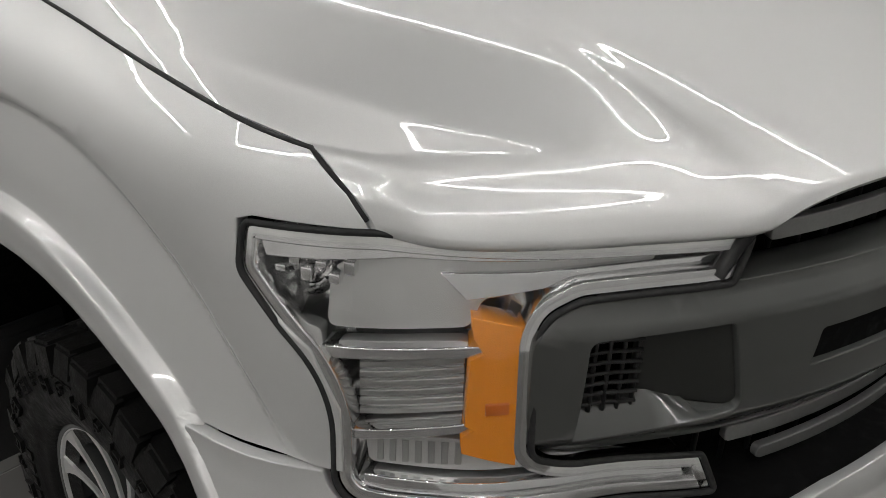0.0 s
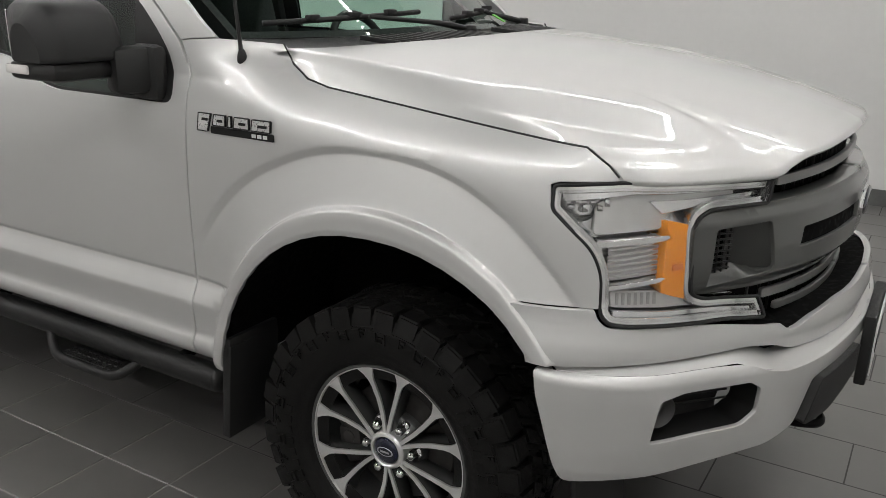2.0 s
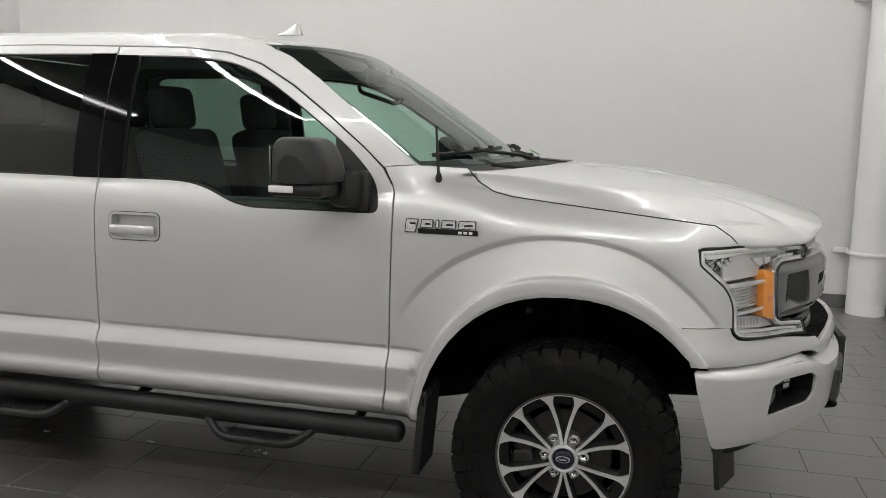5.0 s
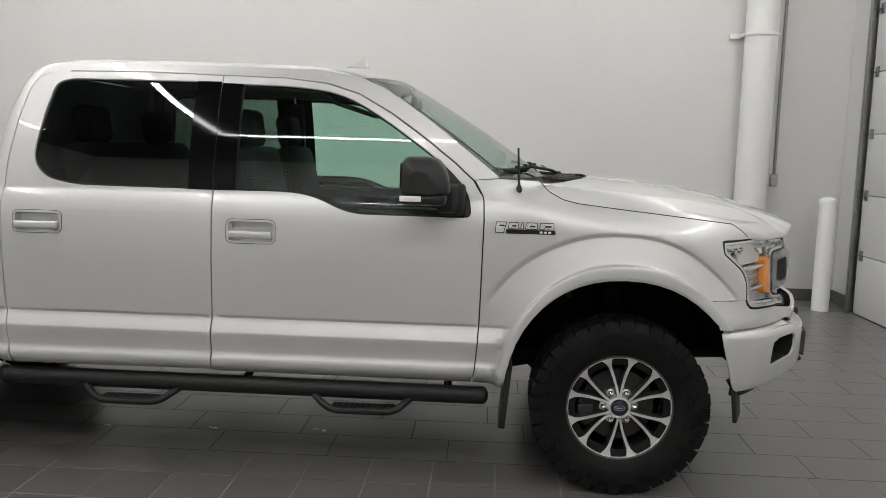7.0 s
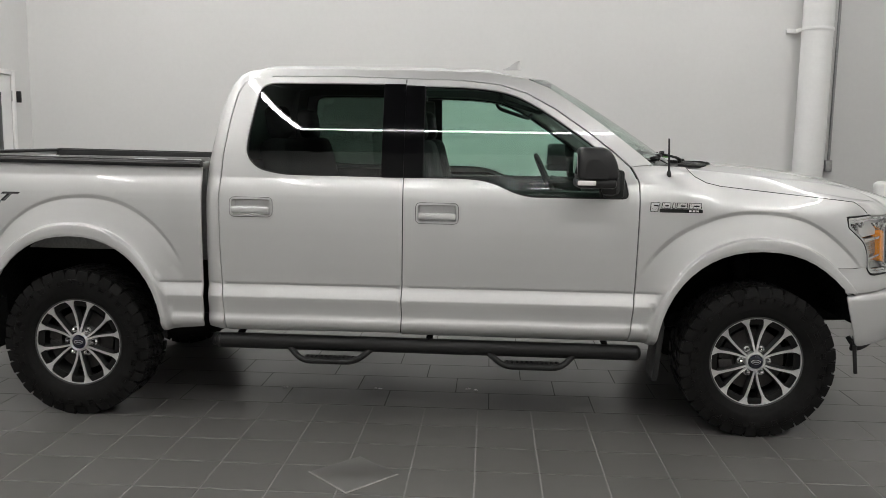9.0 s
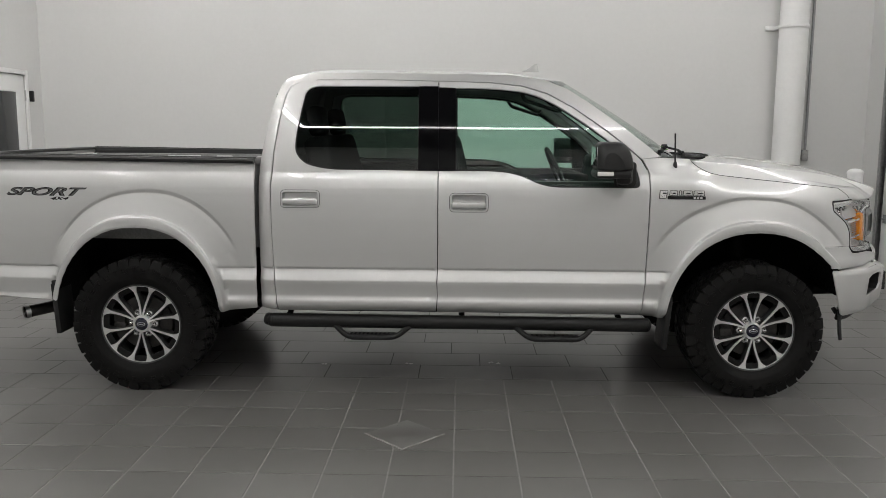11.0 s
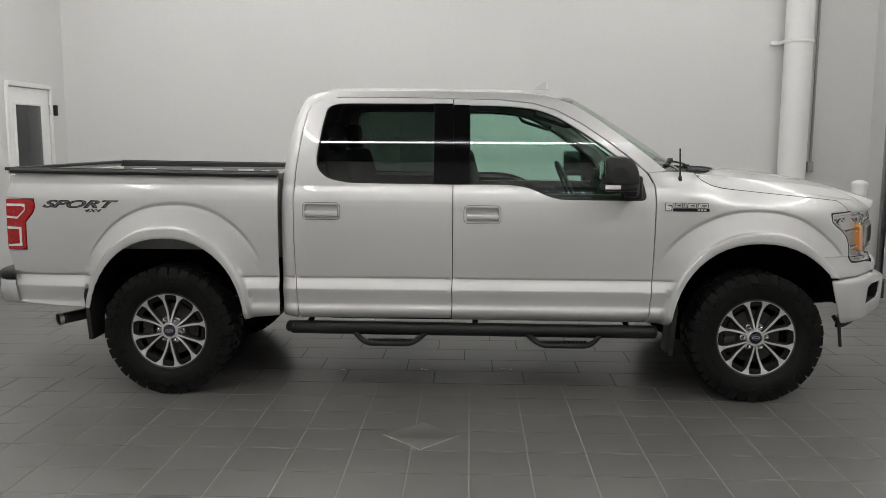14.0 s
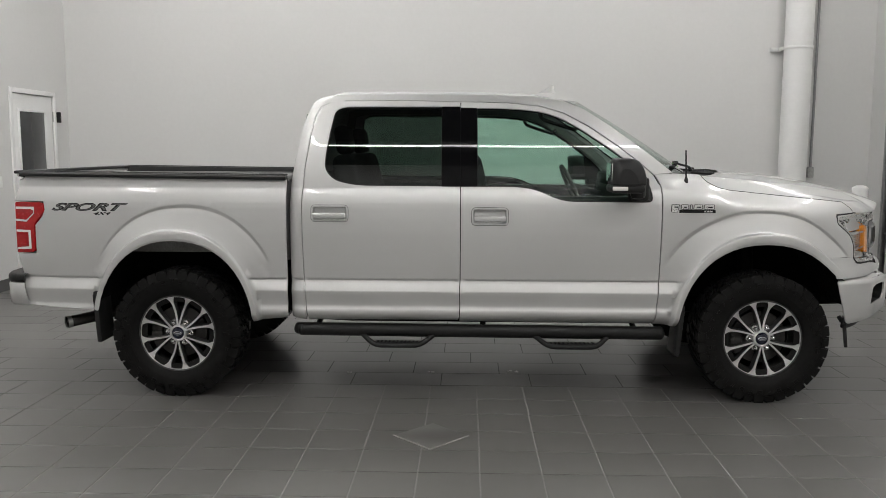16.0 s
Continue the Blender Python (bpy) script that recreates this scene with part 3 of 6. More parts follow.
def body_depth(u, z):
    f = ease(1.18, 1.48, u)
    if z > 1.335:
        t = z - 1.335
        door_part = -0.0325 - 0.125 * t - 0.36 * t * t - 1.2 * max(0, z - 1.87) ** 1.5
    else:
        door_part = DOOR_PROFILE(z)
    s = door_part * (1 - f) + FENDER_PROFILE(z) * f
    for cx in (FX, RX):
        if abs(u - cx) < 0.9 and z < 1.2:
            k = ease(0.80, 0.95, z) * (1 - ease(1.20, 1.30, arch_rho(u, z, cx))) + (1 - ease(0.80, 0.95, z)) * (1 - ease(1.085, 1.11, arch_rho(u, z, cx)))
            s = s * (1 - k) + ARCH_PROFILE(z) * k
    g = ease(2.1, 2.4, u)
    s = s * (1 - g) + NOSE_PROFILE(z) * g
    if u > 1.18:
        s += shoulder(u, z) * f
    if u > 2.15:
        s += float(np.interp(z, [0.80, 0.93, 1.08, 1.18], [0.040, 0.036, 0.022, 0.0])) * ease(2.15, 2.36, u) * (1 - 0.75 * ease(2.50, 2.72, u))
    for cx in (FX, RX):
        if abs(u - cx) < 0.9 and z < 1.32:
            fold = arch_fold(u, z, cx)
            foot = 1.0 if fold < 1.10 or u > 2.0 else 1 - (1 - ease(0.64, 0.80, z)) * ease(1.10, 1.118, fold)
            rise = FLARE(fold)
            if rise < 0:
                rise *= ease(0.84, 1.0, z)
            s += rise * (ease(0.35, 0.6, z) * 0.3 + 0.7) * foot
    if -1.125 < u < -0.80:
        t = (CAB_EDGE(z) + 0.072 - u) / 0.072
        if t > 0:
            s -= 0.034 * min(t, 1.1) ** 2
    if u < -2.3:
        s -= 0.05 * ((-2.3 - u) / 0.55) ** 2
    return s


BODY = Skin([(1.95, -0.94), (2.05, -0.938), (2.17, -0.930), (2.27, -0.912), (2.37, -0.870), (2.45, -0.812), (2.52, -0.742), (2.585, -0.655), (2.645, -0.56), (2.70, -0.44), (2.745, -0.28), (2.77, -0.12), (2.775, 0.0), (2.775, 0.05)], 1.95, body_depth,
            [0.497, 0.51, 0.525, 0.537, 0.55, 0.566, 0.58, 0.592, 0.605, 0.64, 0.67, 0.687, 0.698, 0.72, 0.74, 0.7565, 0.7635, 0.7695, 0.776, 0.80, 0.84, 0.88, 0.92, 0.96, 1.0, 1.04, 1.08, 1.12, 1.15, 1.18, 1.20, 1.22, 1.235, 1.25, 1.265,
             1.28, 1.295, 1.31, 1.325, 1.34, 1.355, 1.37, 1.385, 1.40, 1.42, 1.44, 1.46, 1.48, 1.50, 1.52, 1.54, 1.56, 1.58, 1.60, 1.62, 1.64, 1.66, 1.68, 1.70, 1.72, 1.74, 1.76, 1.78, 1.80, 1.815, 1.83, 1.845, 1.86, 1.87, 1.88, 1.89, 1.90, 1.91, 1.92])
UB = BODY.u_at


def arch_line(cx, rho, z0, z1, left_first=True, n=26):
    """The wheel arch from its rear foot at z0 over the top to its front foot at z1."""
    pts = []
    for k in range(n + 1):
        t = k / n * math.pi
        c, s = math.cos(t), math.sin(t)
        x = arch_mid(cx) - math.copysign(abs(c) ** (2 / ARCH_N), c) * arch_a(cx) * rho
        z = HUB_Z + s ** (2 / ARCH_N) * arch_b(rho) * rho
        if (c > 0 and z > z0) or (c <= 0 and z > z1):
            pts.append((x, z))
    return [(pts[0][0] - 0.004, z0), *pts, (pts[-1][0] + 0.004, z1)]


def arch_rings(cx):
    """Points along the creases of a wheel arch, so that the sheet folds there."""
    pts = []
    for rho in (1.011, 1.03, 1.06, 1.085, 1.090, 1.0955, 1.100, 1.1055, 1.110, 1.115, 1.14, 1.17, 1.20, 1.23, 1.26, 1.266, 1.272, 1.28, 1.29, 1.297, 1.305, 1.332):
        for k in range(141):
            t = k / 140 * math.pi
            c, s = math.cos(t), math.sin(t)
            lo, hi = 0.96, 1.45
            for step in range(14):
                r = (lo + hi) / 2
                p = (arch_mid(cx) - math.copysign(abs(c) ** (2 / ARCH_N), c) * arch_a(cx) * r, HUB_Z + s ** (2 / ARCH_N) * arch_b(r) * r)
                lo, hi = (r, hi) if arch_fold(*p, cx) < rho else (lo, r)
            if rho < 1.12 or p[1] > 0.86:
                pts.append(p)
    return pts


def near_arch(cx):
    return lambda u, z: z > HUB_Z and arch_fold(u, z, cx) < (1.335 if z > 0.86 else 1.125)


# main panels, seams between them
FENDER_REAR = [(1.153, 1.424), (1.188, 1.362), (1.196, 1.335), (1.199, 1.25), (1.196, 1.05), (1.192, 0.80), (1.184, 0.65), (1.176, 0.56), (1.166, 0.49)]
DOOR_FRONT = [(x - 0.008, z) for x, z in FENDER_REAR]
HOOD_GAP = [(1.445, 1.424), (1.462, 1.404), (1.49, 1.377), (1.55, 1.345), (1.62, 1.329), (1.80, 1.310), (2.0, 1.291), (2.2, 1.272), (UB(2.325), 1.259)]
fender = [*FENDER_REAR, *arch_line(FX, 1.0, 0.48, 0.80)]
fender += [(UB(2.298), 0.803), (UB(2.258), 0.862), (UB(2.212), 0.925), (UB(2.375), 0.925), (UB(2.372), 1.00), (UB(2.345), 1.065), (UB(2.30), 1.10), (UB(2.262), 1.135), (UB(2.257), 1.185), (UB(2.275), 1.192), (UB(2.392), 1.197), (UB(2.37), 1.225)]
fender += HOOD_GAP[::-1] + [(1.27, 1.432)]
panel("fender", BODY, fender, PAINT, truck, step=0.03, extra=arch_rings(FX), skip=near_arch(FX), label="silver fender with a flared wheel arch")

B_SEAM = [(-0.046, 1.872), (-0.046, 1.34), (-0.046, 0.775), (-0.050, 0.69), (-0.047, 0.60), (-0.052, 0.51)]
front_top = [(-0.042, 1.872), (0.25, 1.866), (0.45, 1.845), (0.60, 1.800), (0.75, 1.718), (0.92, 1.600), (1.06, 1.492), (1.14, 1.420), (1.176, 1.36)]
WIN_F = round_loop([(0.058, 1.352), (0.30, 1.352), (0.42, 1.335), (0.55, 1.278), (0.63, 1.262), (1.135, 1.262), (1.118, 1.37), (1.02, 1.475), (0.86, 1.592), (0.70, 1.700), (0.58, 1.768), (0.47, 1.806), (0.30, 1.826), (0.058, 1.832)], [0.02, 0.1, 0.08, 0.08, 0.08, 0.04, 0.08, 0.1, 0.1, 0.1, 0.1, 0.1, 0.1, 0.015])
front_door_out = [(B_SEAM[-1][0] + 0.004, 0.50), *[(x + 0.004, z) for x, z in B_SEAM[::-1]][1:], *front_top[1:], *DOOR_FRONT[1:-1], (1.158, 0.492)]
whole_f = [(-0.0405, 1.345), (0.30, 1.345), (0.42, 1.329), (0.55, 1.271), (0.63, 1.255), (1.143, 1.255), (1.124, 1.374), (1.024, 1.481), (0.864, 1.599), (0.704, 1.707), (0.583, 1.775), (0.472, 1.813), (0.30, 1.833), (-0.0405, 1.839)]
whole_f = round_loop(whole_f, [0.005, 0.1, 0.08, 0.08, 0.08, 0.04, 0.08, 0.1, 0.1, 0.1, 0.1, 0.1, 0.1, 0.005])
def handle_hole(x0, x1, z0, z1):
    return round_loop([(x0, z0), (x1, z0), (x1, z1), (x0, z1)], 0.022)


HOLE_F, HOLE_R = handle_hole(0.030, 0.243, 1.116, 1.212), handle_hole(-0.968, -0.750, 1.134, 1.224)
front_doors = panel("front_door", BODY, front_door_out, PAINT, truck, holes=[whole_f, HOLE_F], label="silver front door with a pull handle")

REAR_EDGE = [(-1.003, 0.51), (-1.009, 0.60), (-1.021, 0.78), (-1.028, 1.0), (-1.030, 1.25), (-1.015, 1.45), (-0.985, 1.65), (-0.955, 1.79), (-0.925, 1.842), (-0.87, 1.868), (-0.78, 1.876)]
rear_door_out = [(-1.0, 0.504), *REAR_EDGE[1:], (-0.40, 1.880), *[(x - 0.004, z) for x, z in B_SEAM]]
WIN_R = round_loop([(-0.165, 1.352), (-0.70, 1.356), (-0.83, 1.385), (-0.893, 1.45), (-0.885, 1.55), (-0.855, 1.72), (-0.835, 1.815), (-0.78, 1.838), (-0.165, 1.840)], [0.01, 0.12, 0.12, 0.1, 0.1, 0.1, 0.06, 0.1, 0.01])
whole_r = round_loop([(-0.0515, 1.345), (-0.70, 1.349), (-0.835, 1.379), (-0.900, 1.45), (-0.892, 1.55), (-0.862, 1.722), (-0.841, 1.820), (-0.78, 1.845), (-0.0515, 1.846)], [0.005, 0.12, 0.12, 0.1, 0.1, 0.1, 0.06, 0.1, 0.005])
rear_doors = panel("rear_door", BODY, rear_door_out, PAINT, truck, holes=[whole_r, HOLE_R], label="silver rear door with a pull handle")

def fitted(name, outline, mat, parents, out, holes=(), lip=0.006, label=""):
    """A pane or trim set into both doors."""
    obs = panel(name, BODY, outline, mat, truck, holes=holes, out=out, lip=lip, label=label)
    for ob, par in zip(obs, parents):
        ob.parent = par
    return obs


fitted("window_seal", whole_f, SEAL, front_doors, -0.012, [dense(WIN_F), ], 0.01)
fitted("window_seal", whole_r, SEAL, rear_doors, -0.012, [dense(WIN_R), ], 0.01)
panes = fitted("window_pane", WIN_F, GLASS_FRONT, front_doors, -0.016, lip=0, label="green tinted door glass")
panes += fitted("window_pane", WIN_R, GLASS_REAR, rear_doors, -0.016, lip=0, label="dark privacy glass")
fitted("pillar_trim", round_loop([(-0.0445, 1.346), (0.056, 1.346), (0.056, 1.836), (-0.0445, 1.838)], 0.003), BLACK_GLOSS, front_doors, 0.0025, lip=0, label="gloss black pillar applique")
fitted("pillar_trim", round_loop([(-0.163, 1.346), (-0.0465, 1.346), (-0.0465, 1.844), (-0.163, 1.844)], 0.003), BLACK_GLOSS, rear_doors, 0.0025, lip=0, label="gloss black pillar applique")
sail = round_loop([(0.99, 1.262), (1.139, 1.258), (1.121, 1.374), (1.022, 1.479), (0.95, 1.53)], [0.01, 0.03, 0.05, 0.03, 0.01])
fitted("mirror_sail", sail, BLACK_PLASTIC, front_doors, -0.004, label="black plastic mirror sail panel")

# cab sides behind and above the doors
cab_out = [(-1.105, 0.52), (-1.012, 0.505), *[(x - 0.007, z) for x, z in REAR_EDGE[1:]], (-0.78, 1.883), (-0.40, 1.887), (-0.042, 1.879), (0.25, 1.873), (0.455, 1.852), (0.605, 1.807), (0.755, 1.725), (0.925, 1.607), (1.065, 1.499), (1.148, 1.426),
           (1.185, 1.432), (1.262, 1.437), (1.15, 1.525), (1.0, 1.640), (0.85, 1.748), (0.72, 1.832), (0.60, 1.882), (0.40, 1.914), (0.0, 1.922), (-0.60, 1.924), (-0.80, 1.920), (-0.86, 1.916), (-0.91, 1.908), (-0.948, 1.895), (-0.974, 1.877), (-0.994, 1.850), (-1.022, 1.78), (-1.048, 1.70), (-1.086, 1.50), (-1.107, 1.36), (-1.113, 1.2), (-1.112, 0.8)]
panel("cab_side", BODY, cab_out, PAINT, truck, label="silver cab corner and roof rail")

# box sides
BED_TOP = 1.388
bed_out = [(-1.130, 0.52), (-1.132, 0.80), (-1.134, BED_TOP - 0.004), (-2.0, BED_TOP + 0.006), (-2.805, BED_TOP + 0.014), (-2.845, 1.33), (-2.868, 1.245)]
lamp_out = [(-2.868, 1.240), (-2.675, 1.238), (-2.668, 1.19), (-2.685, 1.15), (-2.735, 1.095), (-2.738, 0.92), (-2.868, 0.913)]
bed_out += [(-2.672, 1.243), (-2.662, 1.19), (-2.679, 1.148), (-2.729, 1.092), (-2.731, 0.914), (-2.862, 0.906), (-2.835, 0.80), (-2.80, 0.585)]
bed_out += [(-2.55, 0.572), *arch_line(RX, 1.0, 0.56, 0.49), (-1.30, 0.50)]
bed_sides = panel("box_side", BODY, bed_out, PAINT, truck, step=0.03, extra=arch_rings(RX), skip=near_arch(RX), label="silver cargo box side with a flared arch")

for ob in panes:
    ob.visible_shadow = False

# dark inner shell behind the seams
inner = [(-1.09, 0.56), *[(x, z) for x, z in arch_line(FX, 1.03, 0.56, 0.95)], (2.20, 1.20), (1.9, 1.28), (1.5, 1.33), (1.15, 1.33), (1.12, 1.24), (0.6, 1.24), (0.4, 1.31), (-1.09, 1.31)]
panel("inner_body", BODY, inner, SEAL, truck, out=-0.035, lip=0)
inner = [(-2.70, 0.62), *[(x, z) for x, z in arch_line(RX, 1.03, 0.62, 0.56)], (-1.15, 0.56), (-1.15, 1.33), (-2.70, 1.33)]
panel("inner_body", BODY, inner, SEAL, truck, out=-0.04, lip=0)
panel("inner_pillar", BODY, [(1.13, 0.52), (1.22, 0.52), (1.225, 1.40), (1.14, 1.42)], SEAL, truck, out=-0.022, lip=0)
upper = [(-1.05, 1.35), (-0.985, 1.35), (-0.96, 1.6), (-0.90, 1.83), (-0.80, 1.852), (-0.05, 1.852), (0.30, 1.845), (0.48, 1.82), (0.72, 1.72), (0.90, 1.59), (1.06, 1.47), (1.14, 1.36), (1.20, 1.40), (1.10, 1.52), (0.90, 1.66), (0.72, 1.79), (0.5, 1.875), (-0.05, 1.90), (-0.85, 1.90), (-0.95, 1.87), (-1.0, 1.7)]
panel("inner_pillar", BODY, upper, SEAL, truck, out=-0.03, lip=0)
panel("pillar_lining", BODY, upper, PILLAR_GREY, truck, out=-0.045, lip=0, label="grey moulded pillar lining")

def open_dense(line, n=6):
    return [(a[0] + (b[0] - a[0]) * k / n, a[1] + (b[1] - a[1]) * k / n) for a, b in zip(line, line[1:]) for k in range(n)]


# ---- hood ----
LIP = curve_through([(2.765, 0.0, 1.243), (2.757, -0.20, 1.242), (2.735, -0.38, 1.239), (2.71, -0.475, 1.236), (2.682, -0.525, 1.214), (2.655, -0.56, 1.190), (2.59, -0.655, 1.189), (2.525, -0.747, 1.191), (2.462, -0.815, 1.194), tuple(BODY.at(UB(2.392), 1.197) + Vector((0.006, 0.006, 0)))], 8)
LIP = np.array(LIP)
lw = np.concatenate(([0], np.cumsum(np.linalg.norm(np.diff(LIP, axis=0), axis=1))))
lw /= lw[-1]
BACK = np.array([(1.735, 0.0, 1.436), (1.725, -0.2, 1.435), (1.68, -0.4, 1.433), (1.60, -0.58, 1.429), (1.52, -0.74, 1.423), (1.45, -0.846, 1.421)])
bw = np.array([0, 0.2, 0.42, 0.65, 0.87, 1.0])
CORNER = [BODY.at(u, z) for u, z in (*HOOD_GAP, (UB(2.37), 1.225), (UB(2.392), 1.197))]
EDGE_Z = table([(q.x + 0.004, q.z) for q in CORNER[:-2]] + [(2.40, 1.250), (2.6, 1.225)])
# the valley beside the edge, the crease of the raised middle and the middle line, along x
VALLEY_Y = smooth_table([(1.4, -0.85), (2.0, -0.848), (2.15, -0.822), (2.25, -0.785), (2.35, -0.742), (2.44, -0.700), (2.50, -0.67), (2.7, -0.58)])
VALLEY_Z = smooth_table([(1.4, 1.40), (1.6, 1.362), (1.8, 1.341), (2.0, 1.320), (2.15, 1.302), (2.25, 1.287), (2.35, 1.272), (2.44, 1.262), (2.50, 1.255), (2.7, 1.225)])
DOME_Y = smooth_table([(1.4, -0.812), (1.57, -0.800), (1.70, -0.788), (1.85, -0.768), (2.0, -0.735), (2.1, -0.706), (2.24, -0.652), (2.34, -0.612), (2.44, -0.570), (2.6, -0.52), (2.8, -0.45)])
DOME_Z = smooth_table([(1.4, 1.418), (1.57, 1.407), (1.70, 1.396), (1.85, 1.381), (2.0, 1.367), (2.1, 1.357), (2.24, 1.340), (2.34, 1.325), (2.44, 1.306), (2.6, 1.27), (2.8, 1.22)])
MID_Z = smooth_table([(1.40, 1.446), (1.66, 1.442), (1.80, 1.435), (1.95, 1.424), (2.10, 1.408), (2.25, 1.387), (2.40, 1.360), (2.55, 1.326), (2.7, 1.28)])
FACE_SIDE = table([(0, 0), (0.006, 0.009), (0.022, 0.026), (0.048, 0.042), (0.066, 0.057), (0.12, 0.101), (0.3, 0.25), (1.5, 0.9)])
FACE_MID = table([(0, 0), (0.008, 0.013), (0.05, 0.040), (0.10, 0.060), (0.22, 0.097), (0.35, 0.135), (0.5, 0.18), (1.5, 0.45)])


def soft_min(a, b, k):
    h = max(k - abs(a - b), 0) / k
    return min(a, b) - h * h * k * 0.25


EDGE_X, EDGE_Y = [q.x + 0.004 for q in CORNER], [q.y + 0.005 for q in CORNER]


lip_end_x, lip_end_y = LIP[-1, 0], LIP[-1, 1]


def hood_top(x, y, ye):
    """The height of the hood's top: a rolled edge, a valley, a sloping flank, a crease and the crowned middle."""
    e, zm = EDGE_Z(x) + 0.003, MID_Z(x)
    yd, zd = DOME_Y(x), DOME_Z(x)
    yv = max(VALLEY_Y(x), ye + 0.030)
    if yv > yd - 0.012:
        yv = yd - 0.012
    zv = min(VALLEY_Z(x), zd - 0.004)
    zv = max(zv, e + 0.004)

    fold_in = ease(1.90, 2.15, x)

    def line(q):
        q = -abs(q)
        if q > yd:
            return zd + (zm - zd) * (1 - (q / yd) ** 2)
        roll = e + (zd - e) * (1 - (1 - max(0.0, (q - ye) / (yd - ye))) ** 1.7)
        if q > yv:
            fold = zv + (zd - zv) * (q - yv) / (yd - yv)
        else:
            fold = e + (zv - e) * (1 - (1 - max(0.0, (q - ye) / max(0.01, yv - ye))) ** (1.8 - 0.6 * ease(2.1, 2.35, x)))
        return roll + (fold - roll) * fold_in

    r = min(0.006 + 0.05 * ease(2.42, 2.66, x), max(0.0005, (y - ye) * 0.7))
    return sum(line(y + r * k) * c for k, c in ((-1, 1), (-0.5, 2), (0, 2), (0.5, 2), (1, 1))) / 8


def hood_point(w, s, side=1):
    lip = np.array([np.interp(w, lw, LIP[:, k]) for k in range(3)])
    back = np.array([np.interp(w, bw, BACK[:, k]) for k in range(3)])
    x = back[0] + (lip[0] - back[0]) * s
    y = back[1] + (lip[1] - back[1]) * s
    ye = float(np.interp(x, EDGE_X, EDGE_Y))
    straight = (-0.846 + (lip_end_y + 0.846) * (x - 1.45) / (lip_end_x - 1.45))
    y = max(y + (ye - straight) * w ** 4, ye if x < EDGE_X[-1] else -2)
    z = hood_top(x, y, ye)
    z = min(z, back[2] + (x - back[0]) * 0.25 + 0.002)
    d = lip[0] - x
    f = ease(0.52, 0.74, w)
    face = FACE_MID(d) * (1 - f) + FACE_SIDE(d) * f
    z = soft_min(z, lip[2] + face, 0.028 - 0.016 * f)
    return Vector((x, y * side, z))


ws = [k / 56 * 0.56 for k in range(40)] + [0.39 + k / 100 * 0.61 for k in range(1, 96)] + [0.975, 0.982, 0.988, 0.993, 0.997, 1.0]
ss = [k / 44 * 0.86 for k in range(45)] + [0.866 + 0.006 * k for k in range(20)] + [0.984, 0.988, 0.992, 0.996, 1.0]
rows = [[hood_point(w, s, -1) for w in ws[::-1]] + [hood_point(w, s) for w in ws[1:]] for s in ss]
rows.append([p + Vector((-0.004, 0, -0.006)) for p in rows[-1]])
rows.append([p + Vector((-0.03, 0, -0.004)) for p in rows[-1]])
bm = loft(rows)
loft([[r[0] for r in rows[:-2]], [r[0] + Vector((0, -0.001, -0.022)) for r in rows[:-2]]], bm)
loft([[r[-1] for r in rows[:-2]], [r[-1] + Vector((0, 0.001, -0.022)) for r in rows[:-2]]], bm)
bmesh.ops.recalc_face_normals(bm, faces=bm.faces[:])
part("hood", bm, PAINT, truck, "silver hood with a raised centre", 60)
# black tube laid in the hood gap, painting in its shade
for k in (1, -1):
    pts = [BODY.at(u, z, -0.0015) + Vector((0.001, 0.003, 0.001)) for u, z in open_dense([*HOOD_GAP, (UB(2.37), 1.225), (UB(2.392), 1.197)])]
    part("hood_gap_seal", tube([Vector((p.x, p.y * k, p.z)) for p in pts if p.z > 1.2], 0.0030, 6), SEAL, truck)

# ---- cowl, windscreen, roof, back of the cab ----
def shield(w, s, grow=1.0, out=0.0):
    b = Vector((1.512 - 0.252 * w * w, 0.805 * w * grow, 1.430))
    t = Vector((0.760 - 0.135 * w * w, 0.745 * w * grow, 1.902 - 0.024 * abs(w) ** 2.4))
    p = b.lerp(t, s)
    return p + Vector((0.55, 0, 0.8)) * (0.014 * math.sin(math.pi * s) * (1 - 0.5 * w * w) + out)


n = 20
rows = [[shield(-1 + 2 * k / n, s / 14) for k in range(n + 1)] for s in range(15)]
screen = part("windscreen", loft(rows), GLASS_SHIELD, truck, "clear windscreen with a dark border")
screen.visible_shadow = False
bm = bmesh.new()
for a, b in ((0.0, 0.035), (0.97, 1.0)):
    loft([[shield(-1 + 2 * k / n, a + (b - a) * s / 2, out=-0.002) for k in range(n + 1)] for s in range(3)], bm)
for a, b in ((-1, -0.975), (0.975, 1)):
    loft([[shield(a + (b - a) * k / 2, s / 14, out=-0.002) for k in range(3)] for s in range(15)], bm)
part("windscreen_border", bm, SEAL, screen)

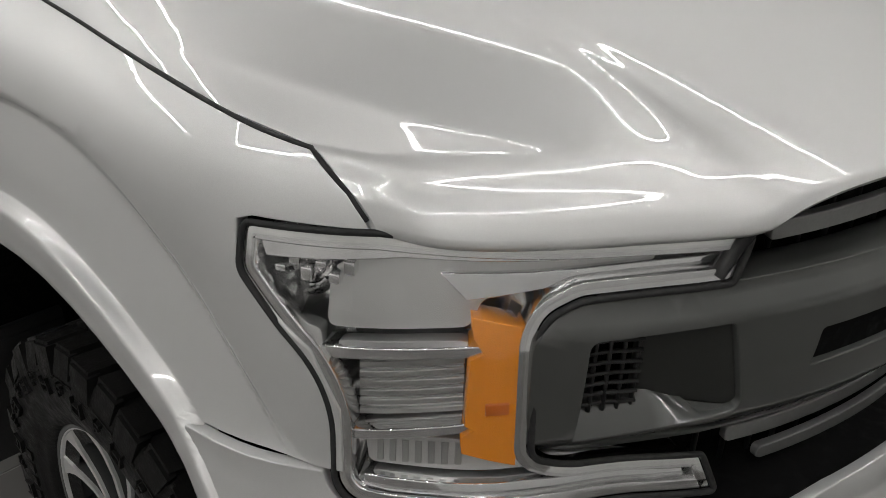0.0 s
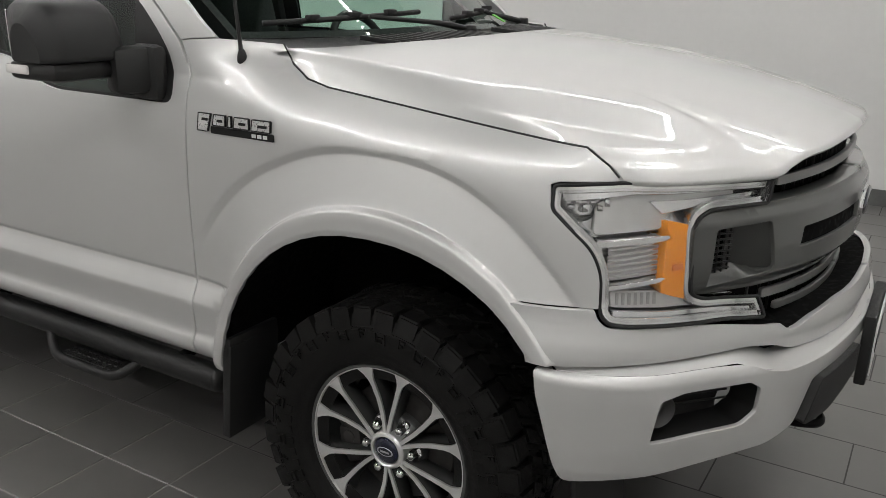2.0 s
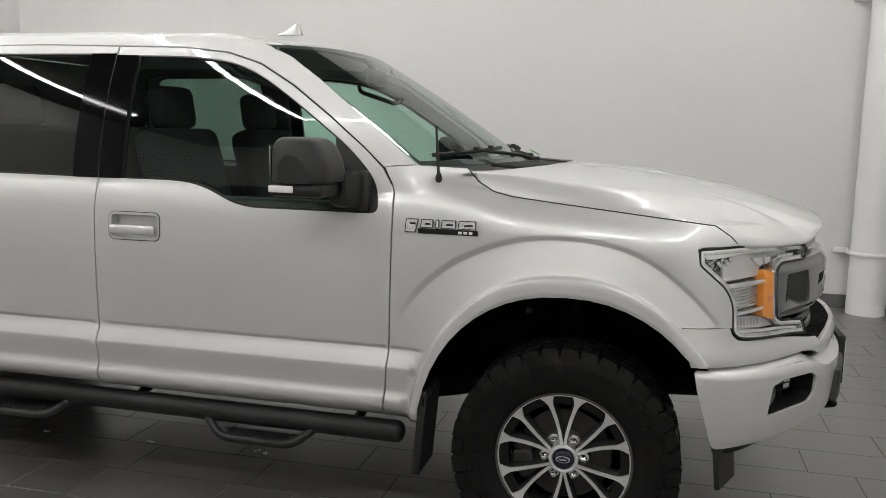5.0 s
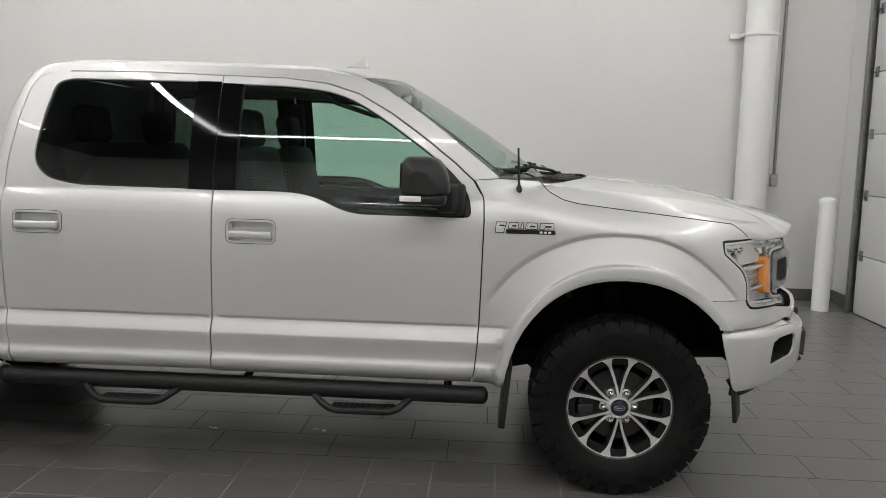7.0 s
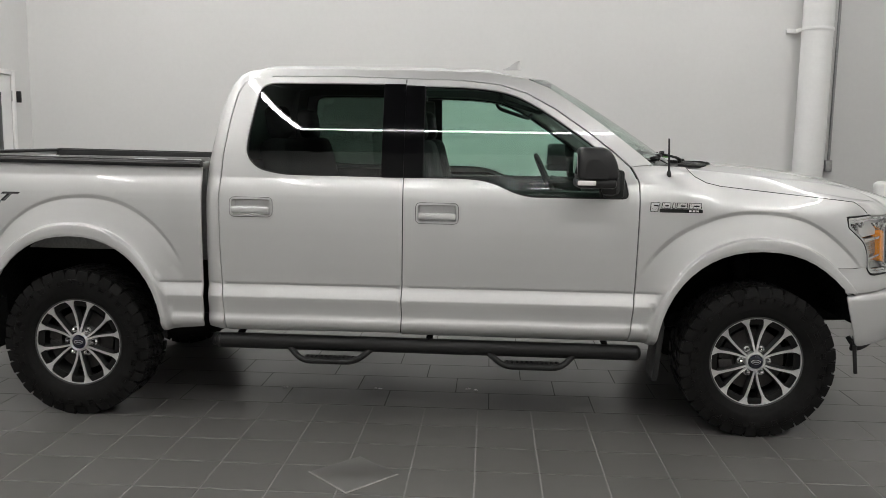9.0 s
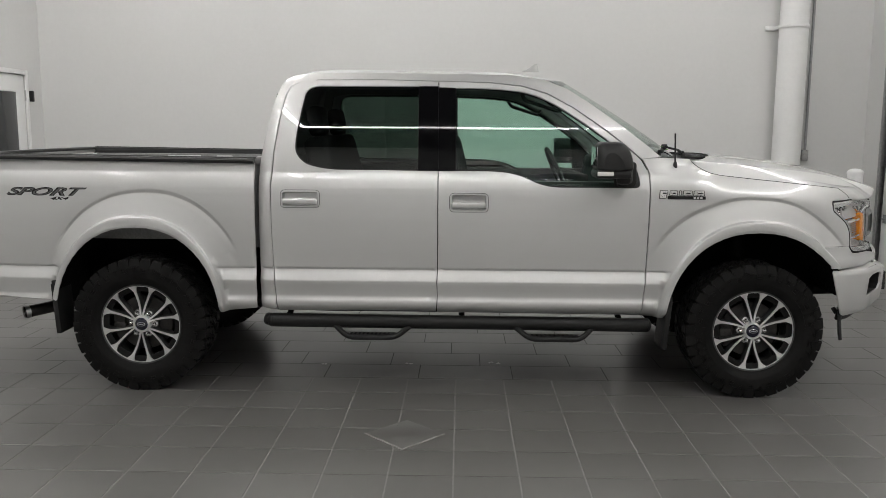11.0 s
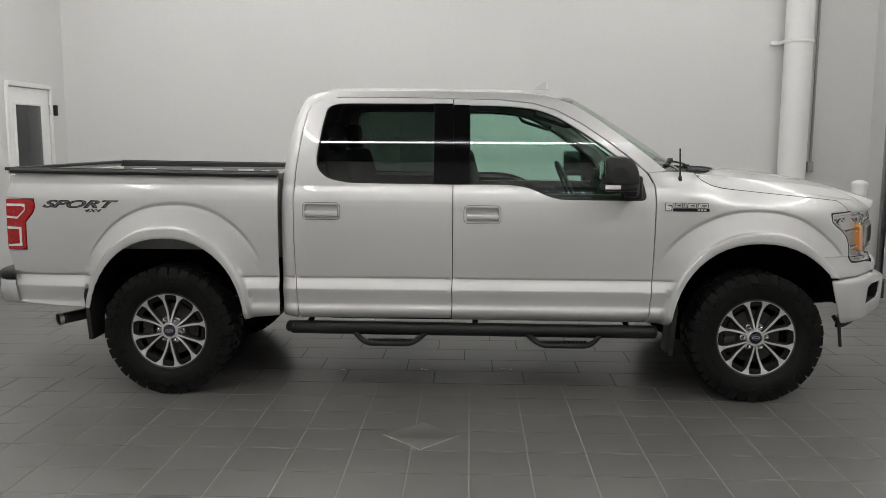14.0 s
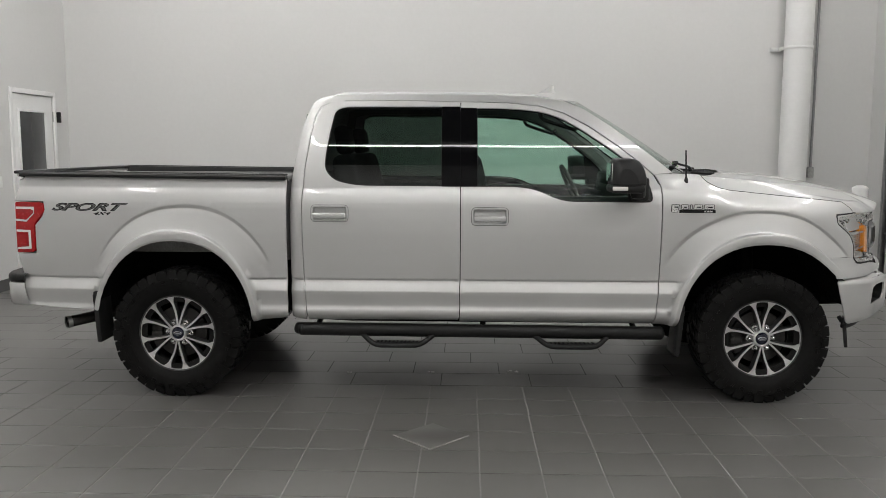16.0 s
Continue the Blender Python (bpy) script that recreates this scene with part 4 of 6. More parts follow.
rows = []
for k in range(41):
    s = (k / 40) ** 1.35
    row = []
    xe = -0.988 + (0.622 + 0.988) * s
    e = float(np.interp(xe, [-0.988, -0.970, -0.945, -0.905, -0.85, -0.78, -0.6, 0.0, 0.40, 0.62], [1.858, 1.879, 1.895, 1.908, 1.916, 1.920, 1.923, 1.921, 1.912, 1.877]))
    crown = float(np.interp(xe, [-0.985, -0.9, -0.7, 0.3, 0.62], [0.02, 0.034, 0.043, 0.040, 0.025]))
    y = BODY.at(xe, e).y
    for j in range(41):
        w = -1 + j / 20
        x = xe + 0.138 * (1 - w * w) * s ** 3
        rail = math.exp(-((abs(w) - 0.90) / 0.035) ** 2) * 0.012 * ease(-0.9, -0.8, xe) * (1 - ease(0.35, 0.5, xe))
        row.append(Vector((x, -y * w, e + crown * (1 - abs(w) ** 2.4) + rail)))
    rows.append(row)
bm = loft(rows)
bmesh.ops.recalc_face_normals(bm, faces=bm.faces[:])
part("roof", bm, PAINT, truck, "silver roof with pressed ribs", 50)
rows = []
for z, x in ((0.52, -1.100), (0.8, -1.107), (1.2, -1.108), (1.36, -1.100), (1.50, -1.085), (1.70, -1.043), (1.80, -1.010), (1.85, -0.990), (1.872, -0.974)):
    y = BODY.at(x + 0.005, z).y
    rows.append([Vector((x - 0.01 * (1 - (j / 6 - 1) ** 4), -y * (-1 + j / 6), z)) for j in range(13)])
back = part("cab_back", loft(rows), PAINT, truck, "silver back panel of the cab")
rows = [[Vector((x - 0.013, y, z)) for y in np.linspace(-0.66, 0.66, 7)] for z, x in ((1.40, -1.10), (1.50, -1.09), (1.70, -1.052), (1.80, -1.03))]
part("rear_window", loft(rows), GLASS_REAR, back, "dark sliding rear window")
for y in (-0.25, 0.25):
    part("window_post", box((0.012, 0.02, 0.4), (-1.085, y, 1.6), 0.002, (0, 11, 0)), SEAL, back)

# cowl grille between hood and windscreen
rows = []
for s in range(6):
    row = []
    for j in range(25):
        w = -1 + j / 12
        a = shield(w, 0.0) + Vector((-0.01, 0, -0.004))
        b = Vector([np.interp(abs(w), bw, BACK[:, k]) for k in range(3)])
        b.y = -b.y if w > 0 else b.y
        b += Vector((0.012, 0, -0.012))
        row.append(a.lerp(b, s / 5) + Vector((0, 0, -0.012 * math.sin(math.pi * s / 5))))
    rows.append(row)
cowl = part("cowl_panel", loft(rows), BLACK_PLASTIC, truck, "black plastic cowl grille")
for side in (-1, 1):
    for j in range(17):
        y = side * (0.10 + j * 0.032)
        a = 1.512 - 0.252 * (y / 0.805) ** 2
        b = float(np.interp(abs(y), -BACK[:, 1], BACK[:, 0]))
        zz = float(np.interp(abs(y), -BACK[:, 1], BACK[:, 2]))
        if j > 13:
            continue
        part("slat", box((max(0.02, (b - a) * 0.62), 0.010, 0.014), ((a + b) / 2 + 0.02, y, zz - 0.006), 0.002, (0, 4, 0)), BLACK_PLASTIC, cowl)

# wipers
def wiper(y0, y1, flip):
    arm = [(1.585 - 0.252 * (y0 / 0.805) ** 2, y0, 1.440), (1.54 - 0.252 * (y0 / 0.805) ** 2, y0 + 0.1 * flip, 1.462), (1.48 - 0.252 * ((y0 + y1) / 1.61) ** 2, (y0 + y1) / 2, 1.482)]
    bm = tube(rounded(arm, 0.05), lambda t: 0.011 - 0.004 * t, 8)
    box((0.04, 0.04, 0.03), arm[0], 0.008, bm=bm)
    ob = part("wiper", bm, BLACK_PLASTIC, truck, "black wiper resting on the windscreen")
    pts = []
    for k in range(9):
        y = y0 + (y1 - y0) * (0.12 + 0.88 * k / 8)
        p = shield(y / 0.805, 0.10 - 0.045 * k / 8, out=0.014)
        pts.append(p)
    bm = tube(pts, 0.008, 6)
    for p in pts[2:7:2]:
        box((0.02, 0.05, 0.016), p + Vector((0, 0, 0.008)), 0.004, bm=bm)
    part("wiper_blade", bm, SEAL, ob)
    return ob


wiper(-0.08, -0.72, -1)
wiper(0.58, -0.02, -1)
part("green_tag", box((0.05, 0.05, 0.003), (1.535, 0.22, 1.466), 0, (0, 28, 20)), GREEN_TAG, truck, "small green tag under the wiper")

# radio mast and roof fin
bm = ball((1.348, -0.872, 1.382), 0.013, (1, 1, 2.4))
rod((1.348, -0.872, 1.345), (1.348, -0.872, 1.37), 0.016, 12, bm, 0.012)
rod((1.348, -0.873, 1.39), (1.338, -0.882, 1.575), 0.006, 8, bm, 0.0045)
part("radio_mast", bm, BLACK_PLASTIC, truck, "short black whip aerial on a rubber foot")
bm = bmesh.new()
prof = [(0.0, 0.0), (0.03, 0.013), (0.08, 0.048), (0.098, 0.052), (0.108, 0.0)]
rows = []
for x, h in prof:
    wd = 0.028 * (1 - 0.5 * x / 0.11) if x < 0.09 else 0.018
    rows.append([Vector((0.472 + x, -0.345 + wd * c, 1.957 + h * (1 - abs(c) ** 2) )) for c in (-1, -0.6, -0.25, 0, 0.25, 0.6, 1)])
part("roof_aerial", loft([[Vector((p.x + 0.0, p.y, p.z)) for p in r] for r in rows], bm), PAINT, truck, "silver shark-fin roof aerial")


# ---- headlights ----
def on(x):
    return UB(x)


lens_out = [(on(2.268), 1.180), (on(2.267), 1.134), (on(2.302), 1.100), (on(2.348), 1.056), (on(2.369), 1.0), (on(2.370), 0.912), (on(2.384), 0.893), (on(2.41), 0.889), (on(2.50), 0.886), (on(2.58), 0.874), (on(2.647), 0.858), (on(2.638), 0.905),
            (on(2.545), 0.924), (on(2.517), 0.943), (on(2.516), 1.09), (on(2.524), 1.116), (on(2.546), 1.131), (on(2.639), 1.131), (on(2.648), 1.177), (on(2.53), 1.184), (on(2.40), 1.190)]
lens_out = round_loop(lens_out, [0.008, 0.01, 0.03, 0.03, 0.03, 0.014, 0.014, 0.02, 0.03, 0.03, 0.004, 0.004, 0.02, 0.02, 0.02, 0.015, 0.01, 0.004, 0.004, 0, 0])


def shrink(loop, d):
    """An outline moved inwards by d."""
    out = []
    n = len(loop)
    area = sum(a[0] * b[1] - a[1] * b[0] for a, b in zip(loop, loop[1:] + loop[:1]))
    t = 1 if area > 0 else -1
    for i in range(n):
        a, b, c = Vector(loop[i - 1]), Vector(loop[i]), Vector(loop[(i + 1) % n])
        e, f = (b - a).normalized(), (c - b).normalized()
        q = Vector((-(e.y + f.y), e.x + f.x)) * t
        q = q.normalized() if q.length > 1e-6 else Vector((-f.y, f.x)) * t
        k = 1 / max(0.5, q.dot(Vector((-f.y, f.x)) * t))
        out.append((b.x + q.x * d * k, b.y + q.y * d * k))
    return out


lamps = panel("headlight", BODY, shrink(lens_out, 0.002), REFLECTOR, truck, holes=[shrink(lens_out, 0.013)], out=-0.004, lip=0.03, label="chrome headlight with an amber side reflector")
for k, par in enumerate(lamps):
    loop = dense(shrink(lens_out, -0.003), 0.015)
    pts = [BODY.at(u, z, -0.002) for u, z in loop + loop[:2]]
    part("headlight_seal", tube([Vector((p.x, p.y * (1 - 2 * k), p.z)) for p in pts], 0.0040, 8), SEAL, par)


def lamp_part(name, outline, mat, out, lip=0.01, label="", holes=(), step=0.02):
    obs = panel(name, BODY, outline, mat, truck, out=out, lip=lip, label=label, holes=holes, step=step, rows=0.02)
    for ob, par in zip(obs, lamps):
        ob.parent = par
    return obs


lamp_part("lamp_back", shrink(lens_out, 0.010), REFLECTOR, -0.075, 0)
lenses = lamp_part("lens", shrink(lens_out, 0.006), GLASS_CLEAR, 0.001, 0, "clear polycarbonate lens")
for ob in lenses:
    ob.visible_shadow = False
# side walls of the bucket
for k, par in enumerate(lamps):
    s = 1 if k == 0 else -1
    loop = dense(shrink(lens_out, 0.012), 0.02)
    rows = [[BODY.at(u, z, o) for u, z in loop + loop[:1]] for o in (-0.006, -0.076)]
    rows = [[Vector((p.x, p.y * s, p.z)) for p in r] for r in rows]
    part("bucket", loft(rows), REFLECTOR, par)
# amber reflector
amber = [(on(2.470), 0.956), (on(2.509), 0.936), (on(2.508), 1.102), (on(2.474), 1.113), (on(2.476), 1.092), (on(2.484), 1.074), (on(2.474), 1.068), (on(2.472), 0.990), (on(2.479), 0.984), (on(2.469), 0.975)]
lamp_part("side_reflector", amber, AMBER, -0.006, 0.05, "amber side reflector")
lamp_part("reflector_tab", [(on(2.486), 1.005), (on(2.502), 1.005), (on(2.502), 1.017), (on(2.486), 1.017)], material("amber_dark", (0.55, 0.13, 0.005), 0.3), -0.003, 0.004)
# smooth shells above and below the ribbed middle
SATIN = material("satin_reflector", (0.60, 0.60, 0.59), 0.30, 0.65, grain=0.03, grain_size=30)
lamp_part("upper_shell", round_loop([(on(2.350), 1.078), (on(2.474), 1.090), (on(2.480), 1.118), (on(2.53), 1.140), (on(2.600), 1.146), (on(2.598), 1.163), (on(2.40), 1.166), (on(2.352), 1.140)], 0.012), SATIN, -0.034, 0.02, "satin silver reflector bowl")
lamp_part("lower_shell", round_loop([(on(2.392), 0.918), (on(2.52), 0.911), (on(2.60), 0.894), (on(2.60), 0.901), (on(2.515), 0.926), (on(2.468), 0.950), (on(2.388), 0.952)], 0.008), SATIN, -0.034, 0.02, "satin silver reflector bowl")
for i in range(7):
    x = 2.400 + i * 0.011
    lamp_part("flute", [(on(x), 0.922), (on(x + 0.004), 0.922), (on(x + 0.004), 0.948), (on(x), 0.948)], LAMP_GREY, -0.031, 0.004)
# high beam bowl, shelf, ribbed low beam, lower bowl
lamp_part("shelf", [(on(2.356), 1.055), (on(2.482), 1.070), (on(2.484), 1.080), (on(2.350), 1.066)], CHROME, -0.012, 0.06, "chrome divider")
lamp_part("shelf", [(on(2.382), 0.960), (on(2.478), 0.979), (on(2.480), 0.988), (on(2.380), 0.969)], CHROME, -0.012, 0.06, "chrome divider")
for i in range(14):
    z = 0.976 + i * 0.0058
    lamp_part("rib", [(on(2.382), z), (on(2.470), z + 0.014), (on(2.470), z + 0.0185), (on(2.382), z + 0.0045)], REFLECTOR if i % 2 else LAMP_GREY, -0.034 - 0.004 * (i % 2), 0.012)
lamp_part("upper_bezel", [(on(2.47), 1.125), (on(2.53), 1.136), (on(2.632), 1.146), (on(2.636), 1.152), (on(2.52), 1.150), (on(2.45), 1.150)], CHROME, -0.02, 0.03)
lamp_part("upper_bezel", [(on(2.29), 1.150), (on(2.42), 1.168), (on(2.63), 1.164), (on(2.635), 1.171), (on(2.42), 1.178), (on(2.28), 1.168)], REFLECTOR, -0.012, 0.05)
lamp_part("lower_bezel", [(on(2.392), 0.904), (on(2.52), 0.899), (on(2.632), 0.876), (on(2.630), 0.883), (on(2.52), 0.907), (on(2.392), 0.914)], CHROME, -0.015, 0.05)
for k, par in enumerate(lamps):
    s = 1 if k == 0 else -1
    for u, z, r, d in ((2.325, 1.128, 0.028, 0.055),):
        c = BODY.at(on(u), z, -0.045)
        nrm = BODY.normal(on(u), z)
        b = lathe([(r, 0.0), (r * 0.92, -0.012), (r * 0.7, -0.026), (r * 0.35, -0.034), (0.002, -0.036)], 24)
        b.transform(Matrix.Translation(c) @ nrm.to_track_quat("Y", "Z").to_matrix().to_4x4())
        ball(c + nrm * -0.015, r * 0.33, bm=b)
        for v in b.verts:
            v.co.y *= s
        part("lamp_bowl", b, CHROME, par)
    b = bmesh.new()
    for j in range(6):
        c = BODY.at(on(2.30) + j * 0.016, 1.135 + (j % 2) * 0.012, -0.03)
        box((0.012, 0.02, 0.008 + 0.004 * (j % 3)), c, 0.002, (0, 0, 30), bm=b)
    for v in b.verts:
        v.co.y *= s
    part("lamp_clips", b, CHROME, par)

def val_depth(u, z):
    return float(np.interp(z, [0.76, 0.80, 0.815, 0.84, 0.87, 0.90, 0.93], [0.012, 0.020, 0.022, 0.018, 0.008, 0.0, -0.004]))


VAL = Skin([(2.17, -0.984), (2.28, -0.965), (2.36, -0.928), (2.44, -0.868), (2.52, -0.784), (2.60, -0.678), (2.665, -0.585), (2.72, -0.49), (2.775, -0.36), (2.815, -0.20), (2.828, 0.0), (2.828, 0.05)], 0.0, val_depth)
VU, VE = VAL.u_at, float(VAL.u[-13])


# ---- grille ----
def bar_depth(u, z):
    t = min(1.0, abs(z - 1.03) / 0.092)
    return -0.02 * max(0, t - 0.72) / 0.28 - 0.004 * t


GRILLE = Skin([(2.500, -0.805), (2.530, -0.772), (2.565, -0.728), (2.615, -0.655), (2.672, -0.562), (2.728, -0.44), (2.772, -0.29), (2.796, -0.13), (2.80, 0.0), (2.80, 0.05)], 0.0, bar_depth)
GE = float(GRILLE.u[-13])
GU = GRILLE.u_at
grille = thing("grille", "", "")
grille.parent = truck
tagged(grille, "dark grey and black grille")
bar = [(GU(2.536), 0.972), (GU(2.536), 1.095), (GU(2.558), 1.119), (GU(2.66), 1.128), (GE, 1.130), (GE, 0.942), (GU(2.66), 0.930), (GU(2.558), 0.932)]
bar = round_loop(bar, [0.03, 0.03, 0.03, 0.02, 0, 0, 0.02, 0.03])
insert = round_loop([(GU(2.568), 0.948), (GU(2.572), 1.088), (GU(2.662), 1.092), (GU(2.677), 0.972)], [0.01, 0.012, 0.01, 0.02])
slot = round_loop([(GU(2.712), 1.012), (GU(2.715), 1.062), (GE - 0.12, 1.066), (GE - 0.12, 1.016)], 0.006)
panel("grille_bar", GRILLE, bar, PAINT_GREY, grille, holes=[insert, slot], lip=0.05, step=0.03, rows=0.012, label="dark grey painted grille bar")
for k in (1, -1):
    bm = bmesh.new()
    # slanting back of the insert
    p = [GRILLE.at(GU(2.612), 0.980, -0.045), GRILLE.at(GU(2.676), 0.972, -0.010), GRILLE.at(GU(2.661), 1.091, -0.010), GRILLE.at(GU(2.612), 1.088, -0.045)]
    q = [GRILLE.at(GU(2.568), 0.948, -0.004), GRILLE.at(GU(2.675), 0.972, -0.006), GRILLE.at(GU(2.612), 0.982, -0.046), GRILLE.at(GU(2.574), 0.980, -0.046)]
    for f in (p, q):
        bm.faces.new([bm.verts.new((v.x, v.y * k, v.z)) for v in f])
    bmesh.ops.solidify(bm, geom=bm.faces[:], thickness=0.003)
    part("insert_wall", bm, PAINT_GREY, grille)
    bm = bmesh.new()
    for i in range(8):
        z = 0.985 + i * 0.0135
        tube([Vector((a.x, a.y * k, a.z)) for a in (GRILLE.at(GU(2.570), z, -0.03), GRILLE.at(GU(2.592), z, -0.034), GRILLE.at(GU(2.614), z, -0.03))], 0.0028, 6, bm)
    for i in range(5):
        u = GU(2.574) + (GU(2.612) - GU(2.574)) * i / 4
        tube([Vector((a.x, a.y * k, a.z)) for a in (GRILLE.at(u, 0.975, -0.032), GRILLE.at(u, 1.086, -0.032))], 0.0028, 6, bm)
    part("mesh_insert", bm, BLACK_PLASTIC, grille, "black honeycomb mesh")


def across(z0, z1, x0, out, mat, name, lip=0.02, hub=0.0, parent=grille, label="", tilt=0.0):
    """A slat from the lamp at x0 to the middle."""
    o = round_loop([(GU(x0), z0 + tilt), (GU(x0), z1 + tilt), (GE - hub, z1), (GE - hub, z0)], [0.006, 0.006, 0, 0])
    return panel(name, GRILLE, o, mat, parent, lip=lip, out=out, step=0.03, rows=0.01, label=label)


across(0.66, 1.245, 2.60, -0.085, LINER, "grille_backing", 0)
across(1.004, 1.074, 2.704, -0.010, LINER, "slot_backing", 0, hub=0.112)
across(1.170, 1.190, 2.692, -0.026, GRILLE_SLAT, "slat", 0.012, label="silver grey slat", tilt=-0.014)
across(0.866, 0.886, 2.692, -0.026, GRILLE_SLAT, "slat", 0.012, label="silver grey slat", tilt=0.012)
across(0.832, 0.848, 2.715, -0.020, GRILLE_SLAT, "slat", 0.012, label="silver grey slat", tilt=0.008)
for k in (1, -1):
    for i in range(12):
        u = GU(2.67) + (GE - GU(2.67)) * (i + 0.5) / 12
        for z0, z1 in ((1.13, 1.235), (0.815, 0.94)):
            part("grille_rib", tube([Vector((a.x, a.y * k, a.z)) for a in (GRILLE.at(u, z0, -0.055), GRILLE.at(u, z1, -0.055))], 0.004, 6), BLACK_PLASTIC, grille)
for k in (1, -1):
    pts = [GRILLE.at(GU(2.652), 1.135, -0.006), GRILLE.at(GU(2.672), 1.185, -0.012), GRILLE.at(GU(2.70), 1.225, -0.022), GRILLE.at(GU(2.74), 1.233, -0.03), GRILLE.at(GE, 1.236, -0.03)]
    q = curve_through([tuple(p) for p in pts], 5)
    part("grille_surround", tube([Vector((p[0], p[1] * k, p[2])) for p in q], 0.009, 8), BLACK_PLASTIC, grille)
for k in (1, -1):
    rows = []
    for i in range(9):
        t = i / 8
        a = GRILLE.at(GU(2.64) + (GE - GU(2.64)) * t, 0.825, -0.085)
        b = VAL.at(VU(2.655) + (VE - VU(2.655)) * t, float(np.interp(t, [0, 0.22, 0.5, 1], [0.838, 0.812, 0.846, 0.852])), -0.012)
        rows.append([Vector((a.x, a.y * k, a.z)), Vector((b.x, b.y * k, b.z))])
    part("grille_shelf", loft(rows), LINER, grille)
bm = lathe([(0.0005, -0.012), (0.06, -0.011), (0.066, -0.006), (0.067, 0.02)], 40)
bm.transform(Matrix.Translation((2.794, 0, 1.04)) @ Matrix.Rotation(radians(90), 4, "Z") @ Matrix.Diagonal((1.5, 1, 0.68, 1)))
emblem = part("emblem", bm, CHROME, grille, "oval emblem with chrome rim")
bm = lathe([(0.0005, -0.016), (0.052, -0.0155), (0.056, -0.012)], 40)
bm.transform(Matrix.Translation((2.794, 0, 1.04)) @ Matrix.Rotation(radians(90), 4, "Z") @ Matrix.Diagonal((1.54, 1, 0.68, 1)))
part("oval_face", bm, BLUE_ENAMEL, emblem, "blue enamel oval")

# ---- valance, bumper ----
val = [(0.0, 0.922), (VU(2.378), 0.922), (VU(2.384), 0.900), (VU(2.402), 0.882), (VU(2.44), 0.877), (VU(2.55), 0.872), (VU(2.60), 0.862), (VU(2.668), 0.845), (VU(2.69), 0.842), (VU(2.706), 0.820), (VU(2.722), 0.822), (VU(2.752), 0.842), (VU(2.79), 0.856), (VE, 0.862), (VE, 0.765), (VU(2.76), 0.762), (VU(2.715), 0.768), (VU(2.685), 0.790), (VU(2.64), 0.803), (VU(2.50), 0.800), (VU(2.285), 0.799), (VU(2.235), 0.86)]
val = round_loop(val, [0, 0.004, 0.012, 0.012, 0.01, 0.02, 0.02, 0.004, 0.004, 0.006, 0.01, 0.01, 0.01, 0, 0, 0.02, 0.02, 0.02, 0.02, 0, 0, 0])
panel("valance", VAL, val, PAINT, truck, step=0.03, rows=0.012, label="silver panel below the headlight")


def bump_depth(u, z):
    t = float(np.interp(z, [0.50, 0.515, 0.545, 0.60, 0.72, 0.762, 0.778, 0.79], [-0.03, -0.016, -0.006, 0.0, 0.004, 0.003, -0.004, -0.02]))
    return t


BUMP = Skin([(2.26, -0.978), (2.32, -0.975), (2.39, -0.958), (2.46, -0.922), (2.53, -0.868), (2.60, -0.785), (2.685, -0.682), (2.745, -0.60), (2.795, -0.48), (2.83, -0.33), (2.855, -0.15), (2.862, 0.0), (2.862, 0.05)], 0.0, bump_depth)
MU, ME = BUMP.u_at, float(BUMP.u[-13])
bump = [(MU(2.268), 0.785), (MU(2.62), 0.785), (MU(2.675), 0.782), (MU(2.71), 0.762), (MU(2.74), 0.752), (MU(2.80), 0.752), (ME, 0.752), (ME, 0.715), (MU(2.80), 0.712), (MU(2.785), 0.705), (MU(2.765), 0.60), (MU(2.72), 0.568), (MU(2.60), 0.548), (MU(2.45), 0.528), (MU(2.345), 0.512), (MU(2.325), 0.56), (MU(2.28), 0.72)]
bump = round_loop(bump, [0.012, 0.03, 0.03, 0.02, 0, 0, 0, 0, 0.015, 0.015, 0.02, 0.02, 0, 0, 0.02, 0.01, 0])
fog = round_loop([(MU(2.515), 0.622), (MU(2.527), 0.728), (MU(2.565), 0.742), (MU(2.678), 0.742), (MU(2.698), 0.724), (MU(2.696), 0.660), (MU(2.672), 0.632)], [0.008, 0.01, 0.01, 0.008, 0.01, 0.01, 0.012])
bumpers = panel("front_bumper", BUMP, bump, PAINT, truck, holes=[fog], step=0.03, rows=0.012, lip=0.012, label="silver painted front bumper")
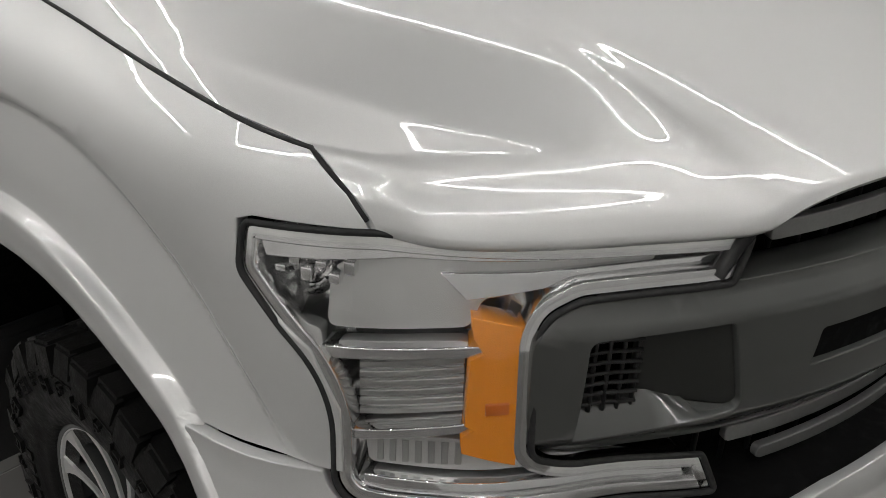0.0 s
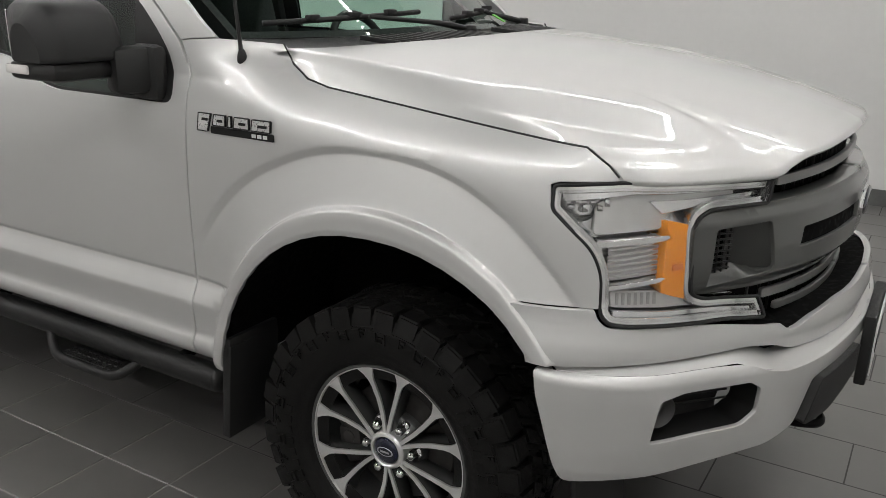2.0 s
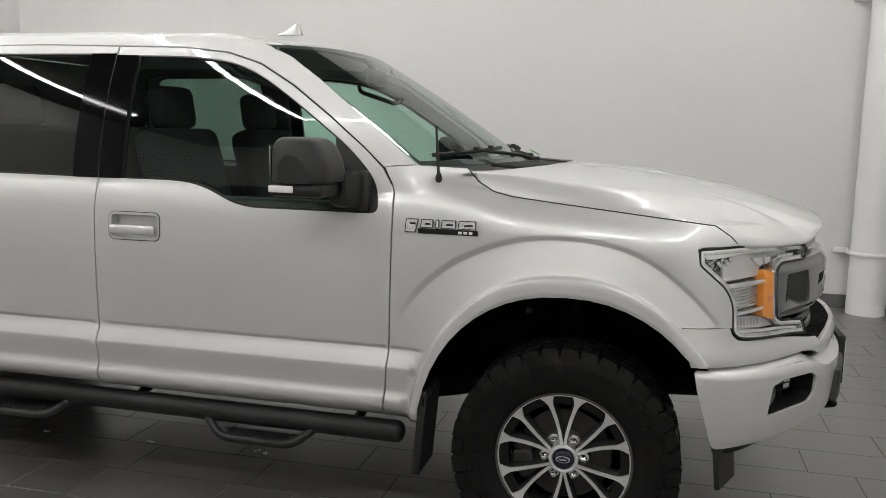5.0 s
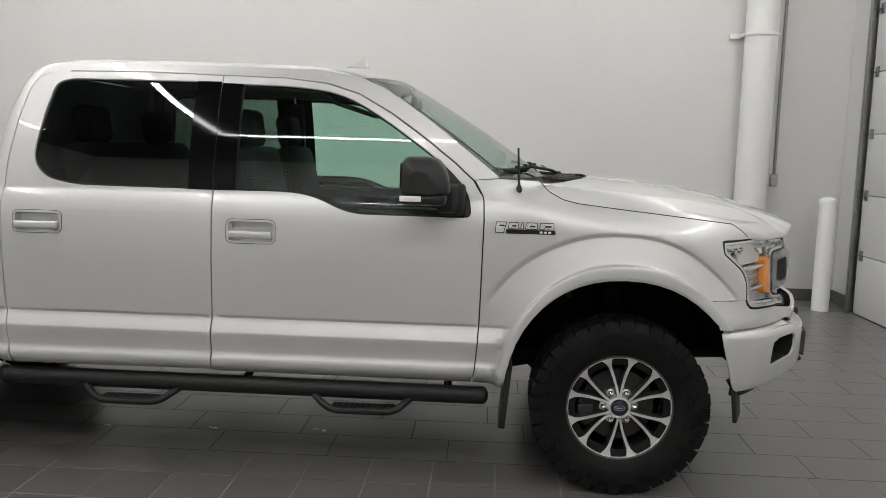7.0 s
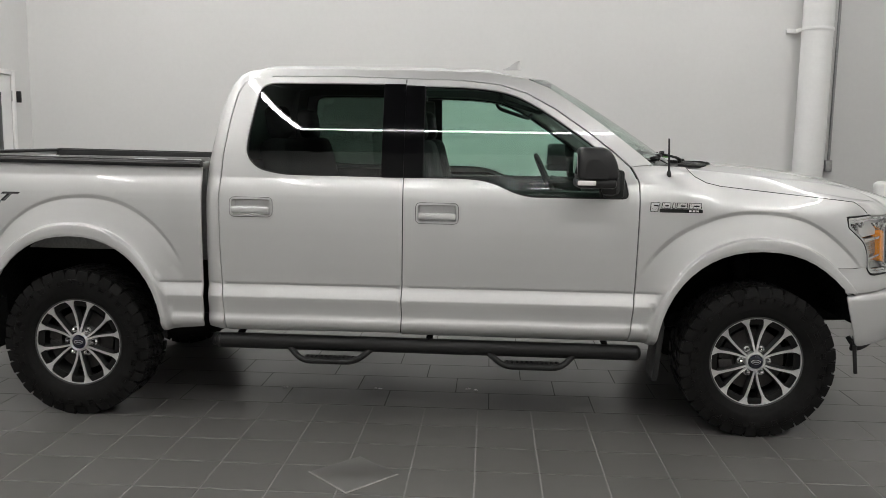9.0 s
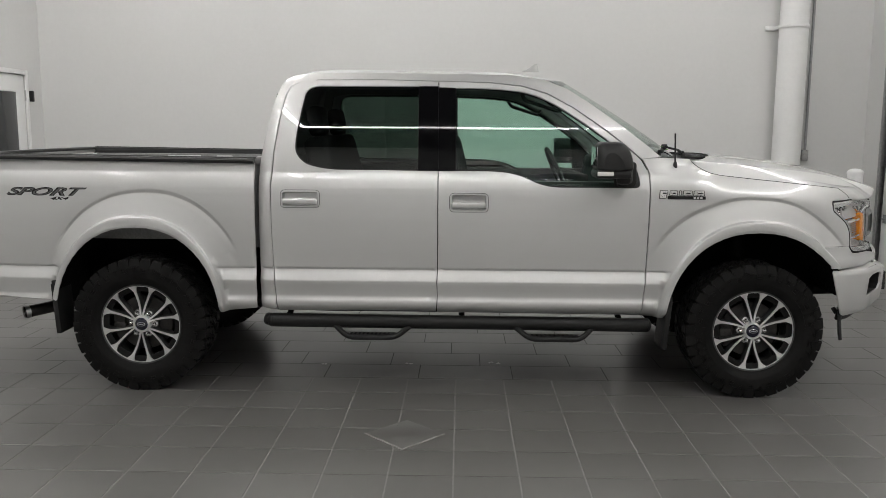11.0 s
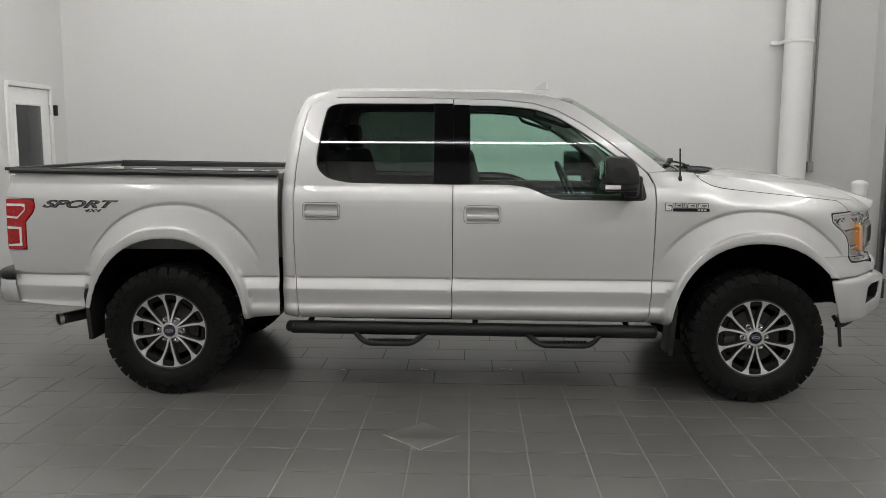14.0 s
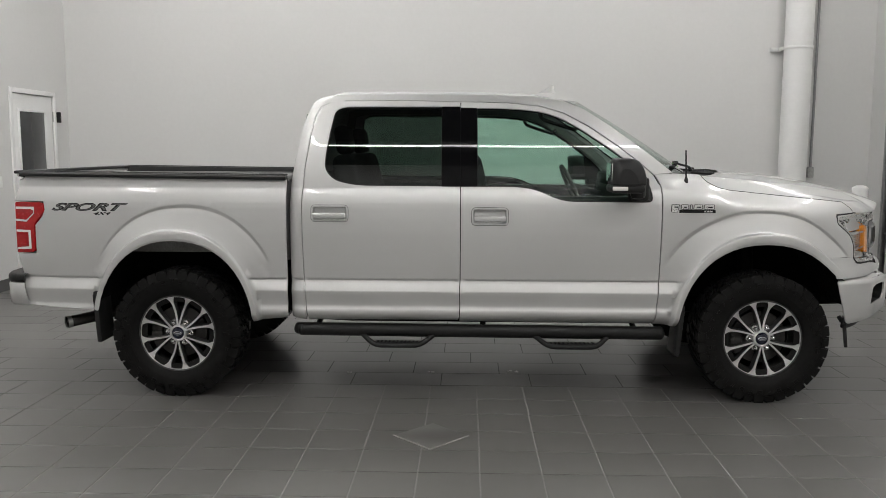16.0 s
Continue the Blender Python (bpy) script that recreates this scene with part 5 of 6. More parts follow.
for k, par in enumerate(bumpers):
    s = 1 if k == 0 else -1
    loop = dense(shrink(fog, -0.001), 0.02)
    rows = [[BUMP.at(u, z, o) for u, z in loop + loop[:1]] for o in (-0.004, -0.10)]
    part("fog_recess", loft([[Vector((p.x, p.y * s, p.z)) for p in r] for r in rows]), BLACK_PLASTIC, par)
    bm = loft([[Vector((p.x, p.y * s, p.z)) for p in (BUMP.at(MU(2.50) + 0.26 * j / 4, z, -0.098) for j in range(5))] for z in (0.61, 0.76)])
    for j in range(3):
        a, b = BUMP.at(MU(2.56), 0.665 + j * 0.022, -0.09), BUMP.at(MU(2.68), 0.665 + j * 0.022, -0.08)
        tube([(a.x, a.y * s, a.z), (b.x, b.y * s, b.z)], 0.003, 6, bm)
    part("fog_back", bm, BLACK_PLASTIC, par)
    c, nrm = BUMP.at(MU(2.535), 0.69, -0.075), BUMP.normal(MU(2.56), 0.69)
    b = lathe([(0.0005, 0.0), (0.02, -0.002), (0.036, -0.008), (0.040, -0.016), (0.040, -0.05)], 24)
    b.transform(Matrix.Translation(c) @ nrm.to_track_quat("-Y", "Z").to_matrix().to_4x4())
    for v in b.verts:
        v.co.y *= s
    part("fog_lamp", b, LAMP_GREY, par, "round clear fog lamp")
    # dark plastic end piece beside the plate
    cap = round_loop([(MU(2.772), 0.598), (MU(2.790), 0.706), (MU(2.845), 0.712), (MU(2.845), 0.640), (MU(2.81), 0.60)], [0.012, 0.012, 0.01, 0.02, 0.02])
    ob = panel("bumper_pad", BUMP, cap, BLACK_POWDER, par, out=0.018, lip=0.04, step=0.02, rows=0.015, both=False, label="dark grey plastic bumper pad")[0]
    if s < 0:
        mirrored(ob)
        bpy.data.objects.remove(ob)
bm = loft([[BUMP.at(MU(2.76) + (ME - MU(2.76)) * j / 6, z, -0.05) for j in range(7)] for z in (0.58, 0.65, 0.75)])
bm2 = loft([[(p := BUMP.at(MU(2.76) + (ME - MU(2.76)) * j / 6, z, -0.05)) and Vector((p.x, -p.y, p.z)) for j in range(7)] for z in (0.58, 0.65, 0.75)])
part("lower_intake", joined(bm, bm2), BLACK_PLASTIC, bumpers[0], "black lower intake")
plate = part("plate_holder", box((0.03, 0.34, 0.20), (2.876, 0, 0.665), 0.006), BLACK_PLASTIC, bumpers[0], "black plate holder")
part("number_plate", box((0.004, 0.305, 0.152), (2.894, 0, 0.667), 0.002), WHITE_PAINT, plate, "white plate with dark bars")
part("plate_bars", box((0.002, 0.20, 0.05), (2.897, 0, 0.665)), DECAL_BLACK, plate)
# ledge between the bumper and the panel above it
for s in (1, -1):
    rows = []
    for x in [2.32 + 0.02 * k for k in range(27)] + [2.855]:
        a = BUMP.at(MU(x) if x < 2.85 else ME, float(np.interp(x, [2.66, 2.71, 2.74], [0.783, 0.762, 0.751])), -0.008)
        b = VAL.at(VU(x - 0.03) if x < 2.85 else VE, float(np.interp(x, [2.66, 2.69, 2.72], [0.80, 0.788, 0.765])), -0.03)
        rows.append([Vector((q.x, q.y * s, q.z)) for q in (a, a.lerp(b, 0.5) + Vector((0, 0, 0.002)), b)])
    bm = loft(rows)
    bmesh.ops.recalc_face_normals(bm, faces=bm.faces[:])
    part("bumper_ledge", bm, PAINT, bumpers[0 if s > 0 else 1])
# air dam and tow hooks
AIR = Skin([(2.30, -0.90), (2.38, -0.89), (2.46, -0.84), (2.54, -0.75), (2.62, -0.64), (2.69, -0.50), (2.74, -0.3), (2.76, 0.0), (2.76, 0.05)], 0.0, lambda u, z: -0.25 * (0.57 - z) ** 1.0)
AE = float(AIR.u[-13])
dam = round_loop([(0.05, 0.47), (0.05, 0.53), (AE, 0.595), (AE, 0.53), (AE - 0.3, 0.515), (0.35, 0.498), (0.12, 0.468)], [0.01, 0.01, 0, 0, 0.03, 0.03, 0.02])
panel("air_dam", AIR, dam, BLACK_PLASTIC, truck, lip=0.01, label="black plastic air dam")
for s in (-1, 1):
    pts = rounded([(2.62, s * 0.47, 0.570), (2.76, s * 0.47, 0.558), (2.815, s * 0.44, 0.556), (2.815, s * 0.39, 0.556), (2.76, s * 0.36, 0.558), (2.62, s * 0.36, 0.565)], 0.04)
    part("tow_hook", tube(pts, 0.011, 10), FRAME_BLACK, truck, "black steel tow hook")

# ---- cargo box ----
top = lambda x: BED_TOP + (-1.134 - x) * 0.0105
for s in (1, -1):
    bm = bmesh.new()
    xs = np.linspace(-1.136, -2.83, 24)
    sect = [(-0.925, -0.006), (-0.928, 0.012), (-0.915, 0.024), (-0.86, 0.026), (-0.83, 0.022), (-0.823, 0.0), (-0.823, -0.02)]
    rows = [[Vector((x, s * (y + (0.04 * ease(-2.6, -2.9, x))), top(x) + z)) for y, z in sect] for x in xs]
    loft(rows, bm)
    bm.faces.new([bm.verts.new(p) for p in rows[0]])
    bm.faces.new([bm.verts.new(p) for p in rows[-1][::-1]])
    bmesh.ops.recalc_face_normals(bm, faces=bm.faces[:])
    rail = part("bed_rail_cap", bm, BLACK_PLASTIC, truck, "black ribbed box rail cap", 30)
    for k in range(2):
        part("rail_rib", tube([Vector((x, s * (-0.89 + 0.04 * k + 0.04 * ease(-2.6, -2.9, x)), top(x) + 0.027)) for x in xs], 0.003, 5), BLACK_PLASTIC, rail)
    bm = box((1.66, 0.03, 0.47), (-1.975, s * -0.80, 1.15), 0.004)
    for i in range(7):
        box((0.10, 0.03, 0.40), (-1.30 - i * 0.22, s * -0.782, 1.13), 0.012, bm=bm)
    for x, w_in in ((-1.42, 0.20), (-1.78, 0.13), (-2.10, 0.26), (-2.62, 0.20)):
        plate_in = box((w_in, 0.012, 0.06), (x, s * -0.764, 1.342), 0.005)
        box((w_in - 0.05, 0.010, 0.028), (x, s * -0.757, 1.344), 0.004, bm=plate_in)
        part("pressed_plate", plate_in, PAINT, truck, "silver pressed plate inside the cargo box")
    part("bed_wall", bm, BEDLINER, truck, "grey sprayed inner box wall")
    for x in (-1.30, -1.62, -2.45):
        bm = box((0.07, 0.02, 0.05), (x, s * -0.775, 1.335), 0.006)
        box((0.035, 0.03, 0.02), (x, s * -0.765, 1.335), 0.004, bm=bm)
        part("cleat", bm, STEEL, truck, "steel tie-down cleat")
bm = box((1.70, 1.60, 0.03), (-1.98, 0, 0.93), 0.004)
for i in range(9):
    box((1.66, 0.06, 0.012), (-1.98, -0.64 + i * 0.16, 0.95), 0.004, bm=bm)
part("bed_floor", bm, BEDLINER, truck, "grey ribbed cargo floor")
bm = box((0.04, 1.66, 0.52), (-1.155, 0, 1.13), 0.006)
box((0.06, 1.76, 0.035), (-1.155, 0, 1.392), 0.01, bm=bm)
part("bed_front_wall", bm, BEDLINER, truck, "grey front wall of the cargo box")
bm = box((0.06, 1.62, 0.50), (-2.855, 0, 1.13), 0.02)
box((0.07, 1.62, 0.03), (-2.855, 0, 1.405), 0.01, bm=bm)
tailgate = part("tailgate", bm, PAINT, truck, "silver tailgate")
part("tailgate_cap", box((0.085, 1.66, 0.02), (-2.855, 0, 1.422), 0.006), BLACK_PLASTIC, tailgate)
part("tailgate_handle", box((0.02, 0.24, 0.07), (-2.888, 0, 1.30), 0.01), BLACK_PLASTIC, tailgate)

# tail lamps
lampt = round_loop([(-2.862, 1.236), (-2.678, 1.234), (-2.671, 1.19), (-2.688, 1.152), (-2.738, 1.097), (-2.741, 0.922), (-2.862, 0.915)], [0.01, 0.02, 0.02, 0.02, 0.02, 0.02, 0.01])
tails = panel("tail_lamp", BODY, lampt, RED_LENS, truck, out=0.006, lip=0.04, step=0.03, rows=0.02, label="red tail lamp with white c-shaped band")
white = [[(-2.858, 1.206), (-2.734, 1.206), (-2.734, 1.166), (-2.788, 1.114), (-2.858, 1.118), (-2.858, 1.130), (-2.792, 1.127), (-2.748, 1.171), (-2.748, 1.194), (-2.858, 1.194)],
         [(-2.858, 1.050), (-2.776, 1.047), (-2.776, 0.955), (-2.856, 0.948), (-2.856, 0.938), (-2.763, 0.942), (-2.763, 1.059), (-2.858, 1.062)]]
for w_ in white:
    for ob, par in zip(panel("light_band", BODY, w_, WHITE_LENS, truck, out=0.009, lip=0.004), tails):
        ob.parent = par
for rect in ([(-2.856, 1.132), (-2.786, 1.126), (-2.738, 1.170), (-2.738, 1.186), (-2.856, 1.186)], [(-2.852, 0.962), (-2.786, 0.966), (-2.786, 1.034), (-2.852, 1.038)]):
    for ob, par in zip(panel("lens_block", BODY, rect, RED_LENS, truck, out=0.011, lip=0.006), tails):
        ob.parent = par

# rear bumper
rows = []
plan = curve_through([(-2.815, -0.925), (-2.86, -0.92), (-2.91, -0.90), (-2.955, -0.85), (-2.98, -0.75), (-2.99, -0.5), (-2.995, 0.0), (-2.99, 0.5), (-2.98, 0.75), (-2.955, 0.85), (-2.91, 0.90), (-2.86, 0.92), (-2.815, 0.925)], 4)
for z, o, lead in ((0.575, -0.03, 0.03), (0.59, -0.006, 0.02), (0.65, 0.0, 0.01), (0.71, 0.002, 0.0), (0.722, -0.006, 0.0)):
    rows.append([Vector((x - o * 0.5 + (lead if abs(y) > 0.9 else 0), y * (1 + o * 0.6), z)) for x, y in plan])
bm = loft(rows)
bmesh.ops.recalc_face_normals(bm, faces=bm.faces[:])
bm.faces.ensure_lookup_table()
rear_bumper = part("rear_bumper", bm, PAINT, truck, "silver rear step bumper", 60)
bm = loft([[Vector((x, y * 0.985, 0.726)) for x, y in plan], [Vector((x - 0.004, y, 0.735)) for x, y in plan], [Vector((x - 0.002, y, 0.768)) for x, y in plan], [Vector((x + 0.008, y * 0.985, 0.780)) for x, y in plan], [Vector((x + 0.12, y * 0.9, 0.780)) for x, y in plan]])
part("step_pad", bm, BLACK_PLASTIC, rear_bumper, "black bumper step pad")
part("hitch", box((0.2, 0.07, 0.07), (-2.92, 0, 0.54), 0.006), FRAME_BLACK, truck, "black receiver hitch")

# tail pipe
bm = tube(rounded([(-1.3, -0.45, 0.52), (-1.9, -0.50, 0.60), (-2.3, -0.62, 0.50), (-2.42, -0.70, 0.478), (-2.58, -0.86, 0.458)], 0.1), 0.036, 18, caps=False)
tube([(-2.40, -0.685, 0.481), (-2.58, -0.86, 0.458)], 0.030, 18, bm, caps=False)
pipe = part("tail_pipe", bm, BRAKE, truck, "dark steel tail pipe turned out behind the wheel")
bm = tube([(-2.565, -0.845, 0.460), (-2.585, -0.865, 0.4574)], 0.0385, 18, caps=False)
part("pipe_rim", bm, STEEL, pipe)


# ---- wheels ----
def polar(r, a, y=0.0):
    return Vector((r * math.sin(a), y, r * math.cos(a)))


def block(bm, r0, r1, a0, a1, y0, y1, slant=0.0, y2=None):
    """A tread block between two radii, two angles and two widths."""
    y2 = y1 if y2 is None else y2
    vs = []
    for r in (r0, r1):
        for a, y in ((a0, y0), (a1, y0), (a1 + slant, y1 if r == r0 else y2), (a0 + slant, y1 if r == r0 else y2)):
            k = 0.5 * (1 if a in (a0, a0 + slant) else -1) * (0.012 if r == r1 else 0)
            vs.append(bm.verts.new(polar(r, a + k, y)))
    for f in ((0, 1, 2, 3), (7, 6, 5, 4), (0, 4, 5, 1), (1, 5, 6, 2), (2, 6, 7, 3), (3, 7, 4, 0)):
        bm.faces.new([vs[i] for i in f])


def wheel_meshes():
    kit = {}
    prof = [(0.20, 0.13), (0.243, 0.118), (0.262, 0.132), (0.30, 0.143), (0.335, 0.146), (0.366, 0.140), (0.384, 0.131), (0.393, 0.112), (0.392, 0.05), (0.392, 0.0), (0.392, -0.05), (0.393, -0.112), (0.384, -0.131),
            (0.366, -0.140), (0.352, -0.1445), (0.350, -0.1465), (0.335, -0.1475), (0.318, -0.1455), (0.30, -0.143), (0.282, -0.139), (0.280, -0.1375), (0.262, -0.132), (0.250, -0.126), (0.245, -0.118), (0.240, -0.112), (0.20, -0.10)]
    bm = lathe(prof, 96)
    bmesh.ops.recalc_face_normals(bm, faces=bm.faces[:])
    kit["tyre"] = (bm, RUBBER)
    bm = bmesh.new()
    N = 36
    step = 2 * math.pi / N
    for i in range(N):
        a = i * step
        long = i % 2 == 0
        # shoulder blocks on both sides, wrapping onto the sidewall
        for s in (-1, 1):
            block(bm, 0.378, 0.4075, a, a + step * (0.84 if long else 0.80), s * 0.074, s * (0.141 if long else 0.133), s * step * 0.10, s * (0.133 if long else 0.126))
            block(bm, 0.352 if long else 0.364, 0.4025, a + step * 0.10 * (s > 0), a + step * (0.84 if long else 0.80), s * 0.118, s * (0.1462 if long else 0.1440), 0, s * (0.140 if long else 0.133))
            block(bm, 0.374, 0.392, a + step * 0.80, a + step * 1.02, s * 0.080, s * 0.122)
            # middle blocks
            block(bm, 0.382, 0.4070, a + step * 0.25, a + step * 0.80, s * 0.016, s * 0.062, s * step * 0.40)
            block(bm, 0.382, 0.4040, a + step * 0.90, a + step * 1.06, s * 0.022, s * 0.066, s * step * 0.3)
        block(bm, 0.384, 0.4065, a, a + step * 0.46, -0.011, 0.011, step * 0.3)
        # raised figures on the outer sidewall
        if long:
            for p, q in ((0.05, 0.15), (0.50, 0.60)):
                block(bm, 0.322, 0.350, a + step * p, a + step * q, -0.138, -0.1530)
            block(bm, 0.322, 0.327, a + step * 0.05, a + step * 0.60, -0.138, -0.1532)
            block(bm, 0.337, 0.341, a + step * 0.15, a + step * 0.50, -0.138, -0.1528)
        else:
            block(bm, 0.330, 0.354, a + step * 0.22, a + step * 0.32, -0.136, -0.1525)
            block(bm, 0.348, 0.353, a + step * 0.32, a + step * 0.56, -0.136, -0.1523)
            block(bm, 0.338, 0.342, a + step * 0.32, a + step * 0.50, -0.136, -0.1523)
        block(bm, 0.3545, 0.3575, a, a + step * 0.94, -0.134, -0.1455)
    bmesh.ops.recalc_face_normals(bm, faces=bm.faces[:])
    kit["tread"] = (bm, RUBBER)
    # raised plain bars where the sidewall is lettered
    bm = bmesh.new()
    block(bm, 0.296, 0.318, 0, 0.07, -0.136, -0.1462)
    bmesh.ops.recalc_face_normals(bm, faces=bm.faces[:])
    kit["sidewall_bar"] = (bm, RUBBER)
    # barrel and pockets of the rim
    prof = [(0.247, -0.112), (0.2465, -0.118), (0.243, -0.1195), (0.237, -0.118), (0.232, -0.108), (0.226, -0.085), (0.222, 0.0), (0.220, 0.10), (0.240, 0.118)]
    bm = lathe(prof, 72)
    bmesh.ops.recalc_face_normals(bm, faces=bm.faces[:])
    for i in range(12):
        pair, s = i // 2, 1 if i % 2 else -1
        a0, a1 = math.radians(60 * pair + s * 4.6), math.radians(60 * pair + s * 15)
        rows = []
        for t in (0.0, 0.25, 0.5, 0.75, 0.9, 1.0):
            r = 0.055 + (0.236 - 0.055) * t
            a = a0 + (a1 - a0) * t ** 0.85
            w = 0.0068 + 0.0032 * t + 0.016 * (max(0, t - 0.70) / 0.30) ** 1.5
            c, tan = polar(r, a), polar(1, a + math.pi / 2)
            y = -0.1075 + 0.010 * math.sin(math.pi * t) - 0.004 * t
            rows.append([c + tan * -w + Vector((0, y + 0.003, 0)), c + tan * -w * 1.5 + Vector((0, y + 0.045, 0)), c + tan * w * 1.5 + Vector((0, y + 0.045, 0)), c + tan * w + Vector((0, y + 0.003, 0))])
        loft(rows, bm)
    lathe([(0.0005, -0.075), (0.085, -0.075), (0.092, -0.055), (0.092, -0.02)], 40, bm)
    kit["rim"] = (bm, RIM_DARK)
    # machined faces
    bm = bmesh.new()
    rows = []
    for t in (0.0, 0.15, 0.3, 0.5, 0.7, 0.8, 0.88, 0.95, 1.0):
        r = 0.046 + (0.239 - 0.046) * t
        a = math.radians(4.6) + math.radians(10.4) * t ** 0.85
        w = 0.0052 + 0.0026 * t + 0.026 * max(0, (t - 0.74) / 0.26) ** 1.9
        c, tan = polar(r, a), polar(1, a + math.pi / 2)
        y = -0.1105 + 0.010 * math.sin(math.pi * t) - 0.004 * t
        rows.append([c + tan * -w + Vector((0, y + 0.006, 0)), c + tan * -w * 0.93 + Vector((0, y, 0)), c + tan * w * 0.93 + Vector((0, y, 0)), c + tan * w + Vector((0, y + 0.006, 0))])
    loft(rows, bm)
    bmesh.ops.recalc_face_normals(bm, faces=bm.faces[:])
    kit["spoke"] = (bm, MACHINED)
    bm = lathe([(0.232, -0.110), (0.2335, -0.1165), (0.2425, -0.1185), (0.2435, -0.114)], 96)
    lathe([(0.039, -0.095), (0.040, -0.113), (0.043, -0.1158), (0.048, -0.1145), (0.053, -0.108), (0.055, -0.07)], 48, bm)
    bmesh.ops.recalc_face_normals(bm, faces=bm.faces[:])
    kit["rim_ring"] = (bm, MACHINED)
    kit["centre_cap"] = (lathe([(0.0005, -0.118), (0.02, -0.1175), (0.034, -0.1145), (0.038, -0.110), (0.039, -0.09)], 40), BLUE_ENAMEL)
    bm = lathe([(0.0205, -0.1183), (0.0235, -0.1185), (0.0255, -0.1178)], 32)
    for v in bm.verts:
        v.co.z *= 0.5
    box((0.028, 0.0014, 0.006), (0, -0.1183, 0), bm=bm)
    kit["cap_oval"] = (bm, CHROME)
    bm = rod((0, -0.105, 0), (0, -0.07, 0), 0.0135, 6, bevel=0.002)
    ball((0, -0.103, 0), 0.0115, (1, 0.8, 1), bm, 12, 8)
    rod((0, -0.078, 0), (0, -0.07, 0), 0.018, 16, bm)
    kit["lug_nut"] = (bm, CHROME)
    bm = lathe([(0.06, -0.045), (0.165, -0.045), (0.168, -0.042), (0.168, -0.018), (0.165, -0.015), (0.06, -0.015)], 56)
    bmesh.ops.recalc_face_normals(bm, faces=bm.faces[:])
    kit["brake_disc"] = (bm, BRAKE)
    # added dark disc that closes the rim's back and stops light showing through
    kit["brake_shield"] = (lathe([(0.0005, 0.03), (0.19, 0.03), (0.219, 0.05)], 40), LINER)
    bm = bmesh.new()
    for a in (-2.05, -1.72, -1.40):
        c = polar(0.15, a, -0.045)
        box((0.055, 0.06, 0.075), c, 0.012, (0, math.degrees(a), 0), bm)
        rod(c + Vector((0, -0.032, 0)), c + Vector((0, -0.02, 0)), 0.018, 14, bm)
    kit["brake_caliper"] = (bm, BRAKE)
    out = {}
    for name, (bm, mat) in kit.items():
        for e in bm.edges:
            if len(e.link_faces) == 2 and e.calc_face_angle(0) > radians(32):
                e.smooth = False
        me = bpy.data.meshes.new(name)
        bm.normal_update()
        bm.to_mesh(me)
        bm.free()
        me.shade_smooth()
        me.materials.append(mat)
        out[name] = me
    return out


KIT = wheel_meshes()
WHEEL_Z = 0.4075


def wheel(x, side, spin, y=0.815):
    hub = new("wheel")
    hub.parent = truck
    hub.matrix_basis = pose(x, -side * y, WHEEL_Z, 0, 0, 0 if side > 0 else 180)
    tagged(hub, "mud-terrain tyre on a machined twelve-spoke alloy rim")

    def add(name, turn=0.0, at=None, still=False):
        ob = new(name, KIT[name])
        ob.parent = hub
        m = Matrix.Rotation(0 if still else radians(spin), 4, "Y") @ Matrix.Rotation(turn, 4, "Y")
        ob.matrix_basis = m @ Matrix.Translation(at) if at is not None else m
        return ob

    for name in ("tyre", "tread", "rim", "rim_ring", "centre_cap"):
        add(name)
    for base, n in ((0.9, 6), (4.0, 9)):
        for j in range(n):
            add("sidewall_bar", base + j * 0.11)
    add("cap_oval", still=True)
    add("brake_disc")
    add("brake_shield")
    add("brake_caliper", still=True)
    for k in range(6):
        add("spoke", math.radians(60 * k))
        flip = add("spoke", math.radians(60 * k))
        flip.matrix_basis = flip.matrix_basis @ Matrix.Diagonal((-1, 1, 1, 1))
        add("lug_nut", math.radians(60 * k + 30), (0, 0, 0.0715))
    return hub


for x, spin in ((FX, -2.0), (RX, 4.0)):
    wheel(x, 1, spin)
    wheel(x, -1, spin + 20)

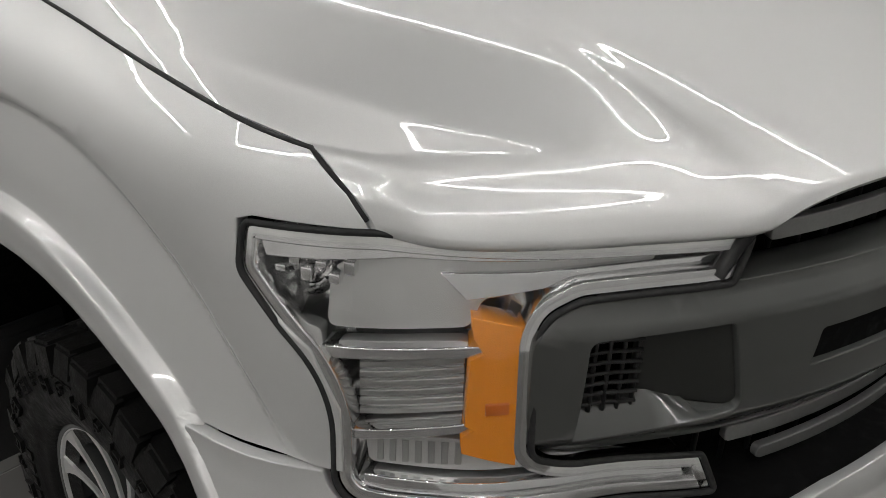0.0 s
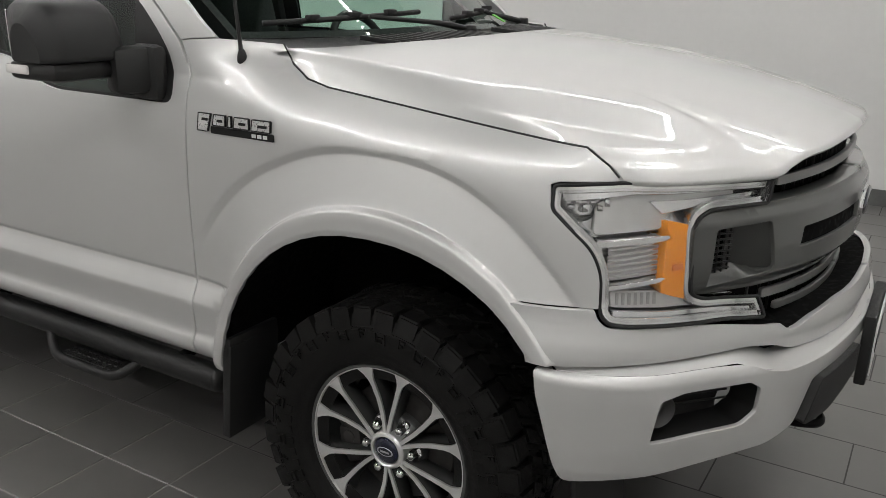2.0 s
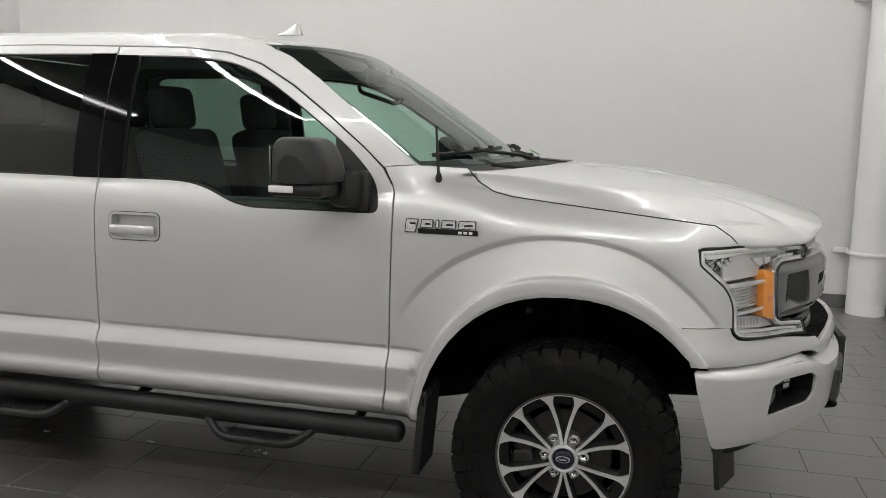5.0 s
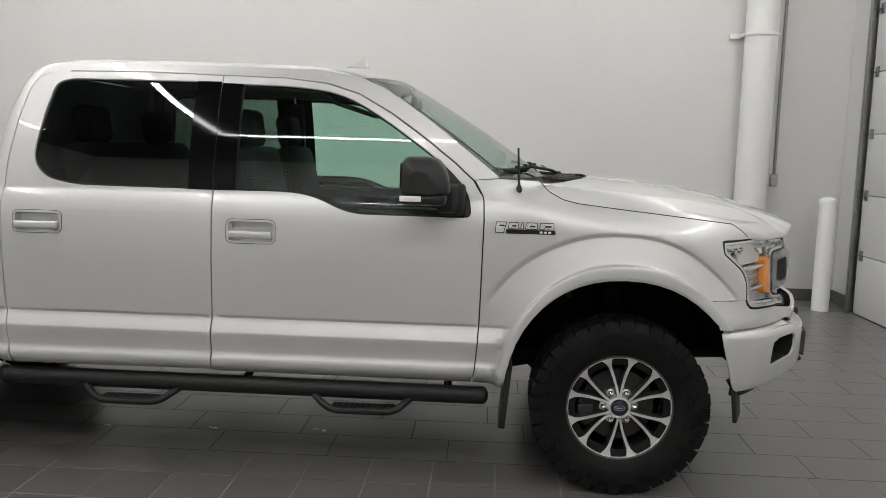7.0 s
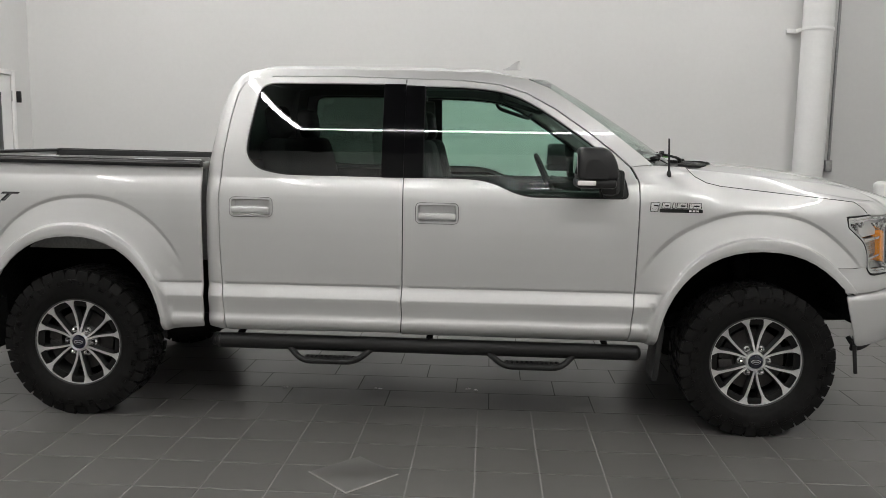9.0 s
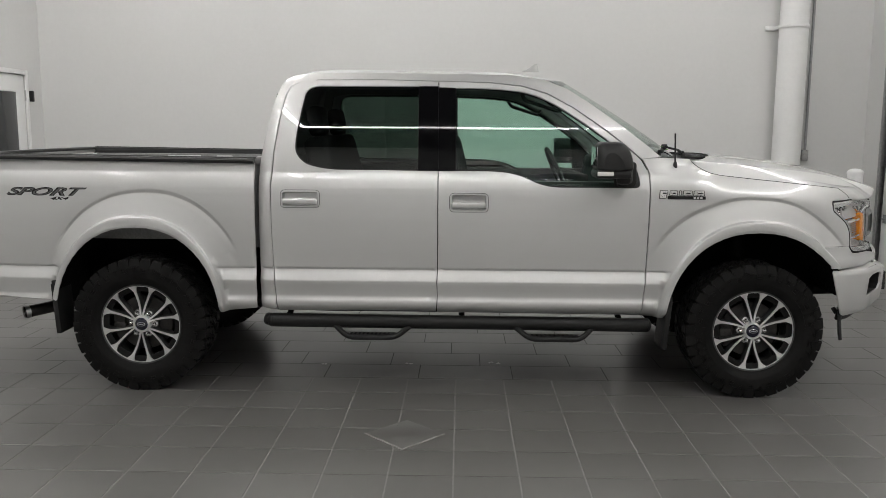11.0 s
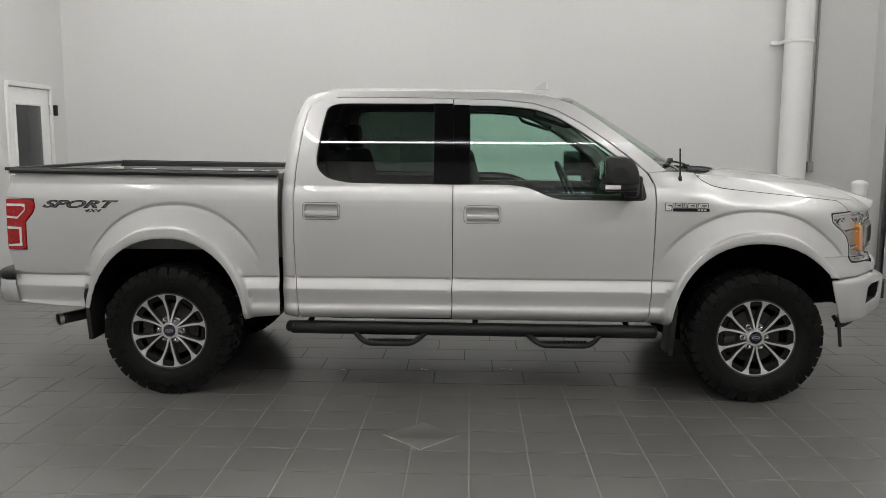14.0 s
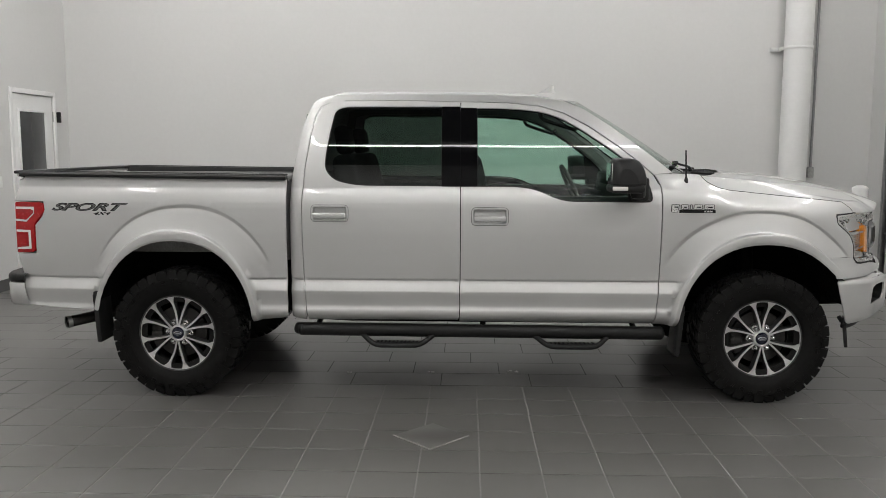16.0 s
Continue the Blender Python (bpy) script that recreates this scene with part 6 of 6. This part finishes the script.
# ---- wheel houses, chassis ----
for s in (1, -1):
    for cx in (FX, RX):
        line = arch_line(cx, 1.035, 0.50, 0.62 if cx > 0 else 0.50, n=30)
        rows = [[Vector((x, -s * y, z)) for x, z in line] for y in (0.925, 0.80, 0.60, 0.46)]
        bm = loft(rows)
        part("wheel_liner", bm, LINER, truck, "black wheel house liner")
        ring = [Vector((x, -s * 0.46, max(z, 0.52 if cx > 0 else 0.6))) for x, z in line]
        bm = bmesh.new()
        bm.faces.new([bm.verts.new(p) for p in ring])
        part("wheel_liner", bm, LINER, truck)
    part("liner_bolt", rod((1.636, -s * 0.455, 0.842), (1.636, -s * 0.487, 0.842), 0.013, 12, bevel=0.003), BRAKE, truck, "grey bolt head in the wheel house")
    # frame rail, body floor edges
    bm = tube(rounded([(2.55, -s * 0.40, 0.60), (1.6, -s * 0.42, 0.56), (1.1, -s * 0.50, 0.47), (-1.0, -s * 0.50, 0.47), (-1.45, -s * 0.48, 0.62), (-2.1, -s * 0.48, 0.66), (-2.85, -s * 0.48, 0.60)], 0.25), 0.06, 8)
    part("frame_rail", bm, FRAME_BLACK, truck, "black chassis rail")
    # leaf spring and shock at the back, strut in front
    bm = tube([(RX - 0.6, -s * 0.62, 0.55), (RX, -s * 0.62, 0.44), (RX + 0.6, -s * 0.62, 0.52)], 0.025, 8)
    rod((RX + 0.2, -s * 0.5, 0.8), (RX - 0.1, -s * 0.6, 0.38), 0.03, 12, bm)
    part("leaf_spring", bm, FRAME_BLACK, truck)
    bm = rod((FX, -s * 0.52, 0.95), (FX, -s * 0.6, 0.42), 0.05, 16)
    rod((FX, -s * 0.35, 0.42), (FX, -s * 0.75, 0.38), 0.035, 10, bm)
    part("strut", bm, FRAME_BLACK, truck)
bm = rod((RX, -0.75, WHEEL_Z), (RX, 0.75, WHEEL_Z), 0.045, 16)
ball((RX, 0, WHEEL_Z), 0.17, (1, 0.8, 1), bm)
part("rear_axle", bm, FRAME_BLACK, truck, "black rear axle")
bm = rod((FX, -0.75, WHEEL_Z), (FX, 0.75, WHEEL_Z), 0.035, 12)
ball((FX, 0.15, WHEEL_Z + 0.02), 0.13, (1, 0.8, 1), bm)
rod((FX, 0.0, 0.5), (RX, 0.0, 0.44), 0.05, 12, bm)
part("front_axle", bm, FRAME_BLACK, truck)
bm = box((2.32, 1.72, 0.05), (0.05, 0, 0.535), 0.01)
box((0.9, 0.8, 0.45), (1.85, 0, 0.80), 0.03, bm=bm)
box((1.0, 0.5, 0.22), (0.3, 0.1, 0.44), 0.04, bm=bm)
box((0.8, 0.42, 0.2), (-0.6, 0.35, 0.47), 0.04, bm=bm)
box((0.35, 1.5, 0.1), (-1.28, 0, 0.60), 0.02, bm=bm)
part("floor_pan", bm, FRAME_BLACK, truck, "black underbody")

# mud flaps
for s in (1, -1):
    for x, z0, z1, y0 in ((1.318, 0.30, 0.60, 0.80), (-2.335, 0.355, 0.66, 0.80)):
        bm = box((0.03, 0.20, z1 - z0), (x, -s * (y0 + 0.075), (z0 + z1) / 2), 0.004, (0, 5 if x > 0 else -4, 0))
        box((0.02, 0.20, 0.06), (x + (0.015 if x > 0 else -0.01), -s * (y0 + 0.075), z1 - 0.01), 0.006, bm=bm)
        part("mud_flap", bm, BLACK_PLASTIC, truck, "black moulded mud flap")
    bm = box((0.020, 0.17, 0.155), (2.392, -s * 0.83, 0.43), 0.005, (0, -6, -22 * s))
    box((0.022, 0.15, 0.05), (2.386, -s * 0.83, 0.505), 0.006, (0, -6, -22 * s), bm=bm)
    tube([(2.36, -s * 0.80, 0.53), (2.375, -s * 0.82, 0.50)], 0.014, 8, bm)
    part("air_deflector", bm, BLACK_PLASTIC, truck, "black tyre air deflector")

# ---- side steps ----
for s in (1, -1):
    y0, y1 = -s * 0.895, -s * 0.965
    pts = [(-1.055, y0, 0.438), (-1.04, y0, 0.438), (1.21, y0, 0.430), (1.225, y0, 0.430)]
    bm = tube(pts, lambda t: 0.042 if 0.2 < t < 0.8 else 0.034, 20)
    tube([(-1.08, y0 + s * 0.02, 0.440), (-1.045, y0, 0.438)], 0.038, 20, bm)
    ball((1.213, y0, 0.430), 0.042, (0.7, 1, 1), bm)
    ball((-1.05, y0, 0.438), 0.042, (0.7, 1, 1), bm)
    step = part("side_step", bm, BLACK_POWDER, truck, "black tubular side step with two drop loops")
    for xa, xb, xc, xd in ((-0.69, -0.585, -0.295, -0.185), (0.392, 0.508, 0.812, 0.908)):
        pts = rounded([(xa, y0, 0.436), (xb, y1, 0.352), (xc, y1, 0.352), (xd, y0, 0.430)], 0.05)
        part("step_loop", tube(pts, 0.0165, 14), BLACK_POWDER, step)
        bm = box((xc - xb - 0.01, 0.085, 0.012), ((xb + xc) / 2, y1 + s * 0.045, 0.358), 0.003)
        for i in range(11):
            for j in range(3):
                box((0.014, 0.014, 0.004), (xb + 0.02 + i * (xc - xb - 0.04) / 10, y1 + s * (0.018 + j * 0.026), 0.3650), 0.002, bm=bm, segments=1)
        part("step_tread", bm, BLACK_POWDER, step, "perforated step tread")
    for x in (-0.95, 0.1, 1.05):
        part("mount", tube([(x, y0, 0.46), (x, -s * 0.70, 0.50), (x, -s * 0.52, 0.50)], 0.018, 8), FRAME_BLACK, step)

# ---- mirrors ----
for s in (1, -1):
    bm = bmesh.new()
    rows = []
    # rounded housing, from its inner end outwards
    for k in range(15):
        t = k / 14
        y = -0.975 - 0.235 * t
        f = 1 - (2 * t - 1) ** 6
        shrinky = 0.55 + 0.45 * max(0.0, f) ** 0.5
        top_z, low_z = 1.395 + 0.132 * shrinky, 1.372
        x0, x1 = 0.925 - 0.085 * shrinky, 0.925 + 0.125 * shrinky
        sect = round_loop([(x0, low_z), (x1, low_z), (x1 - 0.012, low_z + 0.55 * (top_z - low_z)), (x1 - 0.055, top_z), (x0 + 0.02, top_z), (x0, top_z - 0.03)], [0.01, 0.015, 0.05, 0.04, 0.03, 0.02], 3)
        rows.append([Vector((x, s * y, z)) for x, z in sect])
    loft(rows, bm, closed=True)
    bm.faces.new([bm.verts.new(p) for p in rows[0]])
    bm.faces.new([bm.verts.new(p) for p in rows[-1][::-1]])
    bmesh.ops.recalc_face_normals(bm, faces=bm.faces[:])
    mirror = part("side_mirror", bm, BLACK_PLASTIC, truck, "black plastic folding side mirror", 50)
    bm = box((0.195, 0.228, 0.05), (0.935, -s * 1.088, 1.349), 0.018)
    part("mirror_skirt", bm, BLACK_POWDER, mirror)
    bm = box((0.085, 0.115, 0.125), (1.035, -s * 0.975, 1.343), 0.022, (0, 0, -18 * s))
    box((0.11, 0.05, 0.15), (1.055, -s * 0.93, 1.335), 0.02, bm=bm)
    part("mirror_arm", bm, BLACK_PLASTIC, mirror)
    part("mirror_glass", box((0.003, 0.195, 0.105), (0.838, -s * 1.09, 1.445), 0.001), CHROME, mirror, "mirror glass")
    part("marker_lamp", box((0.09, 0.008, 0.024), (0.885, -s * 1.205, 1.352), 0.004), WHITE_LENS, mirror, "white marker lamp strip")

# ---- door handles ----
def handle(door, hole, s):
    (x0, z0), (x1, z1) = np.min(hole, axis=0), np.max(hole, axis=0)
    xm, zm = (x0 + x1) / 2, (z0 + z1) / 2
    made = panel("handle_bezel", BODY, shrink(hole, -0.005), PAINT, door, holes=[shrink(hole, 0.003)], out=0.0035, lip=0.01, both=False)
    # thin black tube round the bezel, standing for the shade in its groove
    edge = dense(shrink(hole, -0.007), 0.015)
    made.append(part("handle_gap", tube([BODY.at(u, z, 0.0008) for u, z in edge + edge[:2]], 0.0017, 5), SEAL, door))
    loop = dense(shrink(hole, 0.001), 0.02)
    rows = [[BODY.at(u, z, o) for u, z in loop + loop[:1]] for o in (0.0, -0.012)]
    small = dense(shrink(hole, 0.012), 0.02)
    bm = loft(rows)
    bm.faces.new([bm.verts.new(BODY.at(u, z, -0.034)) for u, z in small])
    loft([rows[1], [BODY.at(u, z, -0.034) for u, z in [shrink(loop, 0.011)[k % len(loop)] for k in range(len(loop) + 1)]]], bm)
    made.append(part("handle_cup", bm, PAINT, door, "", 60))
    y = BODY.at(xm, zm).y
    bm = box((x1 - x0 - 0.014, 0.020, 0.036), (xm, y - 0.018, zm - 0.014), 0.010, segments=3)
    for x in (x0 + 0.026, x1 - 0.03):
        box((0.03, 0.036, 0.03), (x, y - 0.002, zm - 0.014), 0.006, bm=bm)
    made.append(part("door_handle", bm, PAINT, door, "silver strap handle"))
    if s < 0:
        for ob in made:
            mirrored(ob)
            bpy.data.objects.remove(ob)


for k, s in ((0, 1), (1, -1)):
    handle(front_doors[k], HOLE_F, s)
    handle(rear_doors[k], HOLE_R, s)

# ---- badges and lettering ----
def on_side(name, bm, mat, par, x, z, label=""):
    """A flat piece drawn in x and z, pressed onto the body side at x, z."""
    for v in bm.verts:
        p = BODY.at(x + v.co.x, z + v.co.z)
        v.co = Vector((p.x, p.y + v.co.y, p.z))
    return part(name, bm, mat, par, label)


BRIGHT = material("brushed_badge_metal", (0.70, 0.70, 0.69), 0.28, 0.7, grain=0.04, grain_size=200)
badge = on_side("badge", flat_plate(round_loop([(0.05, 0.0), (0.05, 0.019), (0.268, 0.019), (0.270, 0.0)], 0.003), -0.004, 0.0), DECAL_BLACK, truck, 1.245, 1.194, "black and chrome model badge of plain blocks")
for x0, x1, z0, z1 in ((0.0, 0.052, 0.003, 0.052), (0.058, 0.106, 0.021, 0.052), (0.112, 0.128, 0.021, 0.052), (0.134, 0.190, 0.021, 0.052), (0.196, 0.262, 0.021, 0.052)):
    wide = x1 - x0
    frame_out = round_loop([(x0, z0), (x1 - (0.012 if z0 < 0.01 else 0), z0), (x1, z1), (x0 + 0.004, z1)], 0.004)
    hole_in = shrink(frame_out, 0.0026)
    on_side("dark_frame", flat_plate(frame_out, -0.007, -0.001, holes=[hole_in]), DECAL_BLACK, badge, 1.245, 1.194)
    on_side("block_face", flat_plate(shrink(frame_out, 0.0028), -0.0062, -0.001), BRIGHT, badge, 1.245, 1.194)
    if wide > 0.04:
        on_side("dark_slot", flat_plate([(x0 + wide * 0.36, z1 - 0.020), (x1 - 0.012, z1 - 0.020), (x1 - 0.011, z1 - 0.013), (x0 + wide * 0.38, z1 - 0.013)], -0.0075, -0.004), DECAL_BLACK, badge, 1.245, 1.194)
for j in range(3):
    on_side("light_bar", box((0.013, 0.002, 0.009), (0.205 + j * 0.019, -0.005, 0.0095), 0), WHITE_PAINT, badge, 1.245, 1.194)
mirrored(badge)


def lettering(word, width, height, shear, bold=0.0):
    cu = bpy.data.curves.new("word", "FONT")
    cu.body, cu.size, cu.shear, cu.extrude, cu.offset = word, 1.0, shear, 0.0, bold
    ob = new("word", cu)
    bpy.context.view_layer.update()
    me = bpy.data.meshes.new_from_object(ob.evaluated_get(bpy.context.evaluated_depsgraph_get()))
    bpy.data.objects.remove(ob)
    bm = bmesh.new()
    bm.from_mesh(me)
    bpy.data.meshes.remove(me)
    lo = [min(v.co[k] for v in bm.verts) for k in (0, 1)]
    hi = [max(v.co[k] for v in bm.verts) for k in (0, 1)]
    for v in bm.verts:
        v.co = Vector(((v.co.x - lo[0]) / (hi[0] - lo[0]) * width, 0, (v.co.y - lo[1]) / (hi[1] - lo[1]) * height))
    return bm


def decal(word, x, z, width, height, shear, mat, lift, par, label="", bold=0.0):
    bm = lettering(word, width, height, shear, bold)
    bmesh.ops.triangulate(bm, faces=bm.faces[:])
    for v in bm.verts:
        v.co.y = -lift
    return on_side("decal", bm, mat, par, x, z, label)


sport = decal("SPORT", -2.615, 1.185, 0.492, 0.050, 0.45, DECAL_BLACK, 0.0015, bed_sides[0], "black and grey decal reading SPORT 4X4", 0.045)
decal("SPORT", -2.609, 1.190, 0.480, 0.040, 0.45, DECAL_GREY, 0.0025, bed_sides[0], "", -0.012)
decal("4X4", -2.345, 1.160, 0.115, 0.020, 0.45, DECAL_BLACK, 0.0015, bed_sides[0], "", 0.03)

# ---- cabin ----
def seat(x, y, wide=0.52, far=False):
    bm = box((0.52, wide, 0.16), (x + 0.28, y, 0.92), 0.05)
    ob = part("seat", bm, SEAT_CLOTH, truck, "dark cloth seat")
    part("seat_back", box((0.15, wide, 0.66), (x - 0.02, y, 1.22), 0.055, (0, -14, 0), segments=3), SEAT_CLOTH, ob)
    heads = (0,) if wide < 0.8 else (-0.42, 0.42)
    for h in heads:
        part("headrest", box((0.10, 0.27, 0.19), (x - 0.115, y + h, 1.635), 0.04, (0, -8, 0), segments=3), SEAT_CLOTH, ob)
        bm = bmesh.new()
        for dy in (-0.06, 0.06):
            rod((x - 0.10, y + h + dy, 1.48), (x - 0.115, y + h + dy, 1.60), 0.007, 8, bm)
        part("headrest_post", bm, STEEL, ob)


seat(0.10, -0.42)
seat(0.10, 0.42)
seat(-0.72, 0.0, 1.45)
bm = box((0.34, 1.66, 0.28), (1.20, 0, 1.22), 0.08, segments=3)
box((0.2, 0.5, 0.1), (1.12, 0.40, 1.36), 0.04, bm=bm)
part("dashboard", bm, INTERIOR, truck, "black dashboard")
bm = box((0.8, 0.30, 0.4), (0.55, 0, 0.80), 0.05)
part("console", bm, INTERIOR, truck)
ring = [Vector((0.80, 0.42, 1.28)) + Matrix.Rotation(radians(-25), 3, "Y") @ Vector((0, 0.185 * math.cos(a), 0.185 * math.sin(a))) for a in np.linspace(0, 2 * math.pi, 33)]
bm = tube(ring, 0.016, 10, caps=False)
rod((0.82, 0.42, 1.28), (1.10, 0.42, 1.20), 0.04, 12, bm)
box((0.03, 0.34, 0.05), (0.81, 0.42, 1.28), 0.01, (0, -25, 0), bm)
part("steering_wheel", bm, INTERIOR, truck, "black steering wheel")
bm = box((0.04, 0.26, 0.075), (0.80, 0, 1.80), 0.02)
rod((0.80, 0, 1.82), (0.76, 0, 1.88), 0.012, 8, bm)
part("inside_mirror", bm, INTERIOR, truck, "black inside mirror")
rows = [[Vector((x, y, 1.885 + 0.02 * (1 - (y / 0.66) ** 2))) for y in np.linspace(-0.66, 0.66, 9)] for x in np.linspace(-0.95, 0.60, 8)]
part("headliner", loft(rows), HEADLINER, truck)
for s in (1, -1):
    panel_in = box((1.05, 0.05, 0.72), (0.55, -s * 0.845, 0.93), 0.02)
    box((0.92, 0.05, 0.76), (-0.53, -s * 0.845, 0.95), 0.02, bm=panel_in)
    part("door_trim", panel_in, INTERIOR, truck)
    bm = box((0.12, 0.05, 0.46), (-0.05, -s * 0.775, 1.59), 0.02, (-14 * s, 0, 0))
    part("pillar_inner", bm, INTERIOR, truck)
    pts = rounded([(0.45, -s * 0.735, 1.80), (0.47, -s * 0.70, 1.765), (0.68, -s * 0.71, 1.70), (0.70, -s * 0.75, 1.73)], 0.03)
    part("grab_handle", tube(pts, 0.012, 8), INTERIOR, truck)
part("cab_back_trim", box((0.03, 1.55, 0.85), (-1.06, 0, 0.98), 0.01), INTERIOR, truck)


# ---- floor tiles ----
PITCH, JOINT, FINE = 0.305, 0.0065, 0.004


def tile_mesh(name, w, d):
    bm = bmesh.new()
    b = 0.0015
    low = [bm.verts.new((x * w / 2, y * d / 2, -0.004)) for x, y in ((-1, -1), (1, -1), (1, 1), (-1, 1))]
    mid = [bm.verts.new((x * w / 2, y * d / 2, -b * 0.6)) for x, y in ((-1, -1), (1, -1), (1, 1), (-1, 1))]
    up = [bm.verts.new((x * (w / 2 - b), y * (d / 2 - b), 0.0)) for x, y in ((-1, -1), (1, -1), (1, 1), (-1, 1))]
    for a, c in ((low, mid), (mid, up)):
        for k in range(4):
            bm.faces.new((a[k], a[(k + 1) % 4], c[(k + 1) % 4], c[k]))
    bm.faces.new(up)
    me = bpy.data.meshes.new(name)
    bm.normal_update()
    bm.to_mesh(me)
    bm.free()
    me.materials.append(TILE)
    return me


SQUARE = tile_mesh("tile", PITCH - JOINT, PITCH - JOINT)
LONG = tile_mesh("tile", 2 * PITCH - FINE, PITCH - FINE)
rng = random.Random(4)
spots, cut = [], []
row0 = -0.02
for j in range(-30, 16):
    y = row0 + (j + 0.5) * PITCH
    if not SOUTH + 0.1 < y < NORTH - 0.1:
        continue
    wide = y > -0.66
    pitch = PITCH * (2 if wide else 1)
    off = 0.03 + (0.405 * (j % 3) if wide else 0.036)
    for i in range(-22, 24):
        x = off + (i + 0.5) * pitch
        if WEST + pitch / 2 < x < EAST - pitch / 2:
            spots.append((x, y, wide))
        elif WEST + 0.03 < x + pitch / 2 and x - pitch / 2 < EAST - 0.03:
            cut.append((max(x - pitch / 2, WEST), min(x + pitch / 2, EAST), y))
nearest = sorted(spots, key=lambda p: abs(p[0]) * 0.7 + abs(p[1] + 1.6))[:290]
chosen = set(nearest)
for x, y, wide in nearest:
    ob = new("tile", LONG if wide else SQUARE)
    ob.parent = floor
    ob.location = (x, y, 0.0)
    ob.rotation_euler = (rng.uniform(-0.0008, 0.0008), rng.uniform(-0.0008, 0.0008), 0)
verts, faces = [], []
for x, y, wide in spots:
    if (x, y, wide) in chosen:
        continue
    w, d = (PITCH - FINE / 2, (PITCH - FINE) / 2) if wide else ((PITCH - JOINT) / 2, (PITCH - JOINT) / 2)
    b = len(verts)
    for z, q in ((-0.004, 0), (-0.0009, 0), (0.0, 0.0015)):
        verts += [(x + sx * (w - q), y + sy * (d - q), z) for sx, sy in ((-1, -1), (1, -1), (1, 1), (-1, 1))]
    for k in range(2):
        faces += [(b + 4 * k + i, b + 4 * k + (i + 1) % 4, b + 4 * k + 4 + (i + 1) % 4, b + 4 * k + 4 + i) for i in range(4)]
    faces.append((b + 8, b + 9, b + 10, b + 11))
for x0, x1, y in cut:
    b = len(verts)
    for z, q in ((-0.004, 0), (-0.0009, 0), (0.0, 0.0015)):
        verts += [(x0 + JOINT / 2 + q, y - (PITCH - JOINT) / 2 + q, z), (x1 - JOINT / 2 - q, y - (PITCH - JOINT) / 2 + q, z), (x1 - JOINT / 2 - q, y + (PITCH - JOINT) / 2 - q, z), (x0 + JOINT / 2 + q, y + (PITCH - JOINT) / 2 - q, z)]
    for k in range(2):
        faces += [(b + 4 * k + i, b + 4 * k + (i + 1) % 4, b + 4 * k + 4 + (i + 1) % 4, b + 4 * k + 4 + i) for i in range(4)]
    faces.append((b + 8, b + 9, b + 10, b + 11))
me = bpy.data.meshes.new("far_tiles")
me.from_pydata(verts, [], faces)
me.materials.append(TILE)
rest = new("far_tiles", me)
rest.parent = floor
tagged(rest, kind="stuff")

# square set cornerwise in the floor; pale strips paint the lamps' glint on its metal edge
inlay = thing("floor_inlay", "square floor panel set cornerwise, a glint painted along its metal edge", "floor inlay")
for a, b in (((-0.402, -1.628), (-0.191, -1.844)), ((-0.191, -1.844), (0.012, -1.622))):
    a, b = Vector((*a, 0.001)), Vector((*b, 0.001))
    part("edge_strip", box(((b - a).length + 0.004, 0.0075, 0.008), (a + b) / 2, 0.001, (0, 0, math.degrees(math.atan2(b.y - a.y, b.x - a.x)))), GROUT, inlay, "pale strip standing for light caught on the metal edge")
bm = box((0.298, 0.298, 0.004), (-0.194, -1.628, 0.0005), 0.001, (0, 0, 45.5))
part("inlay_tile", bm, TILE, inlay)


# ---- crumbs on the floor ----
rng = random.Random(9)
for x, y in ((-0.82, -0.34), (0.306, -0.255), (0.365, -0.272), (-0.25, -0.30)):
    bm = bmesh.new()
    for i in range(3):
        ball((rng.uniform(-0.02, 0.02), rng.uniform(-0.012, 0.012), 0.004), 0.006, (rng.uniform(0.8, 1.8), rng.uniform(0.7, 1.3), 0.7), bm, 8, 5)
    bm.transform(Matrix.Translation((x, y, 0.0)))
    crumb = mesh_object("crumb", bm, WHITE_PAINT)
    tagged(crumb, "small pale crumbs of dirt on the tiled floor", "debris", "crumbs")
